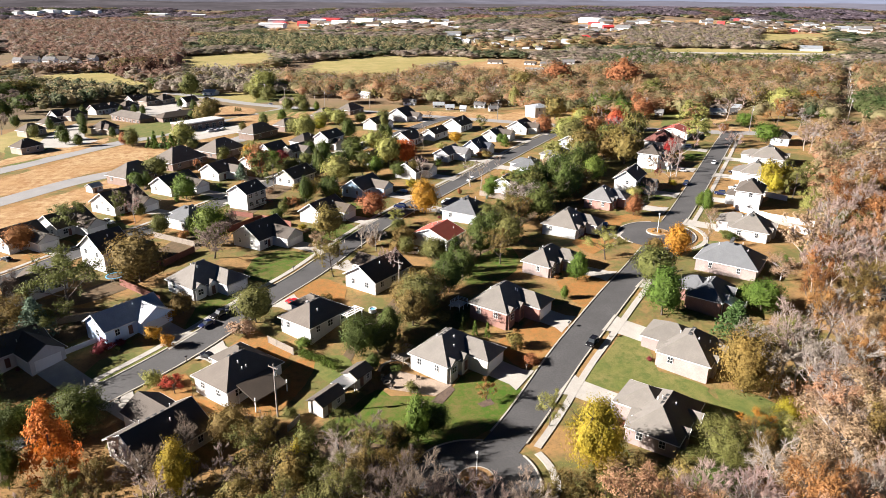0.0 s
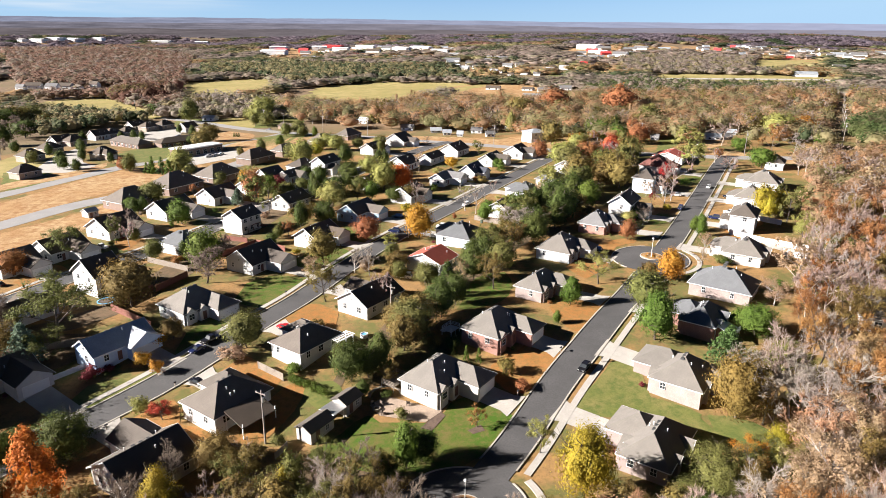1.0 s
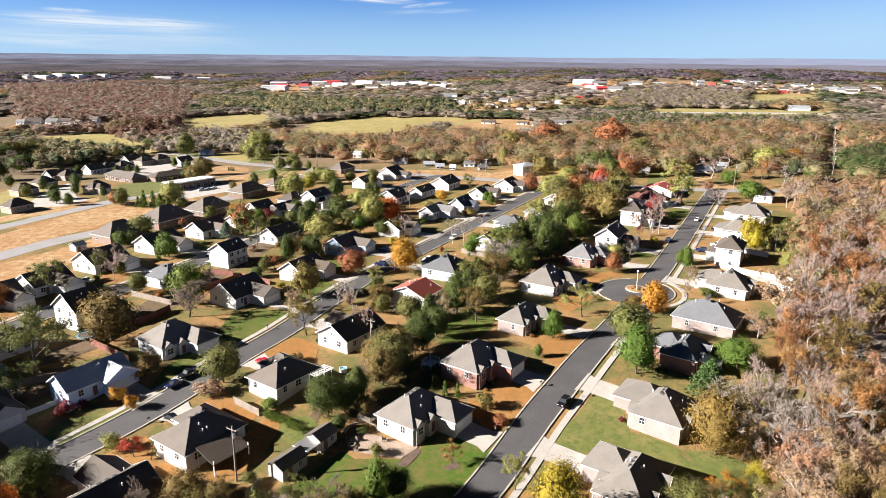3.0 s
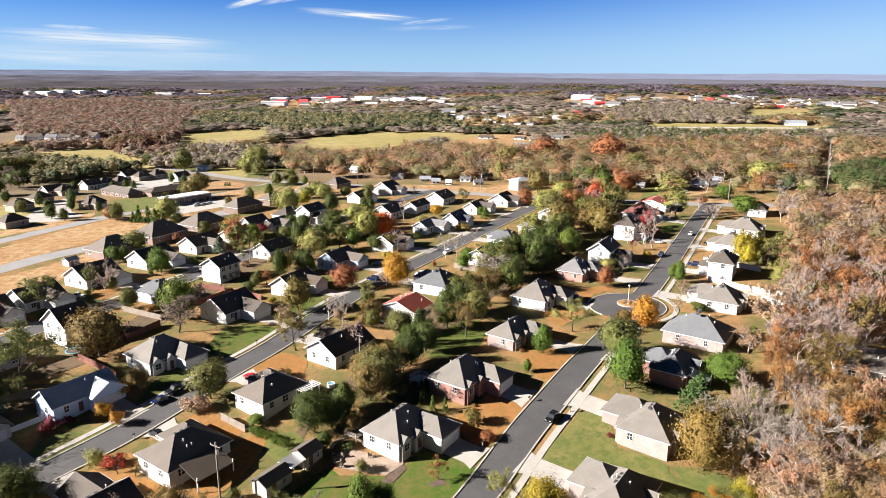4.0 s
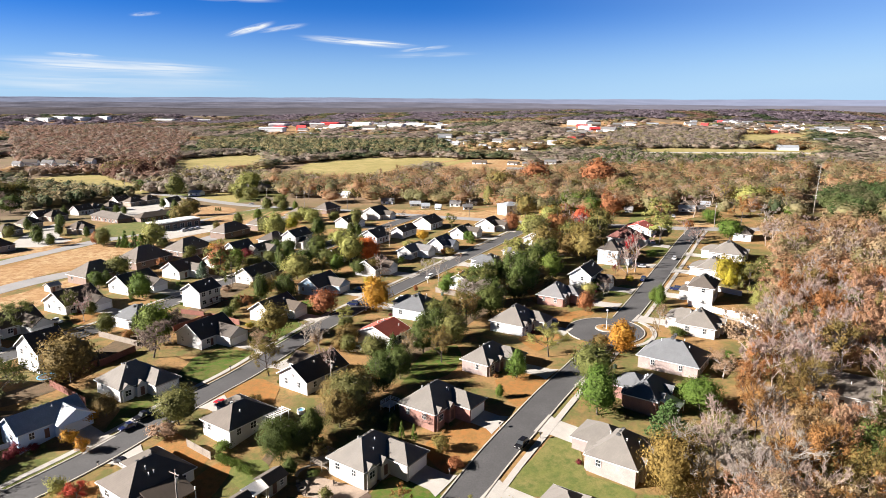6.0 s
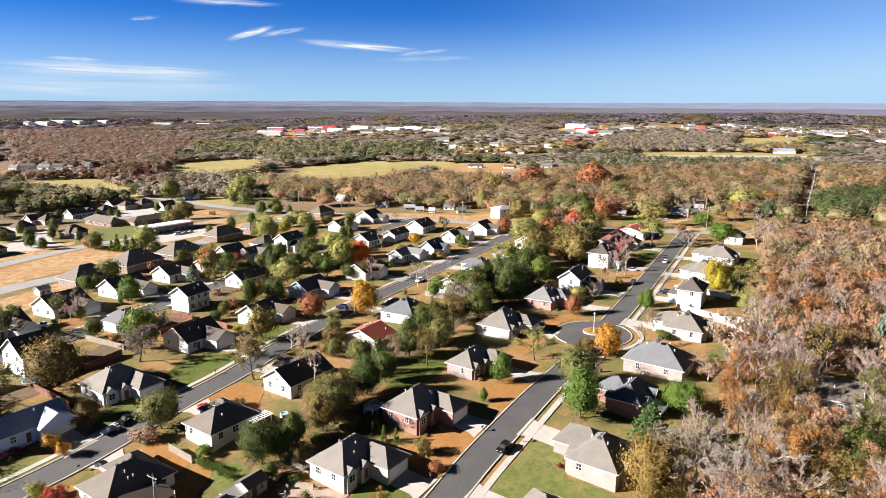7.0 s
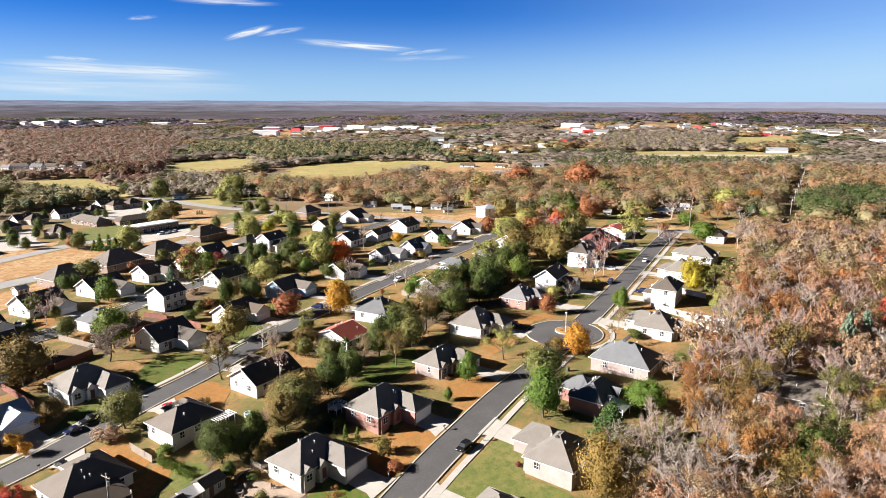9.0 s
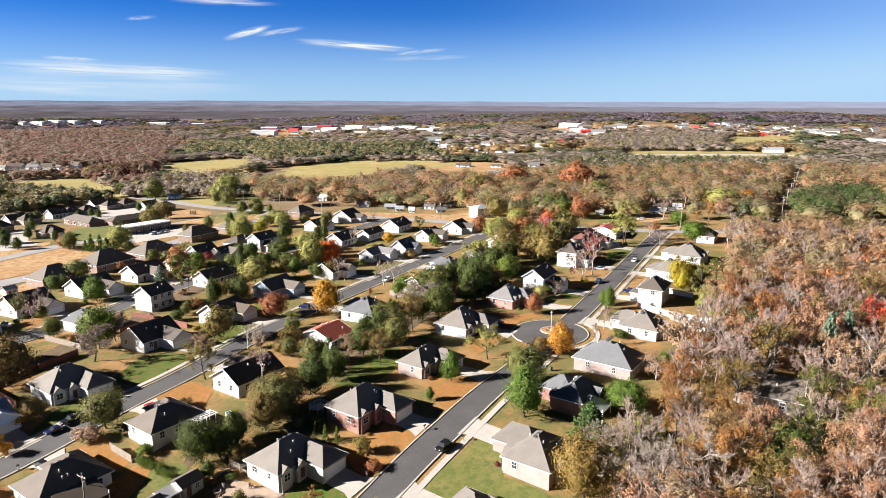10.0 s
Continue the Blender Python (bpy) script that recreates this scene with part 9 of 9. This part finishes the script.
# ---- high thin clouds ----
def cirrus(name, az0, el0, az1, el1, tall, seed, thick, fibres=9.0, bow=0.0):
    """A wispy streak of ice cloud far off, between two directions (degrees right of +y and above the horizon)."""
    m, nt, ns, ln, p = nodes_of(name + "_vapour")
    # constant emission stands in for sunlight on the cloud
    glow = ns.new("ShaderNodeEmission")
    glow.inputs["Color"].default_value, glow.inputs["Strength"].default_value = (0.93, 0.97, 1, 1), 0.26
    uv = ns.new("ShaderNodeUVMap")
    uv.uv_map = "span"
    mp = ns.new("ShaderNodeMapping")
    mp.inputs["Location"].default_value = (seed * 3.1, seed * 1.7, 0)
    mp.inputs["Scale"].default_value = (2.2, fibres * 0.35, 1)
    mp.inputs["Rotation"].default_value = (0, 0, radians(7))
    ln.new(uv.outputs[0], mp.inputs[0])
    n = ns.new("ShaderNodeTexNoise")
    n.inputs["Scale"].default_value, n.inputs["Detail"].default_value, n.inputs["Distortion"].default_value = 1.4, 8, 0.6
    ln.new(mp.outputs[0], n.inputs["Vector"])
    sep = ns.new("ShaderNodeSeparateXYZ")
    ln.new(uv.outputs[0], sep.inputs[0])
    fac = ramp(nt, n.outputs["Fac"], 0.30, 0.72)
    for axis, hi in (("X", 0.4), ("Y", 0.5)):
        q = ns.new("ShaderNodeMath")
        q.operation, q.inputs[1].default_value = "PINGPONG", 0.5
        ln.new(sep.outputs[axis], q.inputs[0])
        mr = ramp(nt, q.outputs[0], 0.0, hi)
        mr.node.interpolation_type = "SMOOTHERSTEP"
        mu = ns.new("ShaderNodeMath")
        mu.operation = "MULTIPLY"
        ln.new(fac, mu.inputs[0])
        ln.new(mr, mu.inputs[1])
        fac = mu.outputs[0]
    k = ns.new("ShaderNodeMath")
    k.operation, k.inputs[1].default_value, k.use_clamp = "MULTIPLY", thick, True
    ln.new(fac, k.inputs[0])
    tp = ns.new("ShaderNodeBsdfTransparent")
    mx = ns.new("ShaderNodeMixShader")
    ln.new(k.outputs[0], mx.inputs[0])
    ln.new(tp.outputs[0], mx.inputs[1])
    ln.new(glow.outputs[0], mx.inputs[2])
    ln.new(mx.outputs[0], ns["Material Output"].inputs["Surface"])
    r = 4650.0 + 12 * seed
    U, V = np.meshgrid(np.linspace(0, 1, 33), np.linspace(0, 1, 9))
    a = np.radians(az0 + U * (az1 - az0))
    el = el0 + U * (el1 - el0) + bow * np.sin(U * math.pi) + (V - 0.5) * tall * (0.55 + 0.45 * np.sin(U * math.pi))
    v = np.stack([r * np.sin(a), r * np.cos(a), 70 + r * np.tan(np.radians(el))], -1).reshape(-1, 3)
    i = (np.arange(8)[:, None] * 33 + np.arange(32)[None, :]).ravel()
    me = quick(name, v, np.stack([i, i + 1, i + 34, i + 33], -1), m, True)
    idx = np.empty(len(me.loops), np.int32)
    me.loops.foreach_get("vertex_index", idx)
    me.uv_layers.new(name="span").data.foreach_set("uv", np.stack([U.ravel(), V.ravel()], -1)[idx].astype(np.float32).ravel())
    ob = put(name, me)
    ob.visible_shadow = False
    tagged(ob, "thin white wisp of cirrus cloud in a blue sky", "cloud", kind="structure")


cirrus("cloud_long", -12.52, 4.68, -0.91, 3.95, 0.82, 3, 1.50, 7.0)
cirrus("cloud_wisp", -3.93, 3.58, 1.18, 4.14, 0.44, 6, 0.80, 5.0)
cirrus("cloud_hook", -17.49, 4.47, -13.00, 5.78, 0.73, 5, 1.50, 6.0)
cirrus("cloud_tail", -15.13, 4.87, -10.35, 5.67, 0.58, 8, 0.80, 6.0)
cirrus("cloud_bank", -35.11, 2.31, -14.87, 1.86, 1.65, 9, 1.00, 12.0)
cirrus("cloud_bank", -40.21, 1.09, -11.81, 0.82, 3.01, 2, 0.50, 14.0)
cirrus("cloud_bank", -30.12, 2.93, -25.43, 2.75, 0.48, 12, 0.80, 6.0)
cirrus("cloud_top", -21.55, 7.33, -11.96, 7.33, 0.68, 4, 0.90, 7.0)
cirrus("cloud_speck", -24.20, 5.77, -21.57, 6.09, 0.44, 7, 0.70, 5.0)
cirrus("cloud_faint", -6.25, 3.20, 3.98, 3.52, 0.58, 13, 0.35, 6.0)

def porch_roof(x, y, head, w, l, h, mat, label):
    """A lean-to roof on posts beside a house."""
    s = empty("porch_roof", x, y, None, -head, label, "porch roof", "porch roofs")
    for sx in (-1, 1):
        for sy in (-1, 1):
            bm = bmesh.new()
            add_box(bm, sx * (w / 2 - .2) - .08, sx * (w / 2 - .2) + .08, sy * (l / 2 - .2) - .08, sy * (l / 2 - .2) + .08, -0.6, h)
            part("post", bm, trim_mat, s)
    bm = bmesh.new()
    add_box(bm, -w / 2, w / 2, -l / 2, l / 2, h, h + 0.16, 0.02)
    for v in bm.verts:
        v.co.z -= 0.34 * v.co.x
    part("canopy", bm, mat, s)


a_ = radians(35)
for hx, hy, W_, off, along, w_, l_, h_, mt, lab in ((-38.6, 113.0, 9.7, 2.6, -1.0, 5.0, 8.0, 2.9, MATS["brownblack_roof"], "dark shingled lean-to porch roof behind a house"),
                                                    (61.6, 137.8, 6.8, 2.2, -2.0, 4.4, 5.0, 2.7, MATS["palegrey_roof"], "pale metal porch roof behind a brick house")):
    k_ = W_ / 2 + off
    porch_roof(hx + k_ * math.cos(a_) + along * math.sin(a_), hy - k_ * math.sin(a_) + along * math.cos(a_), 35, w_, l_, h_, mt, lab)


# ---- yard things ----
def hedge(x0, y0, x1, y1, w, h):
    """A clipped row of leaves along a line."""
    rng = np.random.RandomState(31)
    n = 40
    t = rng.uniform(0, 1, n)
    cen = np.stack([x0 + (x1 - x0) * t, y0 + (y1 - y0) * t], -1) + rng.uniform(-0.5, 0.5, (n, 2)) * w
    z = np.array([gzf(float(a), float(b)) for a, b in cen])
    cen = np.column_stack([cen, z + h * rng.uniform(0.15, 0.9, n)])
    v = leaves(4200, 0.13, cen, 0.3, rng)
    ob = put("hedge", quick("hedge", v, blades(v), LEAF["green"]))
    tagged(ob, "green clipped hedge along a back lawn", "hedge")


def pergola(x, y, head, l, h):
    p = empty("pergola", x, y, None, -head, "white painted wooden pergola behind a house", "pergola")
    for sx in (-1.1, 1.1):
        for sy in (-0.45, 0, 0.45):
            bm = bmesh.new()
            add_box(bm, sx - 0.08, sx + 0.08, sy * l - 0.08, sy * l + 0.08, -0.4, h)
            part("post", bm, trim_mat, p)
        bm = bmesh.new()
        add_box(bm, sx - 0.05, sx + 0.05, -l * 0.55, l * 0.55, h, h + 0.2)
        part("beam", bm, trim_mat, p)
    for i in range(9):
        y_ = -0.5 * l + i * l / 8
        bm = bmesh.new()
        add_box(bm, -1.5, 1.5, y_ - 0.04, y_ + 0.04, h + 0.2, h + 0.34)
        part("slat", bm, trim_mat, p)


pool_blue = plain("pool_vinyl", (0.07, 0.32, 0.55), 0.35, 0.1, 1.0)


def paddling_pool(x, y, r):
    p = empty("garden_pool", x, y, gzf(x, y) + 0.12, 0, "small round blue garden pool on a patio", "pool")
    bm = bmesh.new()
    n = 20
    for i in range(n):
        a, b = math.tau * i / n, math.tau * (i + 1) / n
        add_poly(bm, [(r * math.cos(a), r * math.sin(a)), (r * math.cos(b), r * math.sin(b)), ((r - .15) * math.cos(b), (r - .15) * math.sin(b)), ((r - .15) * math.cos(a), (r - .15) * math.sin(a))], -0.2, 0.7)
    part("rim", bm, trim_mat, p)
    bm = bmesh.new()
    add_poly(bm, [((r - .16) * math.cos(math.tau * i / n), (r - .16) * math.sin(math.tau * i / n)) for i in range(n)], -0.2, 0.55)
    part("cover", bm, pool_blue, p)


stone_mat = plain("garden_stone", (0.30, 0.26, 0.21), 0.9, 0.25, 1.5)


def seat_wall(x, y, r):
    """A low curved wall of stone blocks."""
    w = empty("seat_wall", x, y, None, 0, "low curved tan stone seat wall round a patio", "garden wall")
    for i in range(14):
        a = math.radians(20 + i * 12)
        bm = bmesh.new()
        add_box(bm, -0.24, 0.24, -0.32, 0.32, -0.4, 0.5 + 0.02 * (i % 3), 0.03)
        put("stone", bm_mesh("stone", bm, stone_mat), w, pose(r * math.cos(a), r * math.sin(a), 0, 0, 0, math.degrees(a)))


def fire_pit(x, y):
    w = empty("fire_pit", x, y, gzf(x, y) + 0.12, 0, "round stone fire pit on a paved patio", "fire pit")
    for i in range(9):
        a = math.tau * i / 9
        bm = bmesh.new()
        add_box(bm, -0.12, 0.12, -0.22, 0.22, -0.1, 0.4, 0.03)
        put("stone", bm_mesh("stone", bm, stone_mat), w, pose(0.65 * math.cos(a), 0.65 * math.sin(a), 0, 0, 0, math.degrees(a)))
    bm = bmesh.new()
    add_poly(bm, [(0.55 * math.cos(math.tau * i / 12), 0.55 * math.sin(math.tau * i / 12)) for i in range(12)], -0.1, 0.12)
    part("ash", bm, mulch, w)


def patio_chair(x, y, turn):
    c = empty("patio_chair", x, y, gzf(x, y) + 0.12, turn, "dark wooden slatted patio chair on pavers", "chair", "patio chairs")
    for nm, b in (("seat", (-.3, .3, -.3, .3, .36, .44)), ("backrest", (-.3, .3, .26, .33, .44, 1.0)), ("armrest", (-.36, -.28, -.3, .3, .58, .64)), ("armrest", (.28, .36, -.3, .3, .58, .64)),
                  ("leg", (-.35, -.27, -.3, -.22, -.05, .58)), ("leg", (.27, .35, -.3, -.22, -.05, .58)), ("leg", (-.35, -.27, .22, .3, -.05, .58)), ("leg", (.27, .35, .22, .3, -.05, .58))):
        bm = bmesh.new()
        add_box(bm, *b)
        part(nm, bm, bark, c)


def deck(x, y, head, w, l, h, mat):
    white = mat is trim_mat
    d = empty("deck", x, y, None, -head, ("white railed" if white else "weathered grey wooden") + " deck with steps behind a house", "deck")
    n = 12
    for i in range(n):
        bm = bmesh.new()
        y0, y1 = -l / 2 + l * i / n, -l / 2 + l * (i + 1) / n - 0.012
        add_box(bm, -w / 2, w / 2, y0, y1, h - 0.05, h)
        part("plank", bm, mat, d)
    for sx in (-1, 1):
        for sy in (-1, 0, 1):
            bm = bmesh.new()
            a, b = sx * (w / 2 - 0.06), sy * (l / 2 - 0.06)
            add_box(bm, a - 0.06, a + 0.06, b - 0.06, b + 0.06, -0.8, h + 1.0)
            part("post", bm, mat, d)
    for e in ((-w / 2, w / 2, -l / 2, -l / 2 + 0.08), (-w / 2, w / 2, l / 2 - 0.08, l / 2), (-w / 2, -w / 2 + 0.08, -l / 2, l / 2)):
        for z in (0.35, 0.65, 0.95):
            bm = bmesh.new()
            add_box(bm, *e, h + z, h + z + 0.06)
            part("rail", bm, mat, d)
    for i in range(4):
        bm = bmesh.new()
        add_box(bm, -w / 2 - 0.3 * (i + 1), -w / 2 - 0.3 * i, -0.6, 0.6, -0.5, h - (i + 1) * h / 5)
        part("step", bm, mat, d)


def trampoline(x, y, r):
    t = empty("trampoline", x, y, None, 0, "round black trampoline with a blue rim", "trampoline")
    n = 20
    c = [(math.cos(math.tau * i / n), math.sin(math.tau * i / n)) for i in range(n)]
    bm = bmesh.new()
    add_poly(bm, [(r * a, r * b) for a, b in c], 0.82, 0.86)
    part("mat", bm, MATS["brownblack_roof"], t)
    bm = bmesh.new()
    for i in range(n):
        (a, b), (e, f) = c[i], c[(i + 1) % n]
        add_poly(bm, [(a * r, b * r), (e * r, f * r), (e * (r + .3), f * (r + .3)), (a * (r + .3), b * (r + .3))], 0.84, 0.92)
    part("rim", bm, pool_blue, t)
    for i in range(0, n, 5):
        bm = bmesh.new()
        add_tube(bm, (c[i][0] * (r + .1), c[i][1] * (r + .1), -0.3), (c[i][0] * (r + .1), c[i][1] * (r + .1), 0.84), 0.04, 0.04, 6)
        part("leg", bm, metal, t)


def playset(x, y, turn):
    s = empty("play_set", x, y, None, turn, "wooden play set with a slide in a back yard", "play set")
    for sx in (-2.4, 2.4):
        for sy in (-0.8, 0.8):
            bm = bmesh.new()
            add_tube(bm, (sx * 1.0, sy * 1.5, -0.2), (sx * 0.9, 0, 2.3), 0.06, 0.06, 6)
            part("leg", bm, redwood, s)
    bm = bmesh.new()
    add_box(bm, -2.3, 2.3, -0.07, 0.07, 2.25, 2.4)
    part("beam", bm, redwood, s)
    bm = bmesh.new()
    add_box(bm, 1.2, 2.4, -0.6, 0.6, 1.2, 1.3)
    part("platform", bm, redwood, s)
    bm = bmesh.new()
    v = [bm.verts.new(p) for p in ((2.4, -0.25, 1.3), (2.4, 0.25, 1.3), (4.6, 0.25, 0.2), (4.6, -0.25, 0.2), (2.4, -0.25, 1.22), (2.4, 0.25, 1.22), (4.6, 0.25, 0.0), (4.6, -0.25, 0.0))]
    for f in ((0, 1, 2, 3), (7, 6, 5, 4), (0, 3, 7, 4), (1, 5, 6, 2), (0, 4, 5, 1), (2, 6, 7, 3)):
        bm.faces.new([v[i] for i in f])
    part("slide", bm, MATS["redmetal_roof"], s)


def wheelie_bin(x, y, turn):
    b = empty("wheelie_bin", x, y, None, turn, "dark green wheeled rubbish bin by a drive", "bin", "rubbish bins")
    bm = bmesh.new()
    add_box(bm, -0.3, 0.3, -0.35, 0.35, 0.08, 1.0, 0.04)
    part("bin_body", bm, bin_mat, b)
    bm = bmesh.new()
    add_box(bm, -0.33, 0.33, -0.4, 0.38, 1.0, 1.08, 0.02)
    part("lid", bm, bin_mat, b)
    for s in (-0.28, 0.28):
        bm = bmesh.new()
        add_tube(bm, (s - 0.03, 0.35, 0.12), (s + 0.03, 0.35, 0.12), 0.14, 0.14, 10)
        part("wheel", bm, bark, b)


bin_mat = plain("bin_plastic", (0.04, 0.07, 0.05), 0.5, 0.1, 2.0)
hedge(-28.5, 121.2, -20.5, 115.8, 1.3, 1.4)
pergola(-19.4, 132.2, 35, 5.0, 2.4)
paddling_pool(-15.1, 136.1, 0.9)
seat_wall(-8.6, 115.4, 3.2)
fire_pit(-10.0, 111.6)
patio_chair(-10.9, 112.8, 30)
patio_chair(-9.1, 113.0, 140)
patio_chair(-9.1, 110.1, 250)
patio_chair(-4.0, 112.7, 80)
deck(-7.0, 119.4, 35, 3.2, 5.0, 0.9, wood)
deck(4.4, 137.1, 35, 2.6, 3.4, 1.1, trim_mat)
trampoline(-82.4, 155.5, 1.9)
deck(-62.0, 214.9, 35, 3.0, 4.5, 0.7, wood)
playset(-60.1, 215.9, 60)
tagged(patch("patio", [(100.8, 197.8), (99.6, 189.9), (105.9, 181.1), (106.6, 188.9)], 0.12, conc_mat, 3.0), "white concrete patio behind a house", "patio", kind="structure")
fence(107.3, 217.8, 113.9, 210.9, trim_mat, 1.8)
wheelie_bin(-43.7, 145.3, 5)
wheelie_bin(-13.7, 193.7, 70)
wheelie_bin(15.8, 218.8, 52)
wheelie_bin(53.0, 255.3, 30)
wheelie_bin(58.5, 154.7, 20)
